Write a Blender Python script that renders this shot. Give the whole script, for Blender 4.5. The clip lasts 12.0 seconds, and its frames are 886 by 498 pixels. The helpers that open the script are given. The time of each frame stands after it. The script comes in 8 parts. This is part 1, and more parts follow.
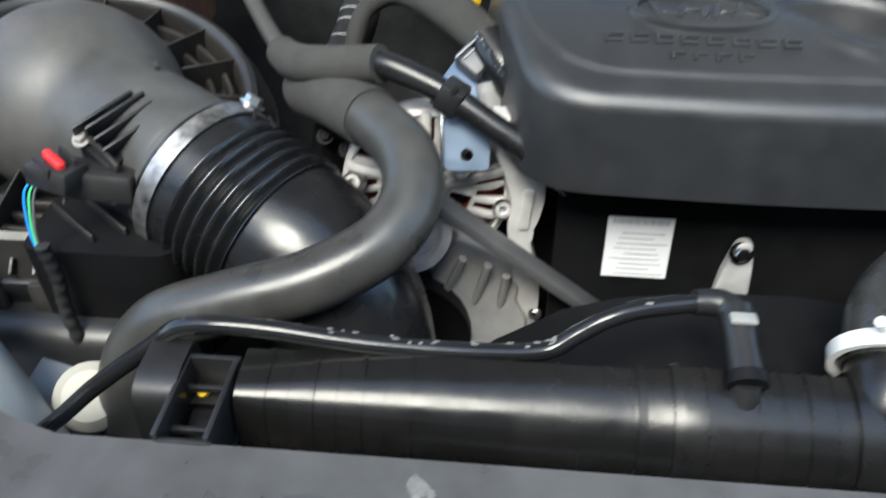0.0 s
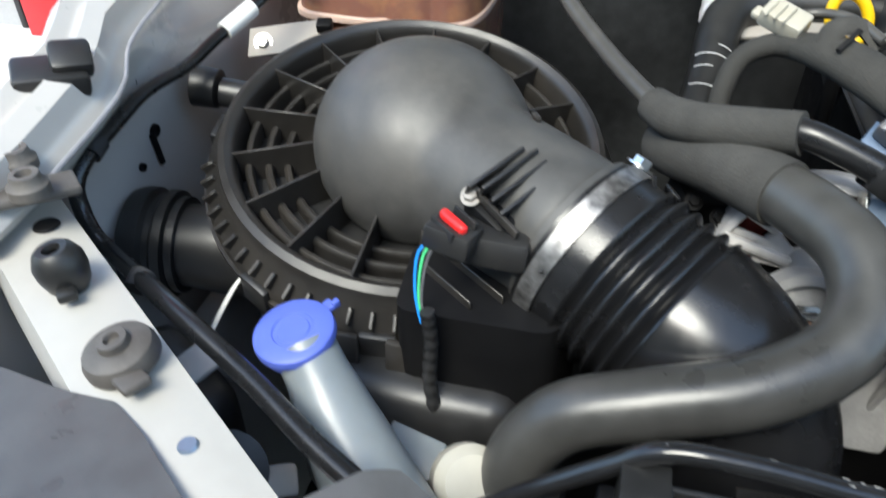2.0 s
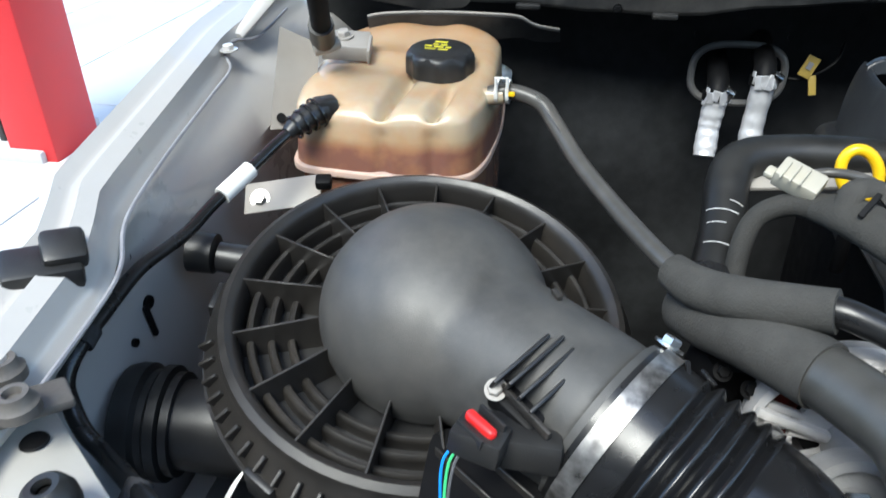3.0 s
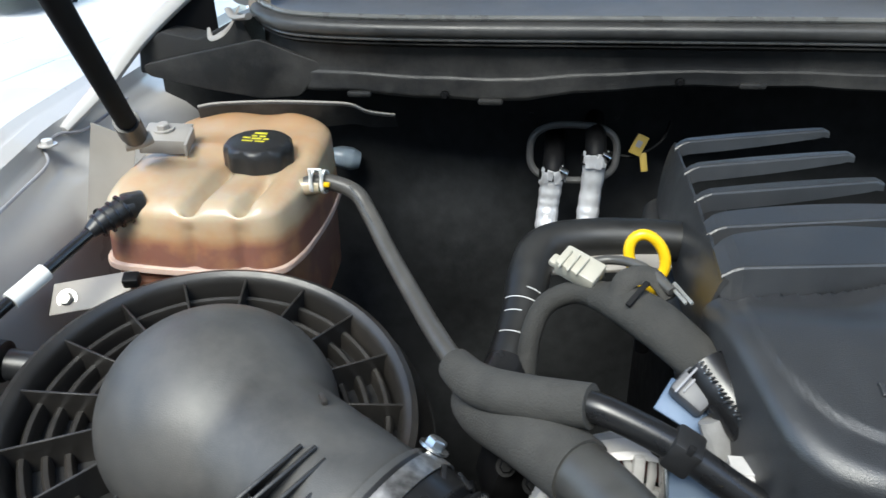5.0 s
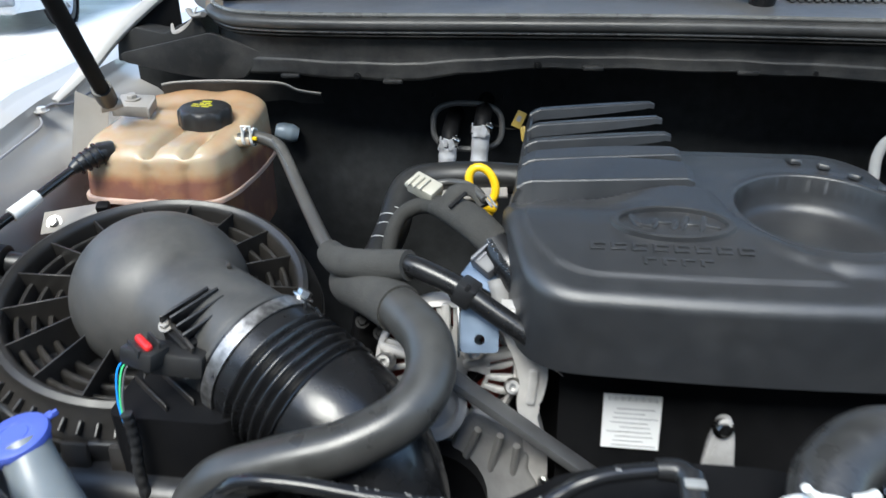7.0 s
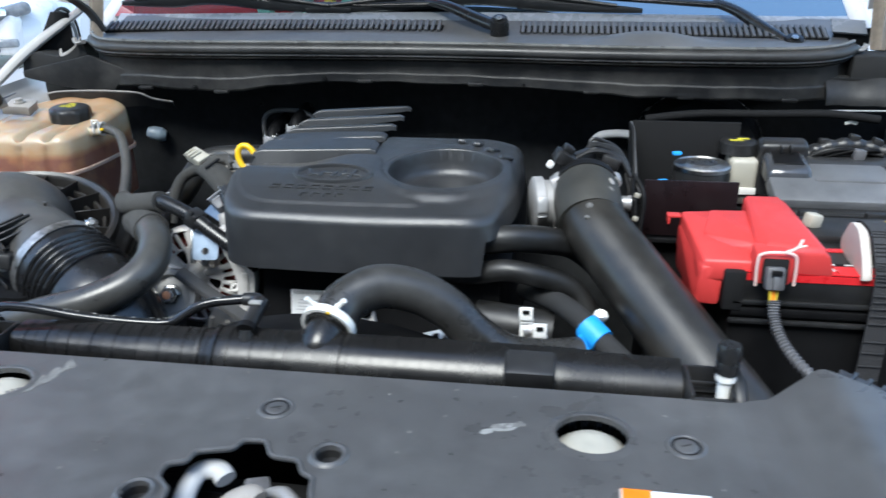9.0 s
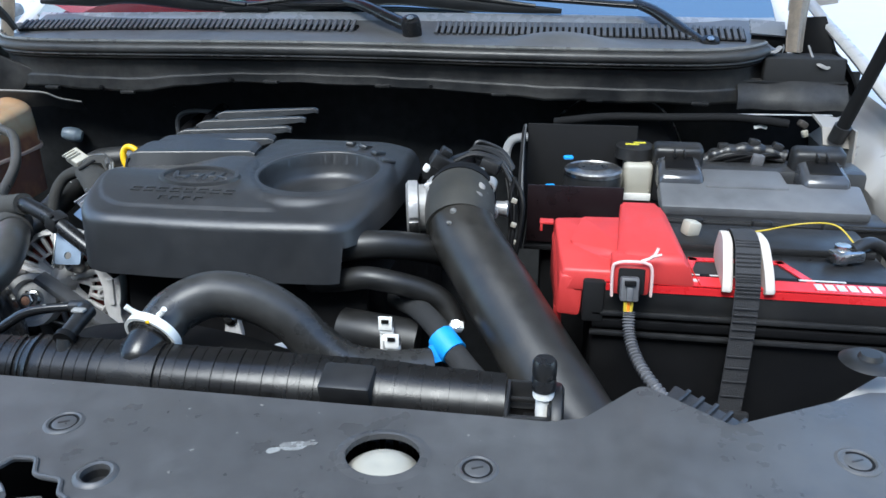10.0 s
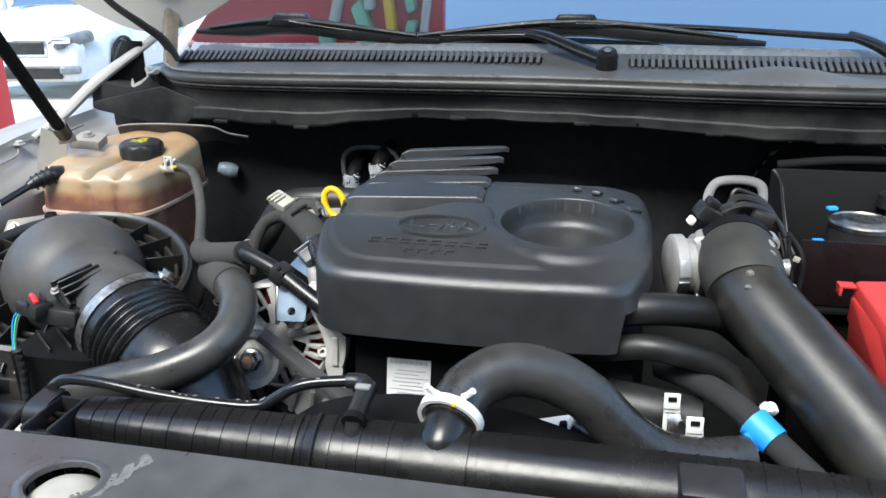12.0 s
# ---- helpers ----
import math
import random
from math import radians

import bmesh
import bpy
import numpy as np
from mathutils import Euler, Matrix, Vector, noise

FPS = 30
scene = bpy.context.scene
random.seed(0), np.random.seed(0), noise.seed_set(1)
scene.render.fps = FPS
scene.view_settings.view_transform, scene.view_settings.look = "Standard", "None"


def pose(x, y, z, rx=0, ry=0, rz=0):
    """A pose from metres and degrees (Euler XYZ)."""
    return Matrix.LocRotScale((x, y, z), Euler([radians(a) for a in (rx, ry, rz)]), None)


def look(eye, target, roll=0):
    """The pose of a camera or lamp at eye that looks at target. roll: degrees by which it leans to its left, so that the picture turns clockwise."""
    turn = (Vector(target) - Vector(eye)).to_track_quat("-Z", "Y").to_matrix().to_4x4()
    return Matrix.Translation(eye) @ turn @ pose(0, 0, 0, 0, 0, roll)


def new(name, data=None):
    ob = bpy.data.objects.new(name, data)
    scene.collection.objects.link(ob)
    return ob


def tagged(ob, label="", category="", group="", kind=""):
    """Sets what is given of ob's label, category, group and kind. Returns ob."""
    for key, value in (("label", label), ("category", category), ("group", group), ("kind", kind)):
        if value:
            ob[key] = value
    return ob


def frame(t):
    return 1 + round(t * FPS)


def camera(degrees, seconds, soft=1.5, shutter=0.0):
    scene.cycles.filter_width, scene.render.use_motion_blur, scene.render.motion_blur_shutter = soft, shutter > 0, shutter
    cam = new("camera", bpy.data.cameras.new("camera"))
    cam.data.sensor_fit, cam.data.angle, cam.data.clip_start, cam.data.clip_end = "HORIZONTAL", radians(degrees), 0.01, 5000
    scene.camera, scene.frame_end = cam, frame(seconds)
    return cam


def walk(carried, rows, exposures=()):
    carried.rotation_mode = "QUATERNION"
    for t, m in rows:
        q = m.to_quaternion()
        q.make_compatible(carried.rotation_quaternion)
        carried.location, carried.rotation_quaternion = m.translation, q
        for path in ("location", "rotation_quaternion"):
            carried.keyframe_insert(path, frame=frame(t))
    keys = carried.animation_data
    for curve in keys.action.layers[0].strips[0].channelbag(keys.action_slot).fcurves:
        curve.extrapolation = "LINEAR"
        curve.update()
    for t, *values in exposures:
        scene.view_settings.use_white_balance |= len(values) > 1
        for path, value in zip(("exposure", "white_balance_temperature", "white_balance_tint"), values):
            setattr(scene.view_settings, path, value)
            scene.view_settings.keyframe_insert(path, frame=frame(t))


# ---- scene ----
cam = camera(60.5, 12.0, soft=1.5, shutter=0.4)
METRES, EYE, TILT, LEAN, TURN = 1.65, 1.30, -38.0, -0.8, 4.4
EXPOSURES = [(0.0, 2.15, 6550, 2), (2.0, 2.15, 6500, 2), (3.0, 2.07, 6200, 2), (5.0, 2.02, 6350, 2), (7.0, 2.03, 6250, 3), (9.0, 1.98, 6000, 3), (10.5, 1.94, 5800, 3), (12.0, 2.08, 6400, 3)]
ROWS = [
    (0.0, 0.0, 0.0, 0.0, -0.0, 0.0, -0.0),
    (0.5, -0.0223, 0.0211, -0.0014, 2.31, -4.43, -1.18),
    (1.0, -0.0453, 0.0246, 0.0038, 4.23, -4.38, -2.79),
    (1.5, -0.0795, 0.0276, 0.0095, 6.86, -2.96, -4.69),
    (2.0, -0.1098, 0.0253, 0.0252, 8.8, -0.27, -5.18),
    (2.5, -0.123, 0.0307, 0.0459, 8.23, 3.73, -4.15),
    (3.0, -0.13, 0.0373, 0.0625, 7.19, 6.31, -3.38),
    (5.0, -0.0622, 0.0439, 0.0811, 3.46, 10.95, -0.67),
    (5.5, -0.0469, 0.0318, 0.0734, 3.15, 10.98, -0.54),
    (6.0, -0.0331, 0.0116, 0.0601, 3.05, 11.14, -0.54),
    (6.5, -0.0099, -0.0122, 0.04, 3.13, 11.66, -0.65),
    (8.5, 0.1508, -0.2138, -0.1094, 3.75, 15.42, -1.19),
    (9.0, 0.2322, -0.2164, -0.1097, 3.86, 15.64, -1.31),
    (9.5, 0.296, -0.2041, -0.1039, 3.98, 15.81, -1.48),
    (10.0, 0.3303, -0.1905, -0.0993, 4.18, 15.88, -1.81),
    (10.5, 0.3133, -0.179, -0.0877, 4.55, 15.96, -2.33),
    (11.0, 0.2383, -0.1659, -0.0737, 5.23, 16.15, -2.97),
    (11.5, 0.1682, -0.1521, -0.0658, 6.15, 16.74, -3.57),
    (12.0, 0.1736, -0.1535, -0.0675, 6.46, 17.67, -3.5),
]
walk(cam, [(t, pose(0, 0, EYE, TILT, LEAN, TURN) @ pose(METRES * x, METRES * y, METRES * z, 90 + pitch, roll, yaw)) for t, x, y, z, yaw, pitch, roll in ROWS],
     exposures=EXPOSURES)

# ---- daylight: open shade under a raised bonnet, sunlit forecourt beyond ----
SUN_ELEVATION, SUN_AZIMUTH = 54.0, 195.0
world = bpy.data.worlds.new("sky")
scene.world = world
world.use_nodes = True
sky = world.node_tree.nodes.new("ShaderNodeTexSky")
sky.sky_type = "NISHITA"
sky.sun_disc = False
sky.air_density, sky.dust_density, sky.ozone_density = 1.0, 1.3, 1.0
sky.sun_elevation = radians(SUN_ELEVATION)
sky.sun_rotation = radians(SUN_AZIMUTH)
background = world.node_tree.nodes["Background"]
background.inputs["Strength"].default_value = 0.15
world.node_tree.links.new(sky.outputs["Color"], background.inputs["Color"])
sun = new("sun", bpy.data.lights.new("sun", "SUN"))
sun.data.energy, sun.data.angle, sun.data.color = 1.35, radians(30), (1.0, 0.96, 0.90)
el, az = radians(SUN_ELEVATION), radians(SUN_AZIMUTH)
toward_sun = Vector((math.sin(az) * math.cos(el), math.cos(az) * math.cos(el), math.sin(el)))
sun.matrix_world = look(toward_sun * 20, (0, 0, 0))


# ---- materials ----
def material(name, color, rough=0.5, metal=0.0, spread=0.25, scale=60.0, bump=0.0, bump_scale=400.0, rough_spread=0.12,
             dust=0.0, dust_color=(0.35, 0.33, 0.3), coat=0.0, alpha=1.0, transmission=0.0, ior=1.5, spec=0.5, sss=0.0):
    m = bpy.data.materials.new(name)
    m.use_nodes = True
    t, n, ln = m.node_tree, m.node_tree.nodes, m.node_tree.links
    b = n["Principled BSDF"]
    b.inputs["Metallic"].default_value = metal
    b.inputs["IOR"].default_value = ior
    b.inputs["Coat Weight"].default_value = coat
    b.inputs["Alpha"].default_value = alpha
    b.inputs["Transmission Weight"].default_value = transmission
    b.inputs["Specular IOR Level"].default_value = spec
    if sss:
        b.inputs["Subsurface Weight"].default_value = sss
        b.inputs["Subsurface Radius"].default_value = (0.03, 0.02, 0.012)
        b.inputs["Subsurface Scale"].default_value = 0.6
    pos = n.new("ShaderNodeTexCoord")
    large = n.new("ShaderNodeTexNoise")
    large.inputs["Scale"].default_value = scale / 8
    large.inputs["Detail"].default_value = 5
    fine = n.new("ShaderNodeTexNoise")
    fine.inputs["Scale"].default_value = scale
    fine.inputs["Detail"].default_value = 6
    ln.new(pos.outputs["Object"], large.inputs["Vector"])
    ln.new(pos.outputs["Object"], fine.inputs["Vector"])
    mix = n.new("ShaderNodeMix")
    mix.data_type = "FLOAT"
    mix.inputs[0].default_value = 0.4
    ln.new(large.outputs["Fac"], mix.inputs[2])
    ln.new(fine.outputs["Fac"], mix.inputs[3])
    ramp = n.new("ShaderNodeValToRGB")
    c = Vector(color)
    lo, hi = c * (1 - spread), c * (1 + spread)
    ramp.color_ramp.elements[0].position, ramp.color_ramp.elements[1].position = 0.3, 0.7
    ramp.color_ramp.elements[0].color = (*lo, 1)
    ramp.color_ramp.elements[1].color = (*[min(v, 1.0) for v in hi], 1)
    ln.new(mix.outputs[0], ramp.inputs[0])
    base = ramp.outputs["Color"]
    if dust:
        patches = n.new("ShaderNodeTexNoise")
        patches.inputs["Scale"].default_value = 9.0
        patches.inputs["Detail"].default_value = 9
        patches.inputs["Roughness"].default_value = 0.7
        ln.new(pos.outputs["Object"], patches.inputs["Vector"])
        spots = n.new("ShaderNodeMapRange")
        spots.inputs[1].default_value, spots.inputs[2].default_value = 0.45, 0.8
        spots.inputs[4].default_value = dust
        ln.new(patches.outputs["Fac"], spots.inputs[0])
        over = n.new("ShaderNodeMix")
        over.data_type = "RGBA"
        over.inputs[7].default_value = (*dust_color, 1)
        ln.new(spots.outputs[0], over.inputs[0])
        ln.new(base, over.inputs[6])
        base = over.outputs[2]
    ln.new(base, b.inputs["Base Color"])
    rr = n.new("ShaderNodeMapRange")
    rr.inputs[1].default_value, rr.inputs[2].default_value = 0.3, 0.7
    rr.inputs[3].default_value, rr.inputs[4].default_value = max(rough - rough_spread, 0.02), min(rough + rough_spread, 1)
    ln.new(mix.outputs[0], rr.inputs[0])
    ln.new(rr.outputs[0], b.inputs["Roughness"])
    if bump:
        grain = n.new("ShaderNodeTexNoise")
        grain.inputs["Scale"].default_value = bump_scale
        grain.inputs["Detail"].default_value = 3
        ln.new(pos.outputs["Object"], grain.inputs["Vector"])
        bm_node = n.new("ShaderNodeBump")
        bm_node.inputs["Strength"].default_value = bump
        bm_node.inputs["Distance"].default_value = 0.001
        ln.new(grain.outputs["Fac"], bm_node.inputs["Height"])
        ln.new(bm_node.outputs["Normal"], b.inputs["Normal"])
    return m


M = dict(
    cover=material("grained_black_plastic", (0.0215, 0.0225, 0.0245), 0.38, rough_spread=0.07, spec=0.70, bump=0.25, bump_scale=1400, dust=0.05),
    fusegrey=material("fuse_box_plastic", (0.105, 0.108, 0.114), 0.45, bump=0.2, bump_scale=900, dust=0.12),
    plastic=material("black_plastic", (0.0128, 0.0128, 0.0133), 0.38, bump=0.12, bump_scale=900, dust=0.06),
    housing=material("airbox_plastic", (0.020, 0.0185, 0.017), 0.36, bump=0.12, bump_scale=1200, dust=0.16, dust_color=(0.20, 0.17, 0.14)),
    # dome base lightened over the housing for its dust and the reflected sky
    domegrey=material("dusty_sky_lit_dome_plastic", (0.044, 0.0435, 0.042), 0.46, bump=0.15, bump_scale=1200, dust=0.42, dust_color=(0.17, 0.155, 0.135)),
    tank=material("ribbed_tank_plastic", (0.0068, 0.0066, 0.0064), 0.25, bump=0.03, bump_scale=500, dust=0.025, dust_color=(0.26, 0.22, 0.20), spec=0.40),
    panel=material("dusty_panel_plastic", (0.064, 0.0635, 0.064), 0.38, spread=0.22, bump=0.05, bump_scale=900, rough_spread=0.20, dust=0.32, dust_color=(0.155, 0.154, 0.150)),
    rubber=material("hose_rubber", (0.0095, 0.0095, 0.0093), 0.44, bump=0.05, bump_scale=500, dust=0.05),
    dustyhose=material("dusty_hose_rubber", (0.040, 0.039, 0.036), 0.36, spread=0.35, bump=0.08, bump_scale=400, dust=0.22, dust_color=(0.15, 0.145, 0.135)),
    tophose=material("scuffed_hose_rubber", (0.022, 0.0215, 0.0205), 0.30, spread=0.45, scale=90, bump=0.05, bump_scale=400, rough_spread=0.2, dust=0.18, dust_color=(0.13, 0.125, 0.115)),
    greyhose=material("worn_grey_hose", (0.060, 0.057, 0.052), 0.34, spread=0.35, bump=0.06, bump_scale=400, dust=0.25, dust_color=(0.20, 0.19, 0.17)),
    shiny=material("glossy_rubber", (0.0093, 0.0093, 0.0099), 0.27, bump=0.03, bump_scale=500),
    foam=material("foam_sleeve", (0.0174, 0.0174, 0.0174), 0.85, bump=0.6, bump_scale=900),
    fabric=material("dusty_woven_sleeve", (0.029, 0.028, 0.025), 0.9, bump=0.7, bump_scale=700, spread=0.2, dust=0.12),
    boot=material("matt_boot_rubber", (0.026, 0.025, 0.021), 0.62, bump=0.2, bump_scale=500, dust=0.2, dust_color=(0.14, 0.13, 0.10)),
    pipe=material("charge_pipe", (0.0160, 0.0148, 0.0125), 0.36, bump=0.1, bump_scale=300, dust=0.12, dust_color=(0.24, 0.21, 0.17), spread=0.4),
    # also laid in recesses and on blocked faces to deepen their shade
    dark=material("black_metal_and_shade", (0.0060, 0.0060, 0.0065), 0.5, dust=0.010, spec=0.12),
    black=material("dark_sheet", (0.0105, 0.0105, 0.011), 0.8, spec=0.15),
    maroon=material("dark_maroon_sheet", (0.011, 0.006, 0.007), 0.35, spec=0.35, dust=0.03, dust_color=(0.10, 0.08, 0.08)),
    smoked=material("smoked_cover_plastic", (0.045, 0.047, 0.052), 0.16, spread=0.2, spec=0.6),
    mat=material("heat_mat", (0.019, 0.020, 0.021), 0.85, spec=0.15, bump=0.4, bump_scale=120, spread=0.5),
    trim=material("windscreen_trim", (0.24, 0.25, 0.265), 0.28, spread=0.08, dust=0.1),
    cowltop=material("pale_cowl_plastic", (0.095, 0.095, 0.096), 0.5, bump=0.15, bump_scale=900, dust=0.15),
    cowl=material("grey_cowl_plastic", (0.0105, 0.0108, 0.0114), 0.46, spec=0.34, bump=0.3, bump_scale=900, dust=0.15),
    seal=material("seal_rubber", (0.030, 0.030, 0.030), 0.42, dust=0.12),
    seal_highlight=material("pale_seal_highlight", (0.13, 0.13, 0.125), 0.30, spread=0.25, dust=0.2),
    paint=material("white_body_paint", (0.46, 0.445, 0.425), 0.30, spread=0.03, coat=0.6, rough_spread=0.05, dust=0.10),
    # white body paint toned down where the arm takes too much skylight
    armpaint=material("dusty_dimmed_arm_paint", (0.37, 0.355, 0.325), 0.38, spread=0.06, dust=0.2, dust_color=(0.24, 0.22, 0.19)),
    primer=material("thin_white_paint", (0.44, 0.445, 0.45), 0.42, spread=0.08, dust=0.25, dust_color=(0.30, 0.29, 0.27)),
    beige=material("cream_undercoat", (0.28, 0.26, 0.235), 0.5, spread=0.1, dust=0.2),
    alu=material("cast_aluminium", (0.46, 0.455, 0.45), 0.42, metal=0.6, bump=0.5, bump_scale=260),
    casting=material("pale_casting", (0.54, 0.525, 0.51), 0.48, metal=0.15, bump=0.5, bump_scale=220, dust=0.15),
    greycast=material("grey_casting", (0.30, 0.295, 0.29), 0.5, metal=0.3, bump=0.6, bump_scale=260, dust=0.2),
    wall=material("grey_render", (0.22, 0.21, 0.195), 0.8, spread=0.08, scale=5),
    gloss=material("polished_black_tube", (0.010, 0.010, 0.0105), 0.16, spread=0.3, scale=300),
    bluezinc=material("dark_blue_zinc", (0.07, 0.11, 0.18), 0.5, metal=0.2, spread=0.1),
    silverfleck=material("silver_grey_fleck", (0.22, 0.22, 0.21), 0.4, spread=0.3, scale=600),
    dusty=material("dust_scuff", (0.14, 0.137, 0.13), 0.8, spread=0.4, scale=500),
    zinc=material("zinc_plate", (0.23, 0.29, 0.38), 0.36, metal=0.7, spread=0.06),
    steel=material("bright_steel", (0.55, 0.55, 0.54), 0.26, metal=1.0),
    band=material("worn_band_steel", (0.42, 0.41, 0.40), 0.34, metal=1.0, spread=0.5, scale=200),
    clamp=material("scuffed_clamp_steel", (0.30, 0.29, 0.28), 0.36, metal=0.85, spread=0.9, scale=150, dust=0.3, dust_color=(0.55, 0.53, 0.50)),
    brownrubber=material("dusty_brown_rubber", (0.050, 0.043, 0.038), 0.6, bump=0.3, bump_scale=300, dust=0.3),
    rust=material("brown_rust", (0.20, 0.095, 0.055), 0.8, spread=0.4, scale=600),
    copper=material("copper_winding", (0.17, 0.022, 0.016), 0.45, metal=0.2, spread=0.6, scale=900),
    flange=material("milky_flange_plastic", (0.46, 0.33, 0.27), 0.35, spread=0.15, sss=0.2),
    foil=material("crumpled_foil", (0.60, 0.60, 0.61), 0.35, metal=0.35, bump=1.0, bump_scale=160),
    red=material("red_plastic", (0.52, 0.042, 0.040), 0.42, spread=0.10, bump=0.08, bump_scale=700),
    redlabel=material("red_label", (0.60, 0.02, 0.025), 0.30, spread=0.05),
    redclip=material("red_clip", (0.65, 0.02, 0.02), 0.35, spread=0.1),
    blue=material("blue_cap_plastic", (0.075, 0.115, 0.46), 0.50, spread=0.1),
    tape=material("blue_tape", (0.03, 0.30, 0.75), 0.45, spread=0.1),
    tagyellow=material("faded_yellow_tag", (0.42, 0.30, 0.07), 0.5, spread=0.15),
    yellow=material("yellow_plastic", (0.80, 0.50, 0.01), 0.35, spread=0.08),
    white=material("white_plastic", (0.75, 0.74, 0.70), 0.45, spread=0.06, dust=0.12),
    cord=material("pinkish_cord", (0.72, 0.52, 0.48), 0.6, spread=0.1),
    cream=material("cream_plastic", (0.38, 0.36, 0.30), 0.45, spread=0.08, dust=0.2),
    greyplug=material("grey_plug_plastic", (0.10, 0.10, 0.105), 0.45),
    paper=material("paper_label", (0.70, 0.70, 0.69), 0.5, spread=0.04),
    faintprint=material("faint_grey_print", (0.38, 0.38, 0.39), 0.6),
    ink=material("grey_print", (0.25, 0.25, 0.27), 0.6),
    neck=material("milky_plastic", (0.17, 0.19, 0.20), 0.35, spread=0.10, sss=0.2),
    bluemilk=material("bluish_milky_plastic", (0.22, 0.27, 0.32), 0.35, spread=0.10, sss=0.2),
    cloth=material("woven_strap", (0.026, 0.026, 0.028), 0.8, bump=0.8, bump_scale=600),
    foam_white=material("white_foam", (0.52, 0.47, 0.42), 0.8, bump=0.4, bump_scale=300, spread=0.08),
    floor=material("pale_floor_tiles", (0.52, 0.51, 0.49), 0.40, spread=0.06, scale=4, dust=0.15),
    yard=material("dusty_concrete_yard", (0.33, 0.31, 0.29), 0.7, spread=0.12, scale=3, dust=0.2),
    # bonnet underside made lighter than the wing paint to stand for bounced light
    bonnet_white=material("brightened_bonnet_white", (0.72, 0.68, 0.62), 0.45, spread=0.06, dust=0.15),
    stained=material("stained_cream_paint", (0.23, 0.185, 0.135), 0.5, spread=0.35, scale=120, dust=0.3, dust_color=(0.10, 0.06, 0.035)),
    tyre=material("tyre_rubber", (0.02, 0.02, 0.02), 0.7),
    chrome=material("chrome", (0.8, 0.8, 0.8), 0.12, metal=1.0),
    yellowprint=material("yellow_print", (0.55, 0.50, 0.04), 0.5),
    whiteprint=material("white_print", (0.52, 0.52, 0.52), 0.5),
    wire_blue=material("blue_wire", (0.02, 0.25, 0.75), 0.4),
    wire_green=material("green_wire", (0.08, 0.55, 0.20), 0.4),
    wire_yellow=material("yellow_wire", (0.52, 0.38, 0.03), 0.4),
    wall_red=material("red_board", (0.50, 0.015, 0.02), 0.4, spread=0.08, scale=6),
    pearl=material("far_white_paint", (0.50, 0.50, 0.50), 0.25, spread=0.02, coat=0.7, scale=4),
    lamp_glass=material("lamp_lens", (0.13, 0.14, 0.15), 0.10, spread=0.6, scale=14),
    mist=material("green_board", (0.25, 0.55, 0.40), 0.5, scale=6),
    orange=material("orange_label", (0.85, 0.22, 0.01), 0.4),
)


def coolant_material():
    m = bpy.data.materials.new("stained_tank_plastic")
    m.use_nodes = True
    n, ln = m.node_tree.nodes, m.node_tree.links
    b = n["Principled BSDF"]
    b.inputs["Roughness"].default_value = 0.24
    b.inputs["Subsurface Weight"].default_value = 0.35
    b.inputs["Subsurface Radius"].default_value = (0.03, 0.012, 0.006)
    b.inputs["Subsurface Scale"].default_value = 0.5
    pos = n.new("ShaderNodeTexCoord")
    sep = n.new("ShaderNodeSeparateXYZ")
    ln.new(pos.outputs["Object"], sep.inputs[0])
    wob = n.new("ShaderNodeTexNoise")
    wob.inputs["Scale"].default_value = 35
    wob.inputs["Detail"].default_value = 6
    ln.new(pos.outputs["Object"], wob.inputs["Vector"])
    add = n.new("ShaderNodeMath")
    add.operation = "MULTIPLY_ADD"
    add.inputs[1].default_value = 0.010
    ln.new(wob.outputs["Fac"], add.inputs[0])
    ln.new(sep.outputs["Z"], add.inputs[2])
    level = n.new("ShaderNodeMapRange")
    level.inputs[1].default_value, level.inputs[2].default_value = TANK_Z, TANK_Z + 0.085
    ln.new(add.outputs[0], level.inputs[0])
    ramp = n.new("ShaderNodeValToRGB")
    e = ramp.color_ramp.elements
    e[0].position, e[0].color = 0.0, (0.178, 0.085, 0.063, 1)
    e[1].position, e[1].color = 0.30, (0.200, 0.092, 0.067, 1)
    for p, c in ((0.36, (0.296, 0.159, 0.092, 1)), (0.45, (0.429, 0.318, 0.200, 1)), (0.68, (0.474, 0.392, 0.281, 1)), (0.86, (0.414, 0.303, 0.192, 1)), (1.0, (0.348, 0.215, 0.118, 1))):
        x = e.new(p)
        x.color = c
    ln.new(level.outputs[0], ramp.inputs[0])
    stain = n.new("ShaderNodeTexNoise")
    stain.inputs["Scale"].default_value = 22
    stain.inputs["Detail"].default_value = 8
    ln.new(pos.outputs["Object"], stain.inputs["Vector"])
    spots = n.new("ShaderNodeMapRange")
    spots.inputs[1].default_value, spots.inputs[2].default_value, spots.inputs[4].default_value = 0.46, 0.70, 0.62
    ln.new(stain.outputs["Fac"], spots.inputs[0])
    mix = n.new("ShaderNodeMix")
    mix.data_type = "RGBA"
    mix.inputs[7].default_value = (0.42, 0.22, 0.10, 1)
    ln.new(spots.outputs[0], mix.inputs[0])
    ln.new(ramp.outputs["Color"], mix.inputs[6])
    ln.new(mix.outputs[2], b.inputs["Base Color"])
    return m


TANK_Z = 1.045
M["coolant"] = coolant_material()


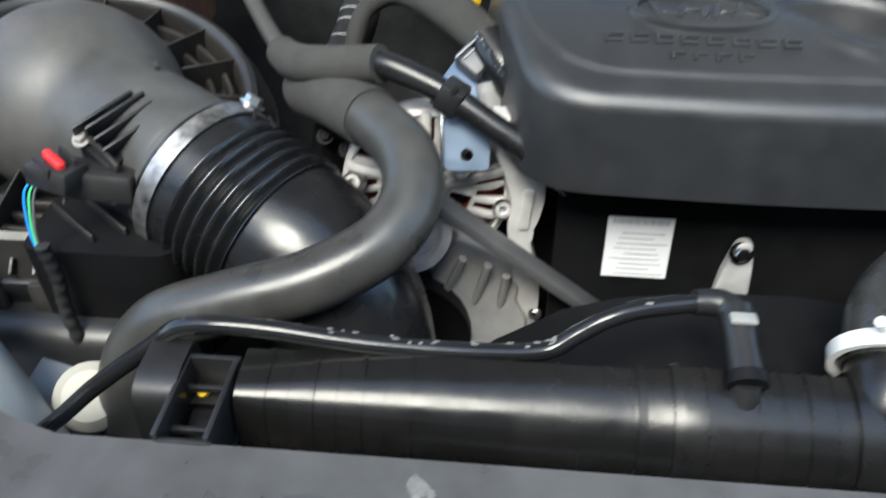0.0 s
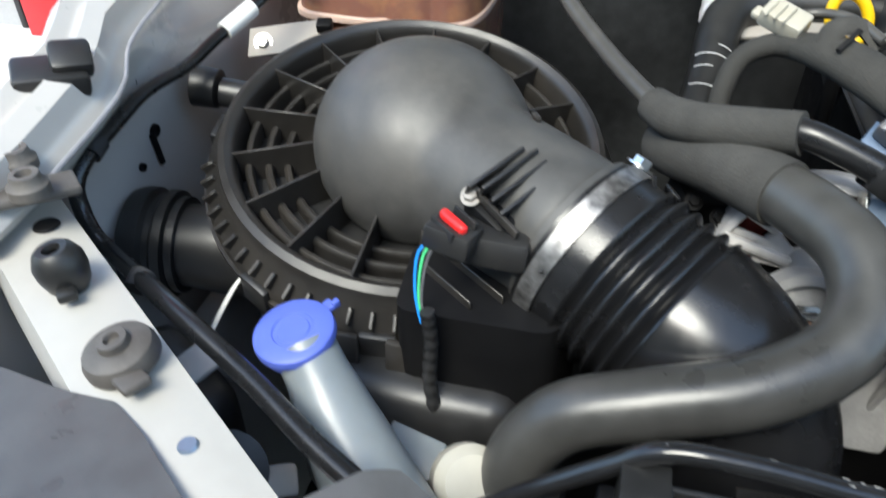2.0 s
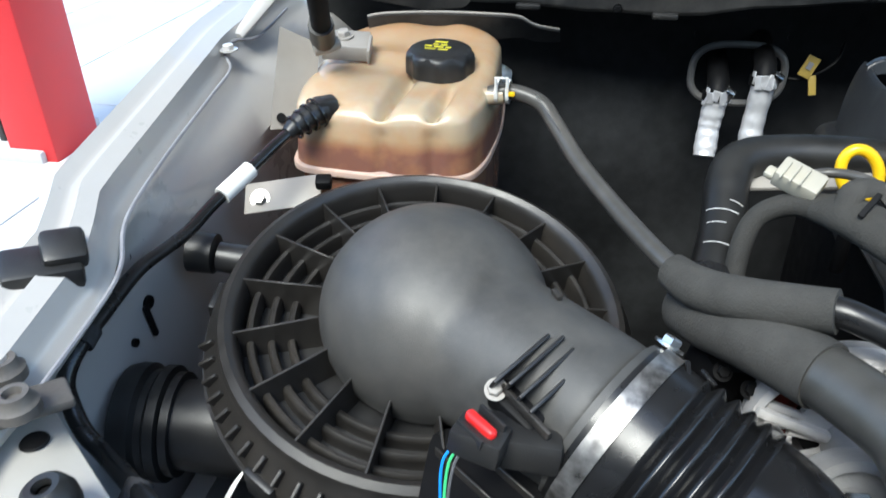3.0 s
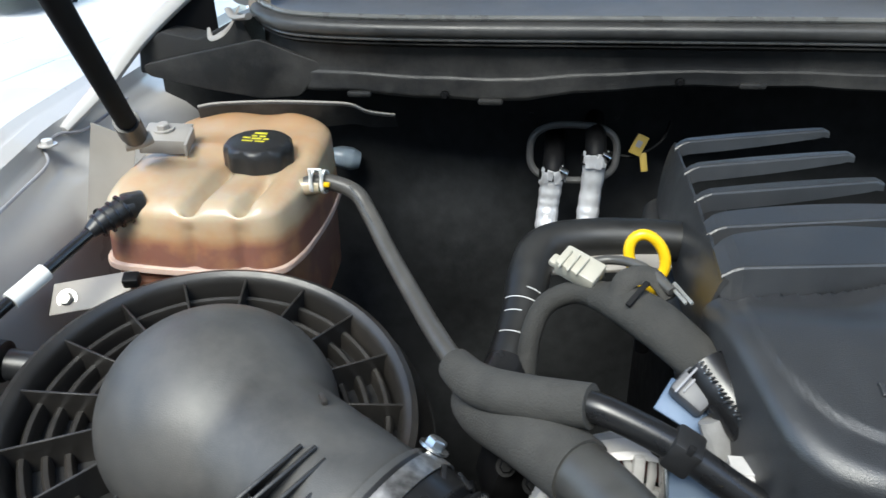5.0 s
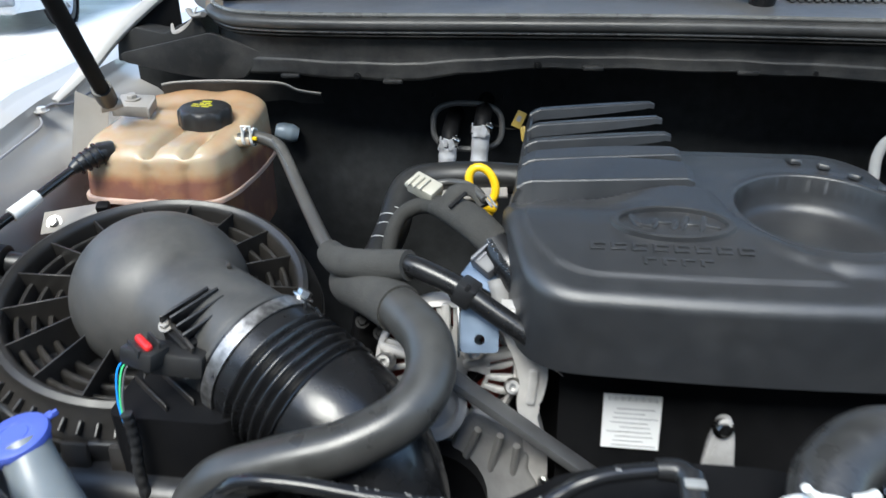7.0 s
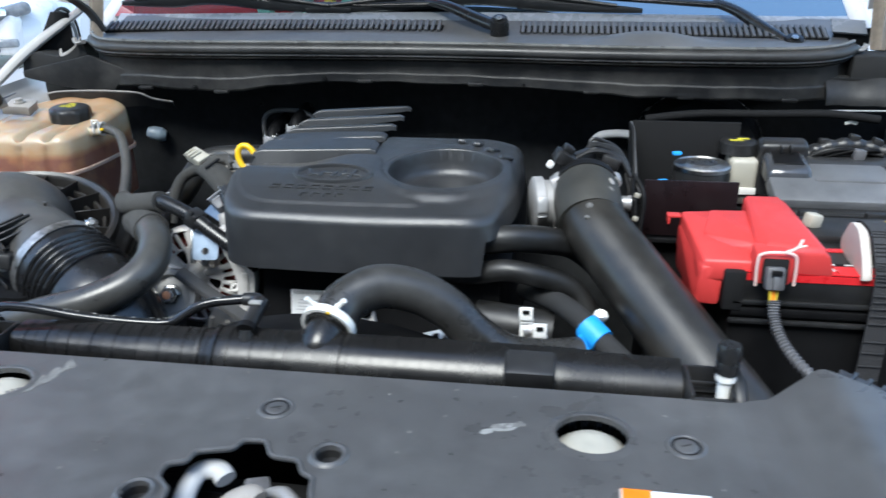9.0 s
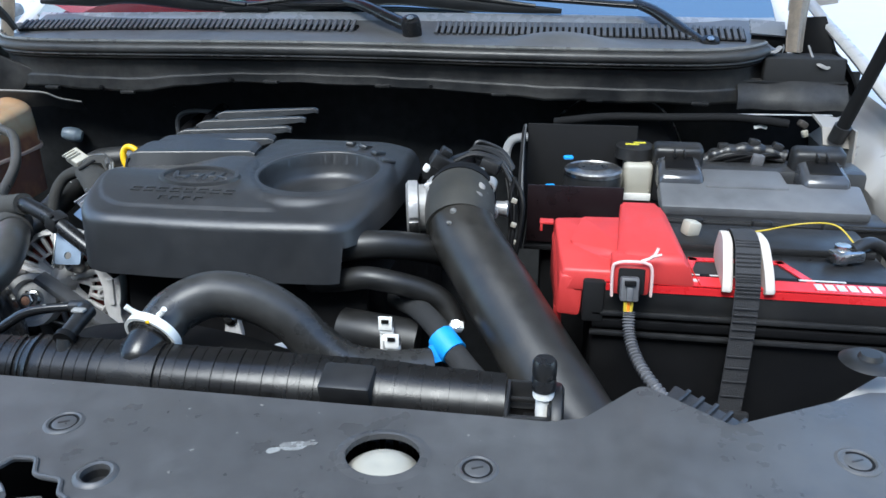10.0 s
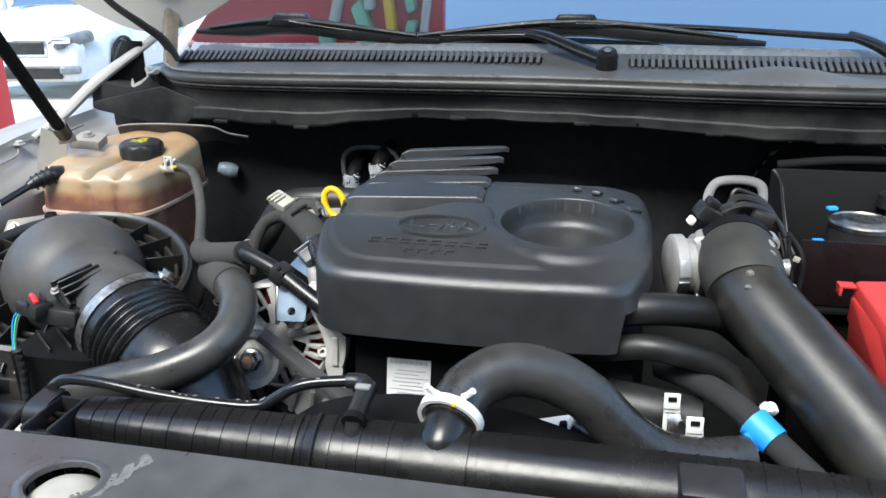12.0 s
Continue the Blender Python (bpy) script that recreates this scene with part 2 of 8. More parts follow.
def glass_material():
    m = bpy.data.materials.new("windscreen_glass")
    m.use_nodes = True
    n, ln = m.node_tree.nodes, m.node_tree.links
    b = n["Principled BSDF"]
    b.inputs["Base Color"].default_value = (0.02, 0.03, 0.035, 1)
    b.inputs["Roughness"].default_value = 0.02
    b.inputs["Specular IOR Level"].default_value = 0.9
    b.inputs["IOR"].default_value = 2.7
    b.inputs["Specular Tint"].default_value = (0.72, 0.92, 1.0, 1)
    b.inputs["Coat Weight"].default_value = 1.0
    b.inputs["Coat Roughness"].default_value = 0.01
    return m


M["glass"] = glass_material()


# ---- mesh helpers ----
def thing(name, base, label, category, group="", kind=""):
    """An empty at the base of a thing, to parent its parts."""
    ob = new(name)
    ob.empty_display_size = 0.02
    ob.location = base
    return tagged(ob, label, category, group, kind)


def part(name, bm, mat, parent=None, label="", smooth=True):
    """Link a bmesh as one mesh object under a thing or a part (world coordinates)."""
    me = bpy.data.meshes.new(name)
    bmesh.ops.recalc_face_normals(bm, faces=bm.faces)
    if smooth:
        for f in bm.faces:
            f.smooth = True
        for e in bm.edges:
            if len(e.link_faces) == 2 and e.calc_face_angle(0) > 0.7:
                e.smooth = False
    bm.to_mesh(me)
    bm.free()
    me.materials.append(M[mat])
    ob = new(name, me)
    if parent:
        ob.parent = parent
        if parent.parent is None:
            ob.matrix_parent_inverse = Matrix.Translation(-parent.location)
    if label:
        ob["label"] = label
    return ob


def alone(name, bm, mat, label, category, group="", kind="", smooth=True):
    return tagged(part(name, bm, mat, None, "", smooth), label, category, group, kind)


def join(*bms):
    out = bms[0]
    for b in bms[1:]:
        me = bpy.data.meshes.new("tmp")
        b.to_mesh(me)
        out.from_mesh(me)
        bpy.data.meshes.remove(me)
        b.free()
    return out


def box(c, s, rot=(0, 0, 0), bevel=0.003, seg=2):
    """A bevelled block: centre, full size, rotation in degrees."""
    bm = bmesh.new()
    bmesh.ops.create_cube(bm, size=1)
    bmesh.ops.scale(bm, vec=s, verts=bm.verts)
    if bevel:
        bmesh.ops.bevel(bm, geom=list(bm.edges), offset=min(bevel, min(s) * 0.45), segments=seg, affect="EDGES", profile=0.5)
    bmesh.ops.transform(bm, matrix=pose(*c, *rot), verts=bm.verts)
    return bm


def curve_points(pts, per=8):
    """A Catmull-Rom line through the points."""
    pts = [Vector(p) for p in pts]
    if len(pts) == 2:
        return [pts[0].lerp(pts[1], i / per) for i in range(per + 1)]
    out = []
    for i in range(len(pts) - 1):
        a, b = pts[max(i - 1, 0)], pts[i]
        c, d = pts[i + 1], pts[min(i + 2, len(pts) - 1)]
        for k in range(per):
            t = k / per
            out.append(0.5 * (2 * b + (c - a) * t + (2 * a - 5 * b + 4 * c - d) * t * t + (3 * b - a - 3 * c + d) * t ** 3))
    out.append(pts[-1])
    return out


def tube(pts, r, seg=14, per=8, cap=True, squash=1.0, smooth_line=True):
    """A pipe along a line. r: a radius, a list along the given points, or a function of 0..1."""
    line = curve_points(pts, per) if smooth_line else [Vector(p) for p in pts]
    n = len(line)
    if callable(r):
        radii = [r(i / (n - 1)) for i in range(n)]
    elif isinstance(r, (list, tuple)):
        radii = [float(np.interp(i / (n - 1), np.linspace(0, 1, len(r)), r)) for i in range(n)]
    else:
        radii = [r] * n
    bm = bmesh.new()
    up = None
    rings = []
    for i, p in enumerate(line):
        d = (line[min(i + 1, n - 1)] - line[max(i - 1, 0)]).normalized()
        if up is None:
            up = Vector((0, 0, 1)) if abs(d.z) < 0.9 else Vector((0, 1, 0))
        u = d.cross(up).normalized()
        up = u.cross(d).normalized()
        rings.append([bm.verts.new(p + radii[i] * (math.cos(a) * u + math.sin(a) * squash * up)) for a in [2 * math.pi * k / seg for k in range(seg)]])
    for a, b in zip(rings, rings[1:]):
        for k in range(seg):
            bm.faces.new((a[k], a[(k + 1) % seg], b[(k + 1) % seg], b[k]))
    if cap:
        bm.faces.new(rings[0])
        bm.faces.new(rings[-1])
    return bm


def lathe(profile, m=None, seg=32, arc=360.0):
    """Turn (radius, height) pairs about z, then place by the matrix m."""
    bm = bmesh.new()
    full = arc >= 359.9
    count = seg if full else seg + 1
    rings = []
    for r, z in profile:
        if r < 1e-6 and full:
            rings.append([bm.verts.new((0, 0, z))])
        else:
            rings.append([bm.verts.new((r * math.cos(radians(arc) * k / seg), r * math.sin(radians(arc) * k / seg), z)) for k in range(count)])
    for a, b in zip(rings, rings[1:]):
        for k in range(seg):
            k2 = (k + 1) % seg if full else k + 1
            quad = [a[k % len(a)], a[k2 % len(a)], b[k2 % len(b)], b[k % len(b)]]
            quad = list(dict.fromkeys(quad))
            if len(quad) > 2:
                bm.faces.new(quad)
    if m is not None:
        bmesh.ops.transform(bm, matrix=m, verts=bm.verts)
    return bm


def aim(base, tip):
    """A pose at base whose z axis points at tip."""
    d = Vector(tip) - Vector(base)
    return Matrix.Translation(base) @ d.to_track_quat("Z", "Y").to_matrix().to_4x4()


def rounded(pts, r, seg=5):
    """Round the corners of a flat outline of (x, y)."""
    pts = [Vector((p[0], p[1])) for p in pts]
    rs = r if isinstance(r, (list, tuple)) else [r] * len(pts)
    out = []
    for i, p in enumerate(pts):
        a, b = pts[i - 1], pts[(i + 1) % len(pts)]
        ra = min(rs[i], (a - p).length * 0.49, (b - p).length * 0.49)
        s, e = p + (a - p).normalized() * ra, p + (b - p).normalized() * ra
        if ra < 1e-5:
            out.append(p)
            continue
        for k in range(seg + 1):
            t = k / seg
            out.append((1 - t) ** 2 * s + 2 * t * (1 - t) * p + t * t * e)
    return out


def prism(outline, z0, z1, edge=0.0, m=None, shrink=0.0):
    """Extrude a flat outline from z0 to z1, with a rounded upper edge; shrink: how much the top draws in."""
    n = len(outline)
    cx, cy = sum(p[0] for p in outline) / n, sum(p[1] for p in outline) / n
    bm = bmesh.new()

    def inset(amount):
        pts = [Vector((p[0], p[1])) for p in outline]
        area = sum(pts[i - 1].x * pts[i].y - pts[i].x * pts[i - 1].y for i in range(n))
        sgn = 1 if area > 0 else -1
        res = []
        for i, p in enumerate(pts):
            d1, d2 = (p - pts[i - 1]), (pts[(i + 1) % n] - p)
            nrm = Vector((-d1.y, d1.x)).normalized() + Vector((-d2.y, d2.x)).normalized()
            if nrm.length > 1e-6:
                nrm.normalize()
            res.append(p + nrm * amount * sgn)
        return res
    levels = [(z0, 0.0)]
    if edge:
        for k in range(5):
            a = math.pi / 2 * k / 4
            levels.append((z1 - edge + edge * math.sin(a), shrink + edge * (1 - math.cos(a))))
    else:
        levels.append((z1, shrink))
    rings = [[bm.verts.new((p.x, p.y, z)) for p in inset(d)] for z, d in levels]
    for a, b in zip(rings, rings[1:]):
        for k in range(n):
            bm.faces.new((a[k], a[(k + 1) % n], b[(k + 1) % n], b[k]))
    bm.faces.new(rings[0][::-1])
    bm.faces.new(rings[-1])
    if m is not None:
        bmesh.ops.transform(bm, matrix=m, verts=bm.verts)
    return bm


def sheet(fn, nu, nv, thick=0.0):
    """A surface from fn(u, v) for u, v in 0..1; thick: drops a lower skin."""
    bm = bmesh.new()
    g = [[bm.verts.new(fn(i / nu, j / nv)) for j in range(nv + 1)] for i in range(nu + 1)]
    for i in range(nu):
        for j in range(nv):
            bm.faces.new((g[i][j], g[i + 1][j], g[i + 1][j + 1], g[i][j + 1]))
    if thick:
        bmesh.ops.recalc_face_normals(bm, faces=bm.faces)
        bmesh.ops.solidify(bm, geom=list(bm.faces), thickness=thick)
    return bm


def smooth(a, b, v):
    k = min(1.0, max(0.0, (v - a) / (b - a)))
    return k * k * (3 - 2 * k)


def skin(outline, centre, top, bottom, n=200, rings=80, side=None, rows=1):
    """A moulded shell: a top skin of height top(x, y, d), d metres inside the outline, and a wall down to bottom(x, y);
    side(x, y, f) moves the wall outwards, f from 0 at the upper edge to 1 at the lower."""
    pts = [Vector((p[0], p[1])) for p in outline]
    closed = pts + [pts[0]]
    total = sum((closed[i + 1] - closed[i]).length for i in range(len(pts)))
    ring, acc, i = [], 0.0, 0
    for k in range(n):
        goal = total * k / n
        while acc + (closed[i + 1] - closed[i]).length < goal:
            acc += (closed[i + 1] - closed[i]).length
            i += 1
        ring.append(closed[i].lerp(closed[i + 1], (goal - acc) / (closed[i + 1] - closed[i]).length))
    seg = np.array([[p.x, p.y] for p in ring])
    c = Vector(centre)
    rho = [k / rings for k in range(1, rings)] + [1 - 0.6 / rings, 1 - 0.3 / rings, 1 - 0.1 / rings, 1.0]
    bm = bmesh.new()
    grid = []
    for p in ring:
        line = []
        for k in rho:
            q = c.lerp(p, k)
            d = float(np.min(np.hypot(seg[:, 0] - q.x, seg[:, 1] - q.y))) if k < 1 else 0.0
            line.append(bm.verts.new((q.x, q.y, top(q.x, q.y, d))))
        grid.append(line)
    mid = bm.verts.new((c.x, c.y, top(c.x, c.y, 0.1)))
    low = []
    for a in range(n):
        v = grid[a][-1].co
        out = Vector((v.x - c.x, v.y - c.y)).normalized()
        b = bottom(v.x, v.y)
        column = []
        for k in range(1, rows + 1):
            f = k / rows
            o = side(v.x, v.y, f) if side else 0.0
            column.append(bm.verts.new((v.x + out.x * o, v.y + out.y * o, v.z + (b - v.z) * f)))
        o = (side(v.x, v.y, 1.0) if side else 0.0) - 0.003
        column.append(bm.verts.new((v.x + out.x * o, v.y + out.y * o, b)))
        low.append(column)
    for a in range(n):
        b = (a + 1) % n
        bm.faces.new((mid, grid[a][0], grid[b][0]))
        for k in range(len(rho) - 1):
            bm.faces.new((grid[a][k], grid[a][k + 1], grid[b][k + 1], grid[b][k]))
        la, lb = [grid[a][-1]] + low[a], [grid[b][-1]] + low[b]
        for k in range(len(la) - 1):
            bm.faces.new((la[k], la[k + 1], lb[k + 1], lb[k]))
    return bm


def hull(points, bevel=0.003):
    """A bevelled convex solid round the points."""
    bm = bmesh.new()
    for p in points:
        bm.verts.new(p)
    res = bmesh.ops.convex_hull(bm, input=list(bm.verts))
    bmesh.ops.delete(bm, geom=[v for v in res["geom_interior"] if isinstance(v, bmesh.types.BMVert)], context="VERTS")
    bmesh.ops.dissolve_limit(bm, angle_limit=0.05, verts=list(bm.verts), edges=list(bm.edges))
    if bevel:
        bmesh.ops.bevel(bm, geom=list(bm.edges), offset=bevel, segments=2, affect="EDGES", profile=0.5)
    return bm


def bolt(name, base, tip, r, parent, mat="steel", washer=True, label="zinc hex bolt"):
    """A hex head on a washer, pointing along base to tip."""
    m = aim(base, tip)
    bm = lathe([(0, 0), (r, 0), (r, r * 0.9), (r * 0.85, r * 1.05), (0, r * 1.05)], m, 6)
    if washer:
        bm = join(bm, lathe([(0, 0), (r * 1.5, 0), (r * 1.5, r * 0.25), (0, r * 0.25)], m, 16))
    return part(name, bm, mat, parent, label)


def ring_band(center, tip, r, width, thick=0.0015, seg=36):
    """A flat hose clamp band about an axis."""
    return lathe([(r, -width / 2), (r + thick, -width / 2), (r + thick, width / 2), (r, width / 2), (r, -width / 2)], aim(center, tip), seg)


# ---- ground and forecourt ----
def ground_sheet():
    bm = bmesh.new()
    bmesh.ops.create_grid(bm, x_segments=1, y_segments=1, size=400)
    return alone("ground", bm, "yard", "pale dusty concrete forecourt reaching the horizon", "ground", kind="structure")


ground = ground_sheet()


def floor_tiles():
    """Large floor tiles beside the car, each a slab proud of the joints."""
    me = None
    for i in range(9):
        for j in range(12):
            x, y = -1.9 - i * 0.82, 1.2 + j * 0.82
            if me is None:
                me = box((0, 0, 0), (0.812, 0.812, 0.012), bevel=0.003, seg=1)
                tile = part("tile", me, "floor", ground)
                me = tile.data
            else:
                tile = new("tile", me)
                tile.parent = ground
            tile.location = (x, y, 0.004)


floor_tiles()


def blocking_wall():
    """An added plain wall, out of view, that holds back low light from the front."""
    alone("wall_light_block", box((0, -4.6, 3.0), (22, 0.3, 6.0), bevel=0.02), "wall", "plain grey wall added out of view to block low front light", "wall", kind="structure")


blocking_wall()


def red_column():
    t = thing("red_column", (-2.62, 2.75, 0), "red painted square column with a grey corner strip on the forecourt", "column")
    part("shaft", box((-2.55, 2.75, 1.75), (0.22, 0.30, 3.5), bevel=0.01), "wall_red", t)
    part("corner_strip", box((-2.735, 2.70, 1.75), (0.03, 0.08, 3.5), bevel=0.006), "plastic", t, "dark grey corner strip")
    part("side_panel", box((-2.86, 2.70, 1.75), (0.20, 0.05, 3.5), bevel=0.006), "primer", t, "pale grey panel")
    part("edge", box((-2.98, 2.70, 1.75), (0.04, 0.08, 3.5), bevel=0.006), "wall_red", t)
    part("foot", box((-2.75, 2.78, 0.03), (0.52, 0.42, 0.06), bevel=0.01), "primer", t)


red_column()


def white_car(origin, turn):
    """The nose and flank of a parked white hatchback."""
    t = thing("parked_car", origin, "white parked hatchback with dark grille on the pale floor", "car")
    m = pose(*origin, 0, 0, turn)

    def put(bm):
        bmesh.ops.transform(bm, matrix=m, verts=bm.verts)
        return bm
    # x across, y to the back; the nose at y = 0
    def shell(u, v):
        ang = math.pi * u
        y = 4.2 * v
        half = 0.88 * min(1.0, 0.80 + 0.5 * v * 4) if v < 0.12 else 0.88
        roof = float(np.interp(y, [0, 0.15, 0.5, 1.1, 1.9, 3.2, 4.0, 4.2], [0.55, 0.72, 0.84, 0.95, 1.43, 1.45, 1.15, 0.8]))
        low = 0.24
        x = -half * math.copysign(abs(math.cos(ang)) ** 0.55, math.cos(ang))
        if y > 1.1:
            x *= 1 - 0.25 * max(0, math.sin(ang) ** 3)
        return (x, y, low + (roof - low) * math.sin(ang) ** 0.5)
    body = part("body", put(sheet(shell, 30, 34)), "pearl", t)
    part("nose", put(box((0, 0.10, 0.45), (1.50, 0.25, 0.46), bevel=0.09, seg=4)), "pearl", t)
    part("grille", put(box((0, -0.035, 0.60), (0.80, 0.05, 0.15), bevel=0.03, seg=3)), "plastic", t, "black mesh grille")
    part("grille_surround", put(box((0, -0.028, 0.60), (0.84, 0.04, 0.19), bevel=0.03, seg=3)), "chrome", t)
    part("lower_grille", put(box((0, -0.035, 0.33), (1.10, 0.05, 0.14), bevel=0.04, seg=3)), "plastic", t)
    for s in (-1, 1):
        lamp = part("headlight", put(box((s * 0.645, 0.115, 0.675), (0.44, 0.24, 0.13), rot=(0, s * -12, s * 38), bevel=0.05, seg=3)), "lamp_glass", t, "clear headlight lens")
        part("lamp_housing", put(box((s * 0.575, -0.005, 0.68), (0.20, 0.22, 0.08), rot=(0, 0, s * 32), bevel=0.03)), "chrome", lamp)
        for k in range(3):
            c = m @ Vector((s * (0.50 + 0.11 * k), -0.075 + 0.075 * k, 0.665 + 0.018 * k))
            part("reflector", lathe([(0, 0.004), (0.020, 0.006), (0.034, 0.016), (0.040, 0.012), (0.040, -0.01), (0, -0.01)], aim(c, c + (m.to_3x3() @ Vector((s * 0.6, -1, 0)))), 18), "chrome", lamp)
        fog = part("fog_lamp", put(box((s * 0.64, -0.01, 0.36), (0.22, 0.12, 0.09), rot=(0, 0, s * 25), bevel=0.03, seg=3)), "lamp_glass", t)
    for s in (-1, 1):
        for y in (0.80, 3.45):
            axis = m @ Vector((s * 0.80, y, 0.31)), m @ Vector((s * 0.95, y, 0.31))
            wheel = part("wheel", lathe([(0.20, -0.02), (0.31, -0.02), (0.315, 0.05), (0.30, 0.09), (0.22, 0.10), (0.20, 0.06)], aim(*axis), 28), "tyre", t)
            rim = lathe([(0, 0.07), (0.05, 0.085), (0.06, 0.06), (0.19, 0.055), (0.215, 0.095), (0.205, 0.03)], aim(*axis), 28)
            for k in range(10):
                a = 2 * math.pi * k / 10
                spoke = box((0.125 * math.cos(a), 0.125 * math.sin(a), 0.075), (0.15, 0.022, 0.02), rot=(0, 0, math.degrees(a)), bevel=0.004, seg=1)
                bmesh.ops.transform(spoke, matrix=aim(*axis), verts=spoke.verts)
                rim = join(rim, spoke)
            part("rim", rim, "alu", wheel, "silver multi-spoke rim")
            part("arch", lathe([(0.33, 0.055), (0.36, 0.085), (0.36, 0.10), (0.33, 0.10)], aim(*axis), 28), "dark", t)
    part("windscreen", put(sheet(lambda u, v: (-0.66 + 1.32 * u, 1.18 + 0.66 * v, 0.985 + 0.40 * v + 0.03 * math.sin(math.pi * u)), 8, 4, 0.01)), "glass", t)
    for s in (-1, 1):
        part("side_window", put(sheet(lambda u, v: (s * (0.865 - 0.13 * v), 1.55 + 1.6 * u, 0.98 + 0.34 * v), 6, 3, 0.01)), "glass", t)
        part("mirror", put(box((s * 0.98, 1.45, 1.0), (0.18, 0.12, 0.14), bevel=0.04, seg=3)), "pearl", t)


white_car((-6.13, 7.28, 0), 8)
white_car((-6.6, 12.9, 0), 8)


def overhead_sign():
    """The red fascia of the canopy over the forecourt, with pale bars for its lettering."""
    t = thing("canopy_fascia", (-4.5, 3.0, 0), "red canopy fascia board with pale coloured panels on posts", "sign board")
    part("board", box((-3.025, 3.2, 5.2), (3.95, 0.10, 1.9), rot=(60, 0, 0), bevel=0.01), "wall_red", t)
    strokes = ((-2.16, 0.10, 0.42, 0.50, 12, "mist"), (-2.08, -0.20, 0.10, 0.34, -18, "pearl"), (-1.86, 0.22, 0.10, 0.40, -14, "pearl"), (-1.78, -0.02, 0.12, 0.46, 22, "mist"), (-1.72, -0.28, 0.10, 0.26, -10, "pearl"),
               (-1.52, 0.05, 0.09, 0.80, 8, "yellow"), (-1.38, 0.20, 0.10, 0.44, -16, "mist"), (-1.36, -0.22, 0.09, 0.30, 14, "mist"), (-1.22, 0.10, 0.07, 0.60, -8, "pearl"))
    for x, v, w, h, lean, c in strokes:
        bar = box((0, 0, 0), (min(w, 0.14), 0.12, h), rot=(0, lean, 0), bevel=0.03)
        bmesh.ops.transform(bar, matrix=Matrix.Translation((x, 3.17 - 0.87 * v, 5.1 + 0.5 * v)) @ pose(0, 0, 0, 60, 0, 0), verts=bar.verts)
        part("letter_bar", bar, c, t, "pale painted bar")
    for px in (-4.9, -3.9):
        part("post", box((px, 3.9, 2.5), (0.16, 0.16, 5.0), bevel=0.01), "primer", t)


overhead_sign()


# ---- car body round the engine bay ----
def fender(side):
    """Inner apron, top flange and outer skin of one front wing; side -1 is the coolant side."""
    name = "left" if side < 0 else "right"
    xw = -0.545 if side < 0 else 0.985

    def top(y):
        return float(np.interp(y, [0.15, 0.36, 0.50, 0.80, 1.30], [1.055, 1.062, 1.085, 1.108, 1.125]))
    prof = [(-0.010, -0.50), (-0.012, -0.13), (-0.014, -0.03), (-0.018, -0.006), (-0.030, 0.004), (-0.038, 0.020), (-0.060, 0.027), (-0.068, 0.020), (-0.078, 0.022),
            (-0.095, 0.030), (-0.120, 0.018), (-0.140, -0.03), (-0.155, -0.15), (-0.165, -0.55)]

    def fn(u, v):
        y = 0.30 + 1.15 * v
        i = u * (len(prof) - 1)
        k = min(int(i), len(prof) - 2)
        f = i - k
        dx, dz = (prof[k][j] * (1 - f) + prof[k + 1][j] * f for j in (0, 1))
        edge = float(np.interp(y, [0.30, 0.448, 0.505, 0.80, 0.954, 1.45], [0.045, 0.035, 0.008, -0.039, -0.050, -0.075]))
        low = min(1.0, max(0.0, (-dz - 0.010) / 0.035))
        shift = edge * (1 - low) + 0.0 * low
        bead = 0.004 * math.exp(-((dz + 0.06) / 0.012) ** 2)
        return (xw - side * ((dx * 0.56 if dx < 0 else dx) + shift + bead), y, top(y) + dz)
    return alone(f"wing_{name}", sheet(fn, 52, 40, 0.0015), "paint", "white painted front wing with folded inner flange beside the engine bay", "wing", kind="structure")


wing_left = fender(-1)
wing_right = fender(1)


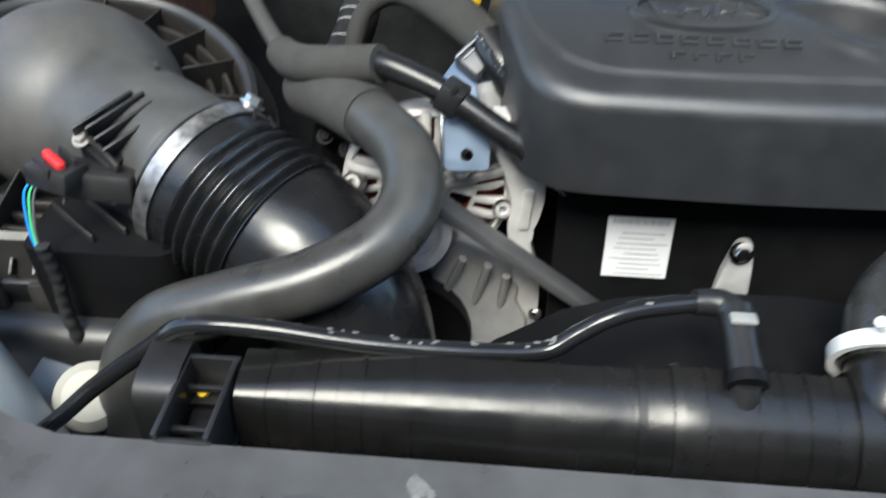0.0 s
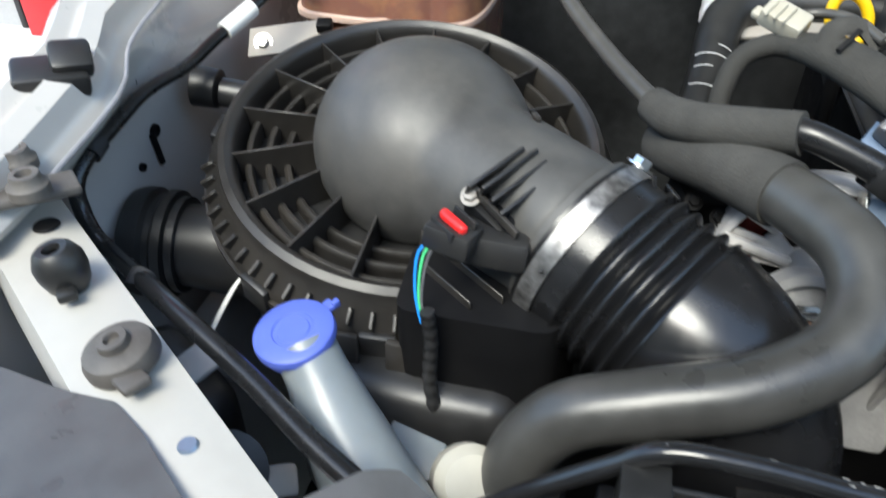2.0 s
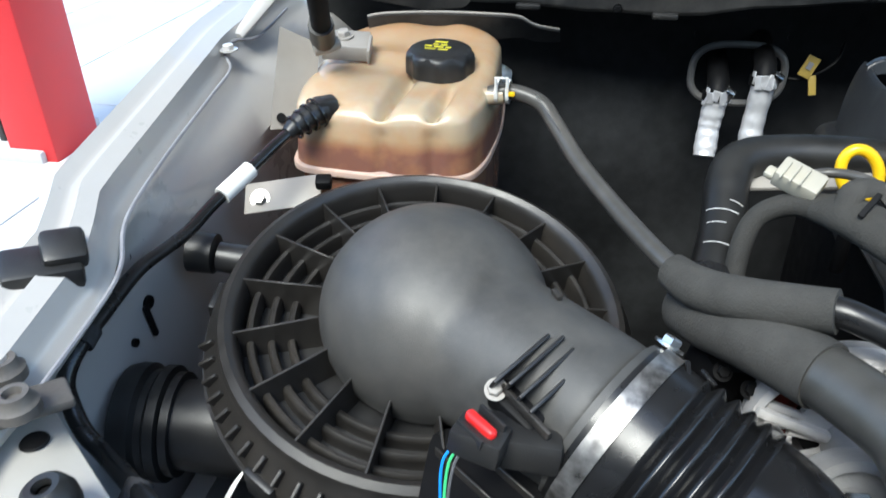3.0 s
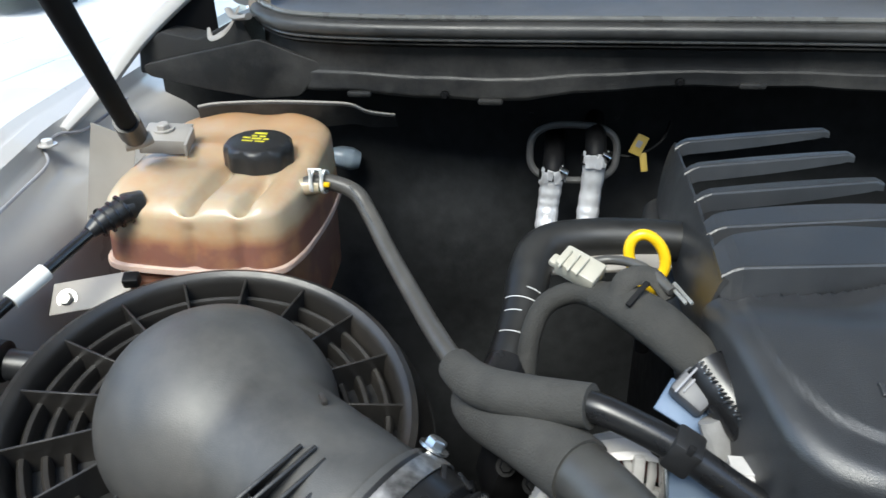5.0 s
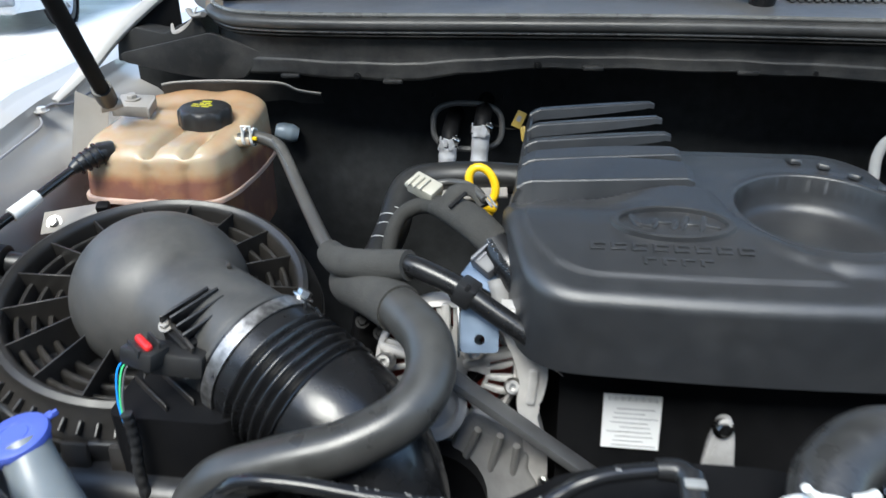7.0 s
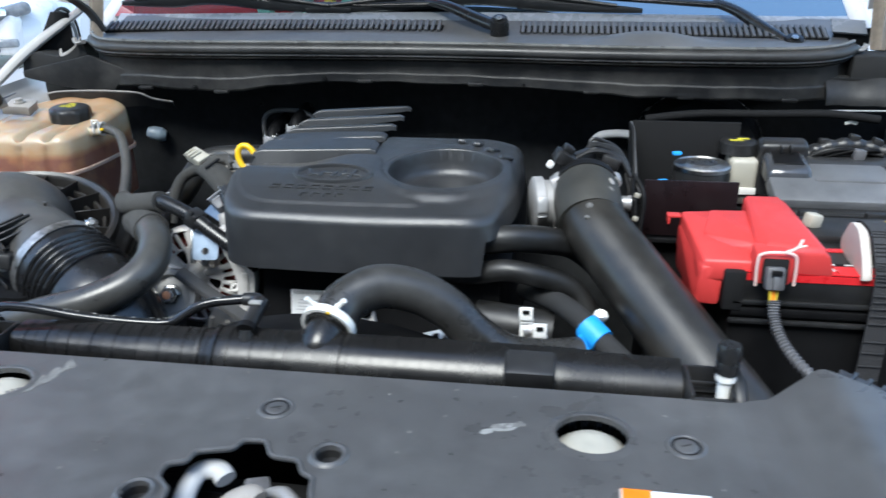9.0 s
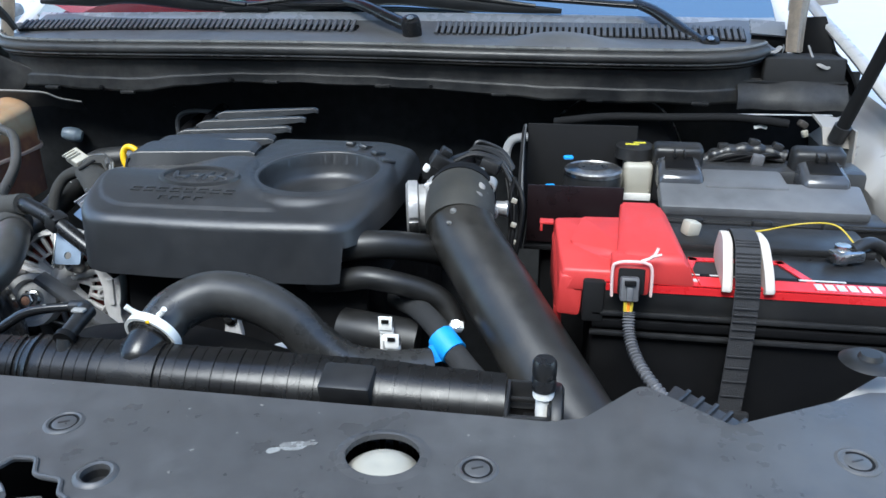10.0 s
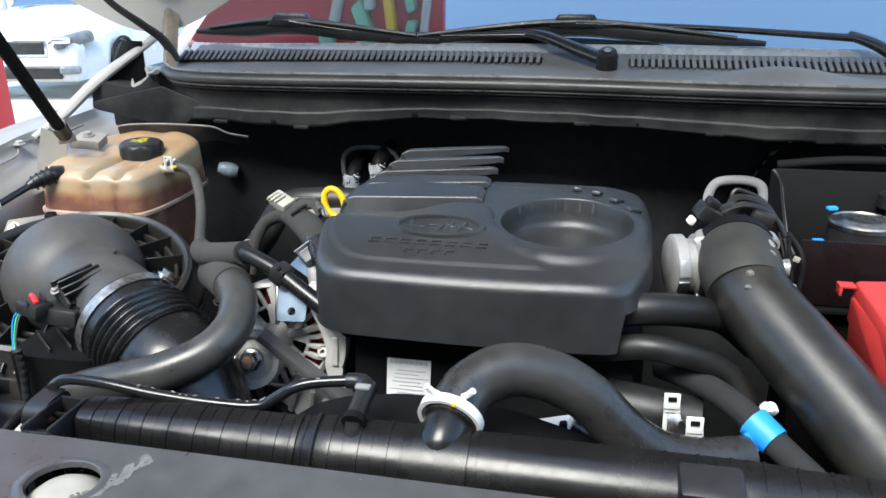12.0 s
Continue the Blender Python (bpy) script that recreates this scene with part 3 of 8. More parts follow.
def wing_details():
    """Seam sealer, holes and plugs on the coolant-side apron."""
    for n, (y, z, r) in enumerate(((0.513, 1.004, 0.0055), (0.4866, 0.985, 0.0035), (0.4727, 0.960, 0.005), (0.5024, 1.051, 0.0032))):
        plug = lathe([(0, -0.002), (r, -0.002), (r, 0.0035), (r * 0.7, 0.0035), (r * 0.6, 0.0015), (0, 0.0015)], aim((-0.5525, y, z), (-0.40, y, z)), 14)
        part("plug", plug, "dark", wing_left, "dark hole")
    part("slot", box((-0.549, 0.508, 0.990), (0.004, 0.0045, 0.030), rot=(8, 0, 0), bevel=0.001), "dark", wing_left)
    part("seam", tube([(-0.507, 0.345, 1.063), (-0.512, 0.42, 1.072), (-0.516, 0.452, 1.080), (-0.540, 0.500, 1.086), (-0.556, 0.58, 1.093), (-0.574, 0.70, 1.101), (-0.583, 0.760, 1.106), (-0.600, 0.785, 1.114), (-0.602, 0.815, 1.118), (-0.592, 0.850, 1.113), (-0.600, 0.95, 1.117)], 0.0016, 6), "ink", wing_left, "dark sealer line")
    for y, z in ((0.40, 1.083), (0.60, 1.112), (0.78, 1.124)):
        bolt("fastener", (-0.592, y, z - 0.006), (-0.592, y, z + 0.02), 0.006, wing_left, "paint", label="painted bolt")
    part("rear_edge", tube([(-0.480, 1.08, 1.285), (-0.506, 1.03, 1.250), (-0.544, 0.990, 1.216), (-0.575, 0.945, 1.181), (-0.592, 0.890, 1.145), (-0.604, 0.825, 1.118)], [0.010, 0.010, 0.012, 0.013, 0.012, 0.007], 12, 8, squash=0.7), "paint", wing_left, "folded white wing edge")
    part("rear_edge", tube([(0.955, 1.08, 1.285), (0.975, 1.03, 1.252), (1.010, 0.955, 1.204), (1.035, 0.900, 1.165), (1.058, 0.840, 1.132), (1.070, 0.80, 1.122)], [0.010, 0.010, 0.012, 0.013, 0.012, 0.008], 12, 8, squash=0.7), "paint", wing_right, "folded white wing edge")


wing_details()


def support_arm(side):
    """White painted side arm of the radiator support."""
    xs = lambda x: x if side < 0 else 0.42 - x
    t = thing("support_arm", (xs(-0.43), 0.28, 1.0), "white painted radiator support arm with dark fastenings", "body panel", kind="structure")
    a, b = (Vector((-0.570, 0.374, 1.042)), Vector((-0.280, 0.162, 1.027))) if side < 0 else (Vector((1.005, 0.415, 1.028)), Vector((0.730, 0.186, 1.000)))
    d = (b - a).normalized()
    w = Vector((-d.y, d.x, 0)) * 0.027

    def fn(u, v):
        p = a.lerp(b, v)
        k = (u - 0.5) * 2
        drop = 0.0 if abs(k) < 0.78 else -0.06 * ((abs(k) - 0.78) / 0.22) ** 0.7
        return p + w * min(max(k / 0.82, -1), 1) + Vector((0, 0, drop + 0.003 * math.cos(k * 2)))
    part("arm", sheet(fn, 22, 16, 0.002), "armpaint", t)
    return t


arm_left = support_arm(-1)
arm_right = support_arm(1)


def firewall():
    def fn(u, v):
        x = -0.60 + 1.65 * u
        z = 0.45 + 0.72 * v
        y = 1.045 + 0.012 * math.sin(x * 21) * math.sin(z * 19) - 0.02 * math.exp(-((x + 0.25) / 0.15) ** 2)
        return (x, y, z)
    alone("firewall", sheet(fn, 60, 26, 0.004), "mat", "black quilted heat mat on the firewall", "firewall", kind="structure")
    bm = box((0.22, 0.55, 0.42), (1.7, 1.2, 0.02), bevel=0)
    alone("undertray", bm, "black", "black undertray under the engine bay", "undertray", kind="structure")
    alone("front_bulkhead", box((0.22, 0.12, 0.70), (1.30, 0.02, 0.52), bevel=0.004), "black", "black front bulkhead behind the bumper", "bulkhead", kind="structure")
    for s, x in ((-1, -0.53), (1, 0.97)):
        alone("bay_side", box((x, 0.65, 0.62), (0.02, 0.8, 0.42), bevel=0), "primer", "pale grey lower apron of the engine bay", "apron", kind="structure")


firewall()
SEAL = [(-0.433, 0.966, 1.222), (-0.412, 0.938, 1.219), (-0.370, 0.916, 1.215), (-0.25, 0.905, 1.214), (0.0, 0.902, 1.2155), (0.22, 0.900, 1.216),
        (0.50, 0.895, 1.213), (0.72, 0.897, 1.212), (0.80, 0.904, 1.213), (0.845, 0.918, 1.216), (0.872, 0.940, 1.220)]
COWL_EDGE = ([-0.45, -0.32, -0.16, -0.06, 0.0, 0.10, 0.28, 0.41, 0.54, 0.66, 0.90], [1.140, 1.138, 1.132, 1.146, 1.152, 1.155, 1.152, 1.147, 1.138, 1.136, 1.134])


def cowl():
    t = thing("cowl", (0.2, 1.0, 1.15), "grey black plastic windscreen cowl with slotted grille and rubber seal", "cowl", kind="structure")
    line = curve_points(SEAL, 6)

    def front(u, v):
        p = line[min(int(u * (len(line) - 1)), len(line) - 1)]
        edge = float(np.interp(p.x, *COWL_EDGE)) + 0.0012 * math.sin(p.x * 55)
        prof = [(0.012, 0.002), (0.006, -0.008), (0.003, -0.018), (-0.001, -0.0205), (0.004, -0.0225), (0.012, -0.026), (0.0135, -0.046), (0.0130, -0.0500), (0.0115, -0.0520), (0.0115, -0.060), (0.0110, -0.0665), (0.0130, -0.0690)]
        i = v * (len(prof) - 1)
        k = min(int(i), len(prof) - 2)
        dy, dz = (prof[k][j] * (1 - i + k) + prof[k + 1][j] * (i - k) for j in (0, 1))
        if dz < -0.026:
            dz = -0.026 + (dz + 0.026) * (p.z - edge - 0.026) / 0.043
        return (p.x, p.y + dy, p.z + dz)
    # front face takes a far darker colour than the cowl top
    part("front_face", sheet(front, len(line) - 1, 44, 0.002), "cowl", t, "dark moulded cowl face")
    part("seal_bead", tube([(x, y + 0.002, z - 0.006) for x, y, z in SEAL], 0.0100, 14, 6, squash=0.9), "seal", t, "black rubber seal bead")
    # crest and lip are coloured pale to give the seal its highlight lines
    part("seal_crest", tube([(x, y + 0.004, z + 0.0055) for x, y, z in SEAL], 0.0030, 8, 6), "seal_highlight", t, "pale line painted as the seal crest's highlight")
    part("seal_lip", tube([(x, y - 0.001, z - 0.0150) for x, y, z in SEAL], 0.0020, 8, 6), "seal_highlight", t)

    def upper(u, v):
        x = -0.452 + 1.346 * u
        edge = 0.905 + 0.05 * (abs(x - 0.22) / 0.68) ** 6
        y = edge + (1.13 - edge) * v
        z = 1.215 - 0.013 * v + 0.038 * v * v + 0.010 * (1 - ((x - 0.2) / 0.7) ** 2) * v
        hump = math.exp(-(((x - 0.56) / 0.10) ** 2)) * math.exp(-(((y - 0.955) / 0.035) ** 2)) * 0.022
        return (x, y, z + hump)
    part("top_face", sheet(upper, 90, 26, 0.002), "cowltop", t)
    def trim_strip(u, v):
        x = -0.490 + 1.425 * u
        k = (x - 0.2225) / 0.72
        bow = 0.018 * k * k + 0.05 * abs(k) ** 9
        return (x, 1.086 + 0.024 * v + bow, 1.230 - 0.010 * k * k + 0.022 * v + 0.004 * math.sin(v * 3.1))
    part("glass_trim", sheet(trim_strip, 60, 5, 0.003), "trim", t, "smooth grey trim strip under the glass")
    # slotted grille: bars between two rails
    for x0, x1, y0, y1 in ((-0.45, 0.10, 1.035, 1.062), (0.09, 0.205, 1.030, 1.060), (0.345, 0.86, 1.020, 1.055)):
        n = int((x1 - x0) / 0.0105)
        for k in range(n):
            x = x0 + (k + 0.5) * (x1 - x0) / n
            v = ((y0 + y1) / 2 - 0.905) / 0.225
            z = 1.215 - 0.013 * v + 0.038 * v * v + 0.010 * (1 - ((x - 0.2) / 0.7) ** 2) * v
            part("grille_bar", box((x, (y0 + y1) / 2, z + 0.0078), (0.0062, y1 - y0 + 0.004, 0.004), rot=(24, 0, 0), bevel=0.0008, seg=1), "cowltop", t)
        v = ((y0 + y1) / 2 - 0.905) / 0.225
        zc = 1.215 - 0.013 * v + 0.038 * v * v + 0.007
        # black slab puts the shade between the bars into colour
        part("grille_gap_shade", box(((x0 + x1) / 2, (y0 + y1) / 2, zc - 0.0025), (x1 - x0, y1 - y0, 0.006), rot=(24, 0, 0), bevel=0.0), "black", t)
    # tabs along the lower edge
    for x in (-0.31, -0.17, 0.09, 0.28, 0.47, 0.62, 0.78):
        part("clip_tab", box((x, 0.910, float(np.interp(x, *COWL_EDGE)) + 0.002), (0.026, 0.008, 0.006), bevel=0.002), "cowl", t)
    for x in (-0.218, 0.02, 0.36):
        bolt("fastener", (x, 0.911, float(np.interp(x, *COWL_EDGE)) + 0.006), (x, 0.885, float(np.interp(x, *COWL_EDGE)) + 0.006), 0.0035, t, "dark", label="black fastener")
    # both ends: a sloped shield, a boxed end cap and an upright screen by the hinge
    for s in (-1, 1):
        fx = (lambda x: x) if s > 0 else (lambda x: 0.432 - x)
        if s < 0:
            cap = [(-0.576, 1.174), (-0.580, 1.146), (-0.498, 1.137), (-0.445, 1.124), (-0.440, 1.186), (-0.450, 1.211), (-0.504, 1.185), (-0.547, 1.193)]
            part("end_cap", prism(rounded(cap, 0.003, 2), -0.022, 0.022, 0.002, Matrix.Translation((0, 0.977, 0)) @ pose(0, 0, 0, 90, 0, 0)), "foam", t, "jagged dull black end cap")
            apron = [(-0.560, 1.162), (-0.556, 1.150), (-0.520, 1.143), (-0.484, 1.1355), (-0.426, 1.127), (-0.381, 1.131), (-0.352, 1.166), (-0.422, 1.192)]
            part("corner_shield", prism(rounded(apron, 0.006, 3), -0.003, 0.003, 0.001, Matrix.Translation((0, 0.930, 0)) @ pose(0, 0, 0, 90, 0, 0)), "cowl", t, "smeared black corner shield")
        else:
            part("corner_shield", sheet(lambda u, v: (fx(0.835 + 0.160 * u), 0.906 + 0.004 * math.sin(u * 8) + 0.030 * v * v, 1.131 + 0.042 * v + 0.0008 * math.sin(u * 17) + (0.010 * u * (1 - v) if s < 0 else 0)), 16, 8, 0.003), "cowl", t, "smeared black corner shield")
            part("shield_lip", sheet(lambda u, v: (fx(0.835 + 0.160 * u), 0.930 + 0.045 * v, 1.171 - 0.006 * v), 8, 3, 0.003), "plastic", t)
            part("end_cap", box((fx(0.931), 0.962, 1.186 if s > 0 else 1.181), (0.118, 0.064, 0.038), rot=(0, 0 if s > 0 else -5, 0), bevel=0.004), "foam", t, "dull black foam end cap")
        if s > 0:
            part("end_cap_slope", sheet(lambda u, v: (fx(0.985 + 0.035 * u), 0.930 + 0.06 * v, 1.203 - 0.035 * u - 0.030 * u * u + 0.01 * v), 6, 4, 0.004), "dark", t)
        part("screen", sheet(lambda u, v: (fx(0.938 + (0.036 + 0.034 * (1 - v)) * u), 1.020 - 0.045 * (1 - v) * u, 1.165 + 0.092 * v), 8, 8, 0.004), "dark", t, "black upright screen")
        part("seal_end", tube([(fx(0.866), 0.938, 1.214), (fx(0.885), 0.946, 1.211), (fx(0.898), 0.962, 1.217)], [0.006, 0.004, 0.0045], 10, 5, squash=0.6), "beige", t, "scuffed pale seal end")
    part("side_trim", sheet(lambda u, v: (0.868 + 0.055 * u, 1.055 - 0.02 * v, 1.250 - 0.020 * v - 0.004 * u), 6, 4, 0.004), "trim", t)
    # dark sheet added behind the hinge to darken a bright gap
    part("hinge_gap_filler", box((0.902, 1.046, 1.205), (0.060, 0.006, 0.060), bevel=0.002), "dark", t, "dark sheet added to darken the gap behind the hinge")


cowl()


def windscreen():
    def fn(u, v):
        x = -0.508 + 1.450 * u
        k = (x - 0.195) / 0.82
        y = 1.105 + 0.10 * k * k + 0.90 * v
        z = 1.245 - 0.012 * k * k + 0.52 * v
        return (x, y, z)
    t = alone("windscreen", sheet(fn, 30, 12, 0.005), "glass", "dark reflecting windscreen glass above the cowl", "windscreen", kind="structure")
    alone("dashboard", box((0.2, 1.75, 1.05), (1.35, 0.6, 0.25), bevel=0.06, seg=3), "plastic", "dark dashboard behind the windscreen", "dashboard", kind="structure")
    for s in (-1, 1):
        x = -0.528 if s < 0 else 0.965
        alone("pillar", tube([(x, 1.16, 1.205), (x - s * 0.03, 1.7, 1.525), (x - s * 0.08, 2.1, 1.77)], 0.022, 12, 6), "paint", "white painted windscreen pillar", "pillar", kind="structure")


windscreen()


def wiper(pivot, elbow, joint, blade, sag):
    t = thing("wiper", pivot, "black windscreen wiper arm and blade resting on the glass", "wiper", group="windscreen wipers")
    p, e, j = Vector(pivot), Vector(elbow), Vector(joint)
    part("pivot_cap", lathe([(0, 0.014), (0.006, 0.014), (0.0075, 0.018), (0.014, 0.017), (0.017, 0.008), (0.017, -0.014), (0, -0.014)], aim(p, p + Vector((0, -0.55, 1))), 26), "shiny", t)
    bolt("nut", p + Vector((0, -0.005, 0.012)), p + Vector((0, -0.02, 0.04)), 0.0065, t, "steel", False, "bare nut")
    part("arm", tube([p, p.lerp(e, 0.30) + Vector((0, 0, 0.002)), p.lerp(e, 0.70) + Vector((0, 0, 0.006)), e], [0.0145, 0.0140, 0.0120, 0.0105], 12, 8, squash=0.75), "shiny", t)
    part("rod", tube([e.lerp(p, 0.06), e.lerp(j, 0.55) + Vector((0, 0, -sag)), j + Vector((0, -0.006, -0.004))], [0.0095, 0.0070, 0.0060], 10, 6, squash=0.7), "gloss", t, "slim polished arm rod")
    a, b = Vector(blade[0]), Vector(blade[1])
    part("blade", tube([a, a.lerp(j, 0.55) + Vector((0, 0.004, -0.010)), j + Vector((0, 0.004, -0.014)), j.lerp(b, 0.45) + Vector((0, 0.004, -0.010)), b], [0.003, 0.0085, 0.0095, 0.0085, 0.003], 8, 8, squash=1.4), "plastic", t)
    part("spine", tube([a.lerp(j, 0.15) + Vector((0, -0.003, 0.004)), j + Vector((0, -0.004, -0.002)), j.lerp(b, 0.85) + Vector((0, -0.003, 0.004))], [0.003, 0.006, 0.003], 8, 8), "plastic", t)
    part("joint", hull([j + Vector((sx * w, sy, z)) for sx in (-1, 1) for w, sy, z in ((0.046, -0.010, -0.012), (0.046, 0.010, -0.012), (0.030, -0.008, 0.010), (0.030, 0.008, 0.010))], 0.003), "shiny", t)


wiper((0.310, 1.011, 1.236), (0.166, 1.115, 1.2700), (-0.263, 1.125, 1.2900), ((-0.455, 1.125, 1.2660), (0.02, 1.106, 1.2550)), 0.016)
wiper((0.801, 1.013, 1.207), (0.687, 1.115, 1.2700), (0.2545, 1.125, 1.2900), ((-0.069, 1.108, 1.2550), (0.561, 1.106, 1.2560)), 0.001)


def bonnet():
    """The raised bonnet above the bay, its gas struts and hinges."""
    t = thing("bonnet", (0.21, 1.12, 1.25), "raised white bonnet with pressed inner frame", "bonnet", kind="structure")
    a = radians(46)

    def fn(u, v):
        x = -0.66 + 1.71 * u
        k = (x - 0.1925) / 0.86
        s = 1.12 * v
        curl = 0.055 * math.exp(-v * 14)
        y = 1.02 + 0.10 * (1 - k * k) - s * math.cos(a) - curl * 0.3
        corner = math.exp(-((x + 0.485) / 0.177) ** 2) + 0.6 * math.exp(-((x - 0.87) / 0.15) ** 2)
        z = 1.400 + s * math.sin(a) + 0.02 * math.sin(v * 3.0) - 0.125 * corner * math.exp(-v * 9)
        return (x, y, z)
    part("inner_panel", sheet(fn, 60, 24, 0.012), "bonnet_white", t)
    for k in (0.12, 0.88):
        p = [Vector(fn(k + (0.5 - k) * 0.25 * v, v)) + Vector((0, -0.02, -0.012)) for v in (0.05, 0.3, 0.6, 0.95)]
        part("stiffener", tube(p, 0.022, 8, 6, squash=0.5), "primer", t)
    for side in (-1, 1):
        base, top = ((-0.474, 0.735, 1.150), (-0.389, 0.50, 1.37)) if side < 0 else ((0.948, 0.795, 1.118), (0.985, 0.70, 1.36))
        g = thing("gas_strut", base, "black bonnet gas strut with ball end", "gas strut", group="bonnet struts")
        d = Vector(top) - Vector(base)
        part("tube", tube([Vector(base) + d * 0.06, Vector(base) + d * 1.55], 0.0088, 14, 4), "black", g)
        part("ball_socket", tube([Vector(base) - d * 0.02, Vector(base) + d * 0.07], 0.0115, 12, 3), "plastic", g)
        bolt("ball_stud", Vector(base), Vector(base) + Vector((-side * 0.03, 0, 0)), 0.006, g, "steel", False)
        hx = -0.455 if side < 0 else 0.930
        fx = (lambda x: x) if side > 0 else (lambda x: 0.486 - x)
        h = part("hinge", sheet(lambda u, v: (fx(0.916 + 0.010 * v * v + (0.020 + 0.008 * v) * u), 0.985 + 0.055 * v + 0.006 * math.cos(u * 6.3), 1.206 + 0.120 * v), 8, 10, 0.005), "stained", t, "cream painted hinge arm with brown stains")
        part("hinge_flange", sheet(lambda u, v: (fx(0.937 + 0.018 * v * v), 0.985 + 0.055 * v + 0.016 * u, 1.200 + 0.120 * v), 3, 8, 0.003), "stained", h)
        if side > 0:
            part("hinge_plate", sheet(lambda u, v: (0.930 + 0.075 * u, 1.075 + 0.01 * v, 1.262 + 0.012 * u + 0.07 * v), 6, 5, 0.004), "beige", h, "cream bonnet flange")
        else:
            part("seam_strip", tube([(-0.430, 1.000, 1.225), (-0.446, 0.990, 1.262), (-0.470, 0.965, 1.292), (-0.505, 0.945, 1.325), (-0.53, 0.92, 1.37)], [0.010, 0.009, 0.008, 0.007, 0.007], 8, 6, squash=0.6), "rubber", h, "black seam strip")
        part("hook", tube([(fx(0.940), 0.965, 1.220), (fx(0.943), 0.945, 1.205), (fx(0.950), 0.930, 1.196), (fx(0.962), 0.930, 1.192), (fx(0.966), 0.936, 1.202)], [0.0015, 0.002, 0.0045, 0.0035, 0.0015], 8, 6, squash=0.4), "beige", h, "pale bent clip")
        part("foot", box((hx, 1.04, 1.145), (0.045, 0.10, 0.012), rot=(0, 0, side * 6), bevel=0.003), "beige", h)
        bolt("pivot", (hx - side * 0.012, 1.055, 1.205), (hx - side * 0.05, 1.03, 1.205), 0.010, h, "primer")


bonnet()


# ---- front panel over the radiator ----
PANEL_Z = 1.020


def loop_circle(cx, cy, rx, ry=None, n=28):
    ry = ry or rx
    return [(cx + rx * math.cos(2 * math.pi * k / n), cy + ry * math.sin(2 * math.pi * k / n)) for k in range(n)]


def plate_with_holes(outer, holes, z, thick):
    """A flat plate with openings right through it."""
    bm = bmesh.new()
    loops = []
    for pts in (outer, *holes):
        vs = [bm.verts.new((p[0], p[1], z)) for p in pts]
        es = [bm.edges.new((vs[i], vs[(i + 1) % len(vs)])) for i in range(len(vs))]
        loops.append(vs)
    bmesh.ops.triangle_fill(bm, use_beauty=True, use_dissolve=False, edges=list(bm.edges))
    low = bmesh.ops.duplicate(bm, geom=list(bm.faces))
    low_v = [g for g in low["geom"] if isinstance(g, bmesh.types.BMVert)]
    bmesh.ops.translate(bm, verts=low_v, vec=(0, 0, -thick))
    vmap = low["vert_map"]
    for vs in loops:
        for i in range(len(vs)):
            a, b = vs[i], vs[(i + 1) % len(vs)]
            bm.faces.new((a, b, vmap[b], vmap[a]))
    return bm


LATCH = rounded([(0.153, 0.005), (0.151, 0.040), (0.137, 0.052), (0.136, 0.067), (0.150, 0.0715), (0.151, 0.084), (0.179, 0.091), (0.182, 0.102), (0.201, 0.1035), (0.211, 0.086), (0.234, 0.084), (0.241, 0.069), (0.250, 0.067), (0.253, 0.050), (0.258, 0.040), (0.245, 0.005)], 0.0045, 3)


HOLE2 = (0.129, 0.035)


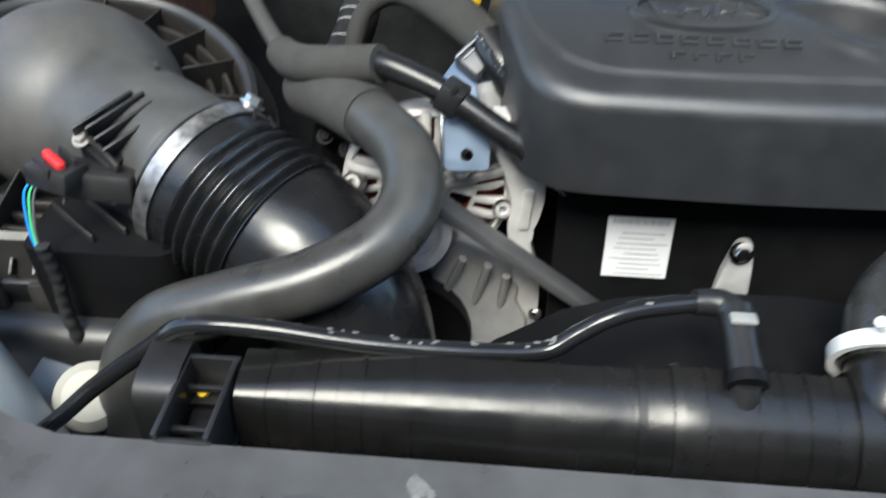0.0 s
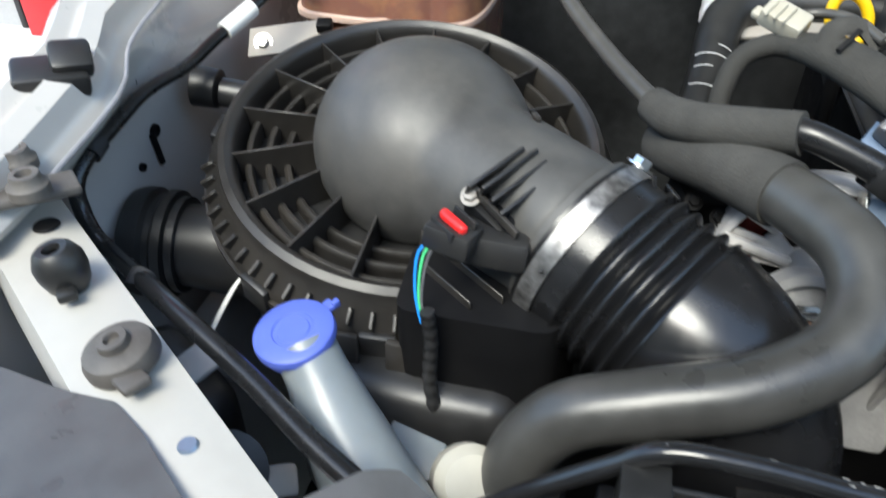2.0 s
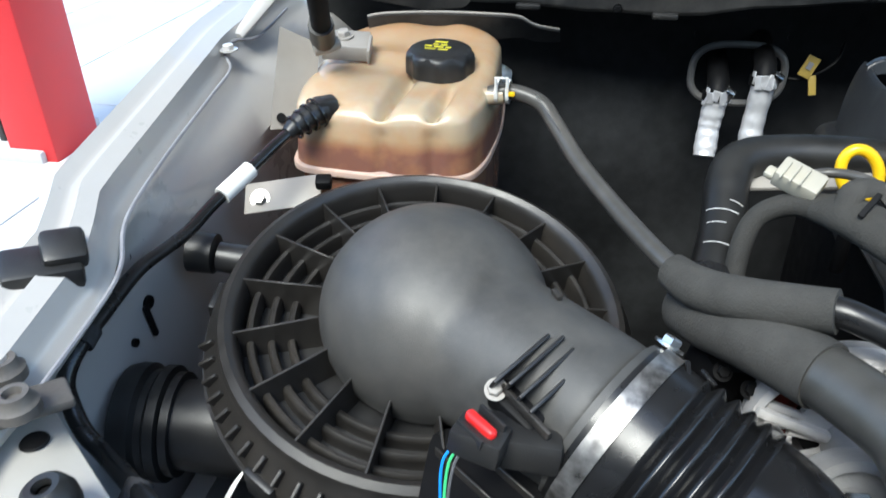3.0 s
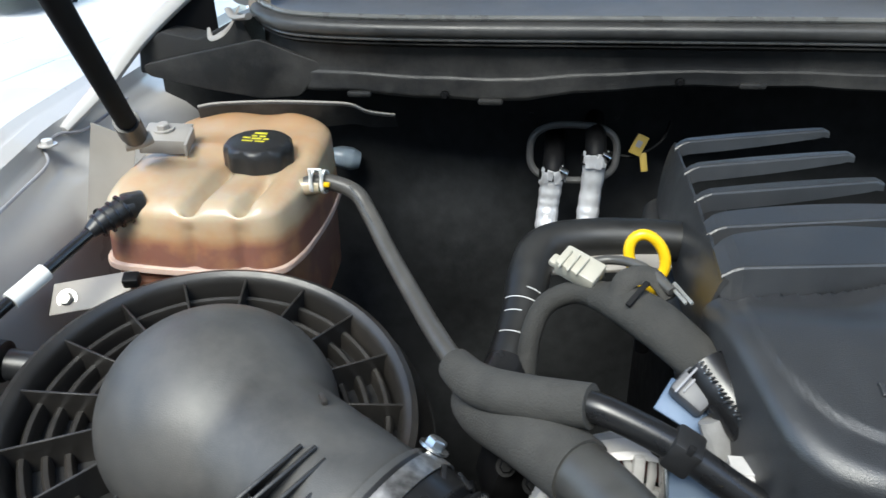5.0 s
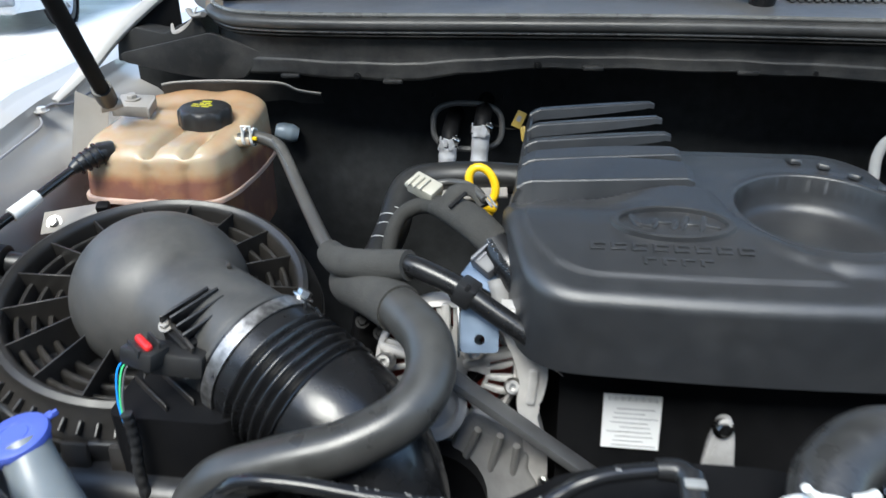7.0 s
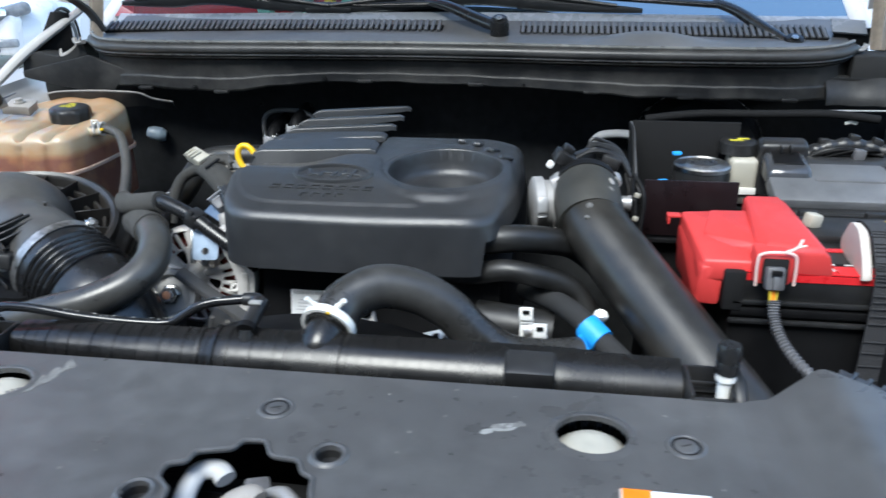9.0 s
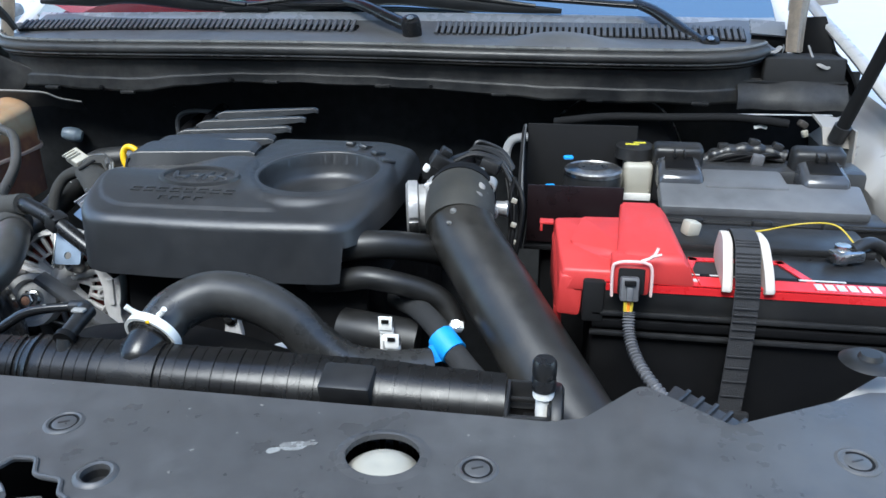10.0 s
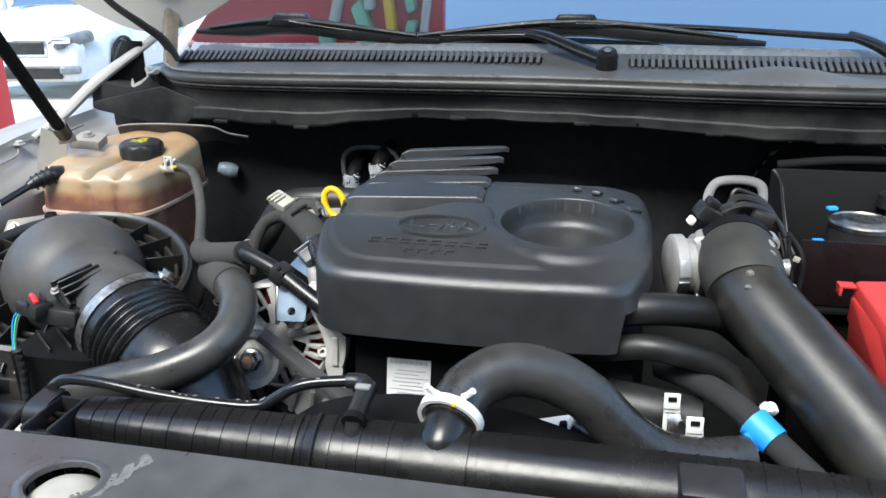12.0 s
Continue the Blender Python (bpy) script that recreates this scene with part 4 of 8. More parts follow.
def front_panel():
    t = thing("radiator_cover", (0.21, 0.05, 0.98), "dusty dark grey plastic radiator cover panel with fastener holes", "cover")
    x0, x1 = -0.1875, 0.5725
    outer = [(x0 + (x1 - x0) * k / 24, 0.206) for k in range(25)] + [(x1, -0.02), (x1, -0.26)] + [(x1 + (x0 - x1) * k / 12, -0.26) for k in range(1, 13)] + [(x0, -0.02)]
    holes = [loop_circle(0.452, 0.145, 0.028, 0.025), loop_circle(-0.066, 0.154, 0.0275, 0.0235), LATCH, loop_circle(0.254, 0.093, 0.0105), loop_circle(HOLE2[0], HOLE2[1], 0.0105)]
    part("centre_plate", plate_with_holes(outer, holes, PANEL_Z, 0.003), "panel", t, smooth=False)
    part("back_flange", sheet(lambda u, v: (x0 + (x1 - x0) * u, 0.206 + 0.004 * math.sin(v * 1.57), PANEL_Z - 0.02 * v), 24, 4, 0.002), "panel", t)

    def wing_sheet(side):
        def fn(u, v):
            s = 0.38 + 0.62 * u
            yb = float(np.interp(s, [0.38, 0.41, 0.453, 0.515, 0.59, 0.635, 0.75, 1.0], [0.206, 0.211, 0.234, 0.195, 0.240, 0.266, 0.285, 0.27]))
            if side < 0:
                yb = float(np.interp(s, [0.38, 0.40, 0.4287, 0.444, 0.4595, 0.482, 0.497, 0.515, 0.526, 0.561, 0.584, 0.614, 0.65, 0.75, 1.0], [0.206, 0.211, 0.2185, 0.2249, 0.2198, 0.1994, 0.1850, 0.1850, 0.1910, 0.2173, 0.2310, 0.2320, 0.238, 0.25, 0.25]))
            zb = float(np.interp(s, [0.38, 0.405, 0.447, 0.458, 0.515, 0.59, 0.65, 0.75, 1.0], [0.0, 0.002, 0.021, 0.022, 0.017, 0.013, 0.011, 0.004, -0.05]))
            if side < 0:
                zb += 0.003 * smooth(0.48, 0.54, s)
            y = yb + (-0.26 - yb) * v
            z = PANEL_Z + zb * (1 - 0.4 * v)
            return (0.1925 + side * s, y, z)
        return sheet(fn, 124, 14, 0.003)
    part("side_plate", wing_sheet(1), "panel", t)
    part("side_plate", wing_sheet(-1), "panel", t)
    for x, y in ((0.193, 0.148), (0.523, 0.139), (-0.135, 0.146), (0.787, 0.170), (-0.391, 0.196)):
        zz = PANEL_Z + (0.012 if abs(x - 0.21) > 0.4 else 0.0)
        clip = part("push_clip", lathe([(0.0112, -0.002), (0.0114, 0.0008), (0.0128, 0.0017), (0.0142, 0.0015), (0.0156, 0.0004), (0.0160, -0.004)], pose(x, y, zz), 30), "panel", t, "grey push clip ring")
        part("clip_head", lathe([(0, 0.0012), (0.0080, 0.0012), (0.0092, 0.0004), (0.0094, -0.003), (0, -0.003)], pose(x, y, zz), 24), "panel", clip)
        # flat black ring stands for the shade of a groove that isn't cut
        part("clip_groove_shade", lathe([(0.0090, 0.0004), (0.0116, 0.0004), (0.0116, -0.002), (0.0090, -0.002)], pose(x, y, zz), 24), "black", clip)
        part("clip_slot", box((x, y, zz + 0.0012), (0.0090, 0.0014, 0.0006), rot=(0, 0, 25), bevel=0), "plastic", clip)
    for x, y in ((0.452, 0.145), (-0.066, 0.154)):
        part("hole_rim", lathe([(1.0, -0.004), (1.0, 0.0010), (1.05, 0.0016), (1.14, 0.0010), (1.30, 0.0)], Matrix.Translation((x, y, PANEL_Z)) @ Matrix.Diagonal((0.028, 0.025, 1, 1) if x > 0 else (0.0275, 0.0235, 1, 1)), 30), "panel", t)
    lip = [(x, y, PANEL_Z + 0.0006) for x, y in [(p[0], p[1]) for p in LATCH]]
    part("latch_lip", tube(lip, 0.0020, 8, 1, True, 1.0, False), "panel", t, "raised lip of the latch opening")
    for x, y in ((0.254, 0.093), HOLE2):
        part("hole_lip", lathe([(0.0104, -0.003), (0.0104, 0.0016), (0.0125, 0.0026), (0.0150, 0.0014), (0.0160, 0.0)], pose(x, y, PANEL_Z), 26), "panel", t)
        part("hole_floor", lathe([(0, -0.010), (0.0108, -0.010), (0.0108, -0.002), (0.0112, -0.002), (0.0112, -0.012), (0, -0.012)], pose(x, y, PANEL_Z), 22), "plastic", t)
    s = part("warning_sticker", box((0.500, 0.0705, PANEL_Z + 0.0015), (0.062, 0.022, 0.001), bevel=0), "paper", t, "white warning sticker")
    part("orange_band", box((0.480, 0.0705, PANEL_Z + 0.0026), (0.020, 0.021, 0.001), bevel=0), "orange", s)
    part("red_mark", box((0.505, 0.072, PANEL_Z + 0.0026), (0.008, 0.005, 0.001), bevel=0), "redlabel", s)
    # scuffs and specks left in the dust
    rnd = random.Random(12)
    trails = [[(-0.016, 0.190), (-0.024, 0.178), (-0.030, 0.166), (-0.033, 0.150), (-0.046, 0.142)], [(0.398, 0.152), (0.388, 0.148), (0.374, 0.146)]]
    for x, y in ((-0.022, 0.192), (-0.027, 0.178), (-0.026, 0.163), (-0.033, 0.149), (-0.024, 0.170)):
        ring = [(x + rnd.uniform(0.003, 0.006) * math.cos(a), y + rnd.uniform(0.003, 0.008) * math.sin(a)) for a in [0.63 * i for i in range(10)]]
        part("scuff", prism(ring, PANEL_Z - 0.0005, PANEL_Z + 0.0003 + 0.00004 * rnd.random()), "dusty", t)
    for trail in trails:
        line = curve_points([(x, y, 0) for x, y in trail], 9)
        for p in line:
            for k in range(2):
                q = p + Vector((rnd.uniform(-0.003, 0.003), rnd.uniform(-0.003, 0.003), 0))
                r = rnd.uniform(0.0008, 0.0030)
                ring = [(q.x + r * rnd.uniform(0.5, 1.2) * math.cos(a), q.y + r * rnd.uniform(0.4, 1.1) * math.sin(a)) for a in [0.9 * i for i in range(7)]]
                part("scuff", prism(ring, PANEL_Z - 0.0005, PANEL_Z + 0.0004 + 0.00008 * rnd.random()), "dusty", t)
    for x, y, rx, ry, a in ((0.3835, 0.1455, 0.0105, 0.0055, 0.3), (0.3700, 0.1385, 0.0055, 0.0038, 0.5)):
        ring = [(x + rx * math.cos(q) * math.cos(a) - ry * rnd.uniform(0.7, 1.1) * math.sin(q) * math.sin(a), y + rx * math.cos(q) * math.sin(a) + ry * rnd.uniform(0.7, 1.1) * math.sin(q) * math.cos(a)) for q in [0.45 * i for i in range(14)]]
        part("scuff", prism(ring, PANEL_Z - 0.0005, PANEL_Z + 0.0004), "silverfleck", t, "pale chalky smear")
    for k in range(45):
        x, y, r = rnd.uniform(-0.17, 0.56), rnd.uniform(-0.02, 0.20), rnd.uniform(0.0004, 0.0016)
        if math.hypot(x - 0.452, y - 0.145) < 0.04 or math.hypot(x + 0.066, y - 0.157) < 0.04 or (0.12 < x < 0.28 and y < 0.12):
            continue
        ring = [(x + r * rnd.uniform(0.5, 1.3) * math.cos(a), y + r * rnd.uniform(0.5, 1.2) * math.sin(a)) for a in [1.05 * i for i in range(6)]]
        part("speck", prism(ring, PANEL_Z - 0.0005, PANEL_Z + 0.0004), "dusty", t)


front_panel()


def buffer_cup(x, y):
    t = thing("headlamp_adjuster", (x, y, 0.94), "cream plastic ball under the panel opening", "adjuster", group="pale balls under panel openings")
    part("ball", lathe([(0, 0.018), (0.004, 0.0175), (0.008, 0.0185), (0.018, 0.0165), (0.028, 0.009), (0.031, 0.0), (0.031, -0.03), (0, -0.03)], pose(x, y - 0.005, 0.999), 30), "cream", t)
    part("stem", lathe([(0, -0.03), (0.012, -0.03), (0.012, -0.26), (0, -0.26)], pose(x, y - 0.005, 0.999), 14), "cream", t)


buffer_cup(0.452, 0.145)
buffer_cup(-0.066, 0.157)


def latch():
    t = thing("bonnet_latch", (0.2, 0.04, 0.90), "white and black bonnet latch inside the panel opening", "latch")
    part("base_plate", box((0.205, 0.045, 0.965), (0.14, 0.11, 0.008), bevel=0.002), "dark", t)
    part("post", box((0.205, 0.045, 0.71), (0.06, 0.06, 0.50), bevel=0.004), "dark", t)
    part("hook", tube([(0.147, 0.055, 0.985), (0.145, 0.078, 0.992), (0.150, 0.090, 0.997), (0.163, 0.093, 0.997), (0.172, 0.086, 0.994)], 0.0085, 12, 8, squash=0.8), "primer", t, "white plastic latch hook")
    part("pawl", tube([(0.176, 0.040, 0.985), (0.184, 0.060, 0.994), (0.198, 0.070, 0.997), (0.206, 0.066, 0.996)], 0.0078, 12, 6, squash=0.7), "beige", t)
    part("lever", tube([(0.205, 0.085, 0.985), (0.222, 0.078, 0.992), (0.238, 0.060, 0.990), (0.240, 0.040, 0.985)], [0.004, 0.006, 0.006, 0.005], 10, 6), "greycast", t)
    part("link", box((0.196, 0.088, 0.985), (0.020, 0.018, 0.012), rot=(20, 10, 30), bevel=0.003), "greyplug", t)
    bolt("bolt", (0.235, 0.055, 0.975), (0.235, 0.055, 1.0), 0.007, t, "zinc")
    part("spring", tube([(0.222 + 0.006 * math.cos(k), 0.075 + 0.0012 * k - 0.03, 0.985 + 0.006 * math.sin(k)) for k in [0.7 * i for i in range(40)]], 0.0012, 5, 2), "steel", t)


latch()


# ---- radiator tank and its fittings ----
def radiator():
    t = thing("radiator_tank", (0.19, 0.235, 0.60), "black ribbed plastic radiator top tank", "radiator")
    cy, cz = 0.234, 0.998

    def section(x, grow=1.0):
        """Half round front with a flat shoulder at the back."""
        big = float(np.interp(x, [-0.165, -0.10, -0.07, 0.085, 0.10, 0.43, 0.47, 0.555], [0.80, 0.86, 0.92, 0.94, 1.04, 1.04, 0.96, 0.90])) * grow
        pts = [(x, cy + 0.034 * big, cz - 0.05), (x, cy + 0.034 * big, cz + 0.022 * big), (x, cy + 0.031 * big, cz + 0.028 * big), (x, cy + 0.026 * big, cz + 0.030 * big)]
        box_like = float(np.interp(x, [-0.115, -0.085, -0.04, 0.03], [4.5, 3.0, 2.4, 2.0]))
        for k in range(19):
            a = radians(90 * k / 18)
            pts.append((x, cy + 0.029 - 0.038 * big * math.sin(a) ** (2 / box_like), cz - 0.005 + 0.036 * big * math.cos(a) ** (2 / box_like)))
        pts.append((x, cy + 0.029 - 0.0385 * big, cz - 0.03))
        pts.append((x, cy + 0.029 - 0.0380 * big, cz - 0.06))
        return pts

    def run(x0, x1, n, grow=1.0):
        bm = bmesh.new()
        rings = [[bm.verts.new(p) for p in section(x0 + (x1 - x0) * k / n, grow)] for k in range(n + 1)]
        m = len(rings[0])
        for a, b in zip(rings, rings[1:]):
            for k in range(m):
                bm.faces.new((a[k], a[(k + 1) % m], b[(k + 1) % m], b[k]))
        bm.faces.new(rings[0])
        bm.faces.new(rings[-1])
        return bm
    part("tank", run(-0.115, 0.535, 60), "tank", t)
    x = -0.102
    while x < 0.51:
        part("rib", run(x, x + 0.0022, 1, 1.028), "tank", t)
        part("rib", run(x + 0.0120, x + 0.0130, 1, 1.014), "tank", t)
        x += 0.0235
    for x0, w in ((0.078, 0.004), (0.094, 0.004), (0.178, 0.044)):
        part("collar", run(x0, x0 + w, 2, 1.06), "tank", t)
    # crimped foot
    for k in range(56):
        part("crimp", box((-0.115 + k * 0.0118, 0.217, 0.975), (0.006, 0.008, 0.012), bevel=0.0015, seg=1), "dark", t)
    # end clips
    for s, xe in ((-1, -0.116), (1, 0.536)):
        part("end_cap", run(min(xe, xe + s * 0.045) - 0.004 * s, max(xe, xe + s * 0.045) - 0.004 * s, 3, 0.30), "plastic", t)
        if s > 0:
            part("end_ring", lathe([(0.020, -0.003), (0.031, -0.002), (0.0345, 0.002), (0.0355, 0.008), (0.0345, 0.016), (0.031, 0.020), (0, 0.021)], aim((xe + s * 0.037, 0.233, 0.998), (xe + s * 0.2, 0.233, 0.998)) @ Matrix.Diagonal((1, 1, 0.55, 1)), 36), "rubber", t, "rubber mount ring")
            w = 0.036
        else:
            part("end_ring", run(xe - 0.047, xe - 0.026, 4, 1.16), "rubber", t, "rounded black end collar")
            w = 0.026
        frame_box = part("clip_frame", join(box((xe + s * 0.002, 0.2305, 1.006), (0.0030, 0.050, 0.038), bevel=0.001), box((xe + s * w, 0.2305, 1.006), (0.0030, 0.050, 0.038), bevel=0.001),
                                box((xe + s * w / 2, 0.2065, 1.004), (w, 0.0030, 0.034), bevel=0.001), box((xe + s * w / 2, 0.2545, 1.008), (w, 0.0030, 0.034), bevel=0.001)), "plastic", t, "square clip frame")
        part("clip_bar", box((xe + s * w * 0.5, 0.243, 1.014), (w, 0.003, 0.004), bevel=0.001), "plastic", frame_box)
        part("clip_bar", box((xe + s * w * 0.5, 0.219, 1.012), (w, 0.003, 0.004), bevel=0.001), "plastic", frame_box)
        part("clip_floor", box((xe + s * w * 0.5, 0.2305, 0.990), (w, 0.046, 0.004), bevel=0.001), "black", frame_box)
        part("clip_tongue", box((xe + s * w * 0.6, 0.231, 1.001), (0.014, 0.016, 0.004), rot=(15, 0, 0), bevel=0.001), "dark", frame_box)
    part("marker", lathe([(0, 0.003), (0.0026, 0.0026), (0.0034, 0), (0, 0)], aim((-0.1350, 0.2465, 1.008), (-0.135, 0.21, 1.044)), 9), "yellow", t, "yellow paint dot")
    part("bracket_clip", box((0.400, 0.238, 1.016), (0.046, 0.032, 0.028), rot=(14, 0, 0), bevel=0.004), "plastic", t, "black clip over the tank")
    part("inlet_neck", tube([(0.1965, 0.257, 1.010), (0.1975, 0.259, 1.018), (0.1995, 0.266, 1.0250), (0.203, 0.282, 1.032)], [0.0240, 0.0215, 0.0195, 0.0190], 24, 6), "tank", t)
    return t


radiator()


def fan_shroud():
    t = thing("fan_shroud", (0.2, 0.31, 0.5), "black plastic radiator fan shroud with a curved rim", "fan shroud")
    part("plate", box((0.2, 0.285, 0.74), (0.74, 0.012, 0.46), bevel=0.003), "dark", t)
    arch = lambda x: float(np.interp(x, [-0.03, 0.0094, 0.0535, 0.087, 0.137, 0.19, 0.25, 0.33, 0.42], [0.900, 0.9465, 0.979, 0.991, 0.999, 1.000, 0.992, 0.970, 0.925]))
    part("hood", sheet(lambda u, v: (-0.03 + 0.45 * u, 0.275 + 0.090 * v, arch(-0.03 + 0.45 * u) - 0.006 * (1 - v) - 0.030 * max(0.0, v - 0.92) / 0.08), 44, 12, 0.004), "dark", t)
    part("rim", tube([(0.2 + 0.30 * math.cos(a), 0.36, 0.69 + 0.275 * math.sin(a)) for a in [radians(10 + 160 * k / 20) for k in range(21)]], 0.006, 8, 3), "dark", t)
    for k in range(7):
        a = radians(20 + 24 * k)
        part("stay", box((0.2 + 0.17 * math.cos(a), 0.345, 0.69 + 0.17 * math.sin(a)), (0.24, 0.006, 0.012), rot=(0, -math.degrees(a), 0), bevel=0.002), "dark", t)
    return t


fan_shroud()


def overflow_line():
    t = thing("bleed_line", (-0.05, 0.265, 1.03), "thin black plastic bleed tube over the radiator, flecked for print and sheen", "pipe")
    pts = [(-0.285, 0.235, 0.925), (-0.241, 0.262, 0.950), (-0.205, 0.264, 0.985), (-0.168, 0.265, 1.017), (-0.146, 0.265, 1.034), (-0.110, 0.265, 1.036), (-0.055, 0.266, 1.029), (0.0, 0.270, 1.024), (0.034, 0.275, 1.023),
           (0.050, 0.280, 1.031), (0.064, 0.284, 1.039), (0.082, 0.289, 1.043), (0.118, 0.296, 1.045)]
    part("tube", tube(pts, 0.0050, 14, 8), "gloss", t)
    rnd = random.Random(4)
    # flecks stand for worn print and for the tube's bright sheen
    for k in range(70):
        i = rnd.uniform(1.6, 11.5)
        a, b = Vector(pts[int(i)]), Vector(pts[int(i) + 1])
        side = rnd.uniform(-0.4, 0.9)
        p = a.lerp(b, i % 1) + Vector((0, 0.0050 * math.sin(side), 0.0050 * math.cos(side) - 0.0001))
        part("pale_mark", box(p, (rnd.uniform(0.0010, 0.0036), rnd.uniform(0.0005, 0.0012), 0.0005), rot=(-math.degrees(side), -math.degrees(math.atan2(b.z - a.z, b.x - a.x)), 0), bevel=0), "silverfleck", t)
    part("elbow", tube([(0.108, 0.295, 1.0445), (0.121, 0.295, 1.0445), (0.1275, 0.288, 1.0440)], [0.0066, 0.0074, 0.0078], 14, 5), "plastic", t)
    part("stem", tube([(0.1275, 0.291, 1.0440), (0.1275, 0.270, 1.0390), (0.1270, 0.254, 1.0345)], [0.0088, 0.0078, 0.0080], 16, 5), "plastic", t)
    part("stem_collar", tube([(0.1270, 0.256, 1.0350), (0.1270, 0.250, 1.0330)], 0.0098, 16, 2), "dark", t)
    part("foot", tube([(0.1270, 0.252, 1.034), (0.1268, 0.248, 1.018)], [0.0065, 0.0075], 12, 3), "plastic", t)
    part("clip_mark", box((0.1275, 0.2785, 1.0500), (0.013, 0.007, 0.003), rot=(4, 0, 0), bevel=0.0012), "silverfleck", t, "small pale clip")


overflow_line()


# ---- hoses ----
def hose(name, pts, r, mat, label, seg=20, per=10):
    return alone(name, tube(pts, r, seg, per), mat, label, "hose")


def radiator_hose():
    t = thing("radiator_hose", (-0.1, 0.4, 0.95), "thick black rubber radiator hose with a woven foam sleeve", "hose")
    pts = [(-0.090, 0.478, 1.043), (-0.072, 0.452, 1.047), (-0.052, 0.420, 1.046), (-0.046, 0.390, 1.034), (-0.060, 0.361, 1.020), (-0.100, 0.338, 1.006), (-0.150, 0.327, 0.994), (-0.192, 0.321, 0.978), (-0.214, 0.312, 0.945), (-0.216, 0.300, 0.90), (-0.20, 0.285, 0.85)]
    part("hose", tube(pts, 0.0195, 24, 10), "dustyhose", t)
    part("sleeve", tube([(-0.150, 0.560, 1.020), (-0.138, 0.535, 1.030), (-0.112, 0.503, 1.040), (-0.083, 0.469, 1.0445)], [0.0205, 0.022, 0.0225, 0.0218], 24, 8), "fabric", t, "woven black foam sleeve")


radiator_hose()


def heater_hose():
    t = thing("heater_hose", (-0.1, 0.68, 1.0), "thick black hose with white alignment marks and a right-angle bend", "hose")
    pts = [(0.06, 0.728, 1.066), (-0.02, 0.725, 1.072), (-0.075, 0.720, 1.072), (-0.108, 0.706, 1.070), (-0.119, 0.680, 1.060), (-0.123, 0.640, 1.040), (-0.133, 0.595, 1.020), (-0.145, 0.560, 1.005)]
    part("hose", tube(pts, 0.0175, 22, 8), "rubber", t)
    for p, spin, sweep in (((-0.122, 0.656, 1.048), 40, 40), ((-0.1225, 0.647, 1.0435), 55, 85), ((-0.1232, 0.636, 1.038), 85, 50), ((-0.127, 0.618, 1.0305), 60, 70)):
        arc = lathe([(0.0177, -0.0004), (0.0180, -0.0004), (0.0180, 0.0004), (0.0177, 0.0004), (0.0177, -0.0004)], aim(p, Vector(p) + Vector((-0.01, -0.042, -0.02))) @ pose(0, 0, 0, 0, 0, spin), 16, sweep)
        part("white_mark", arc, "whiteprint", t, "white alignment line")
    for p, q in (((-0.1125, 0.652, 1.0605), (-0.1135, 0.641, 1.0555)), ((-0.118, 0.622, 1.0465), (-0.119, 0.616, 1.0440))):
        part("white_tick", tube([p, q], 0.0007, 6, 2), "whiteprint", t)
    part("end_boot", tube([(-0.130, 0.600, 1.022), (-0.137, 0.580, 1.014)], 0.0192, 20, 3), "shiny", t)


heater_hose()


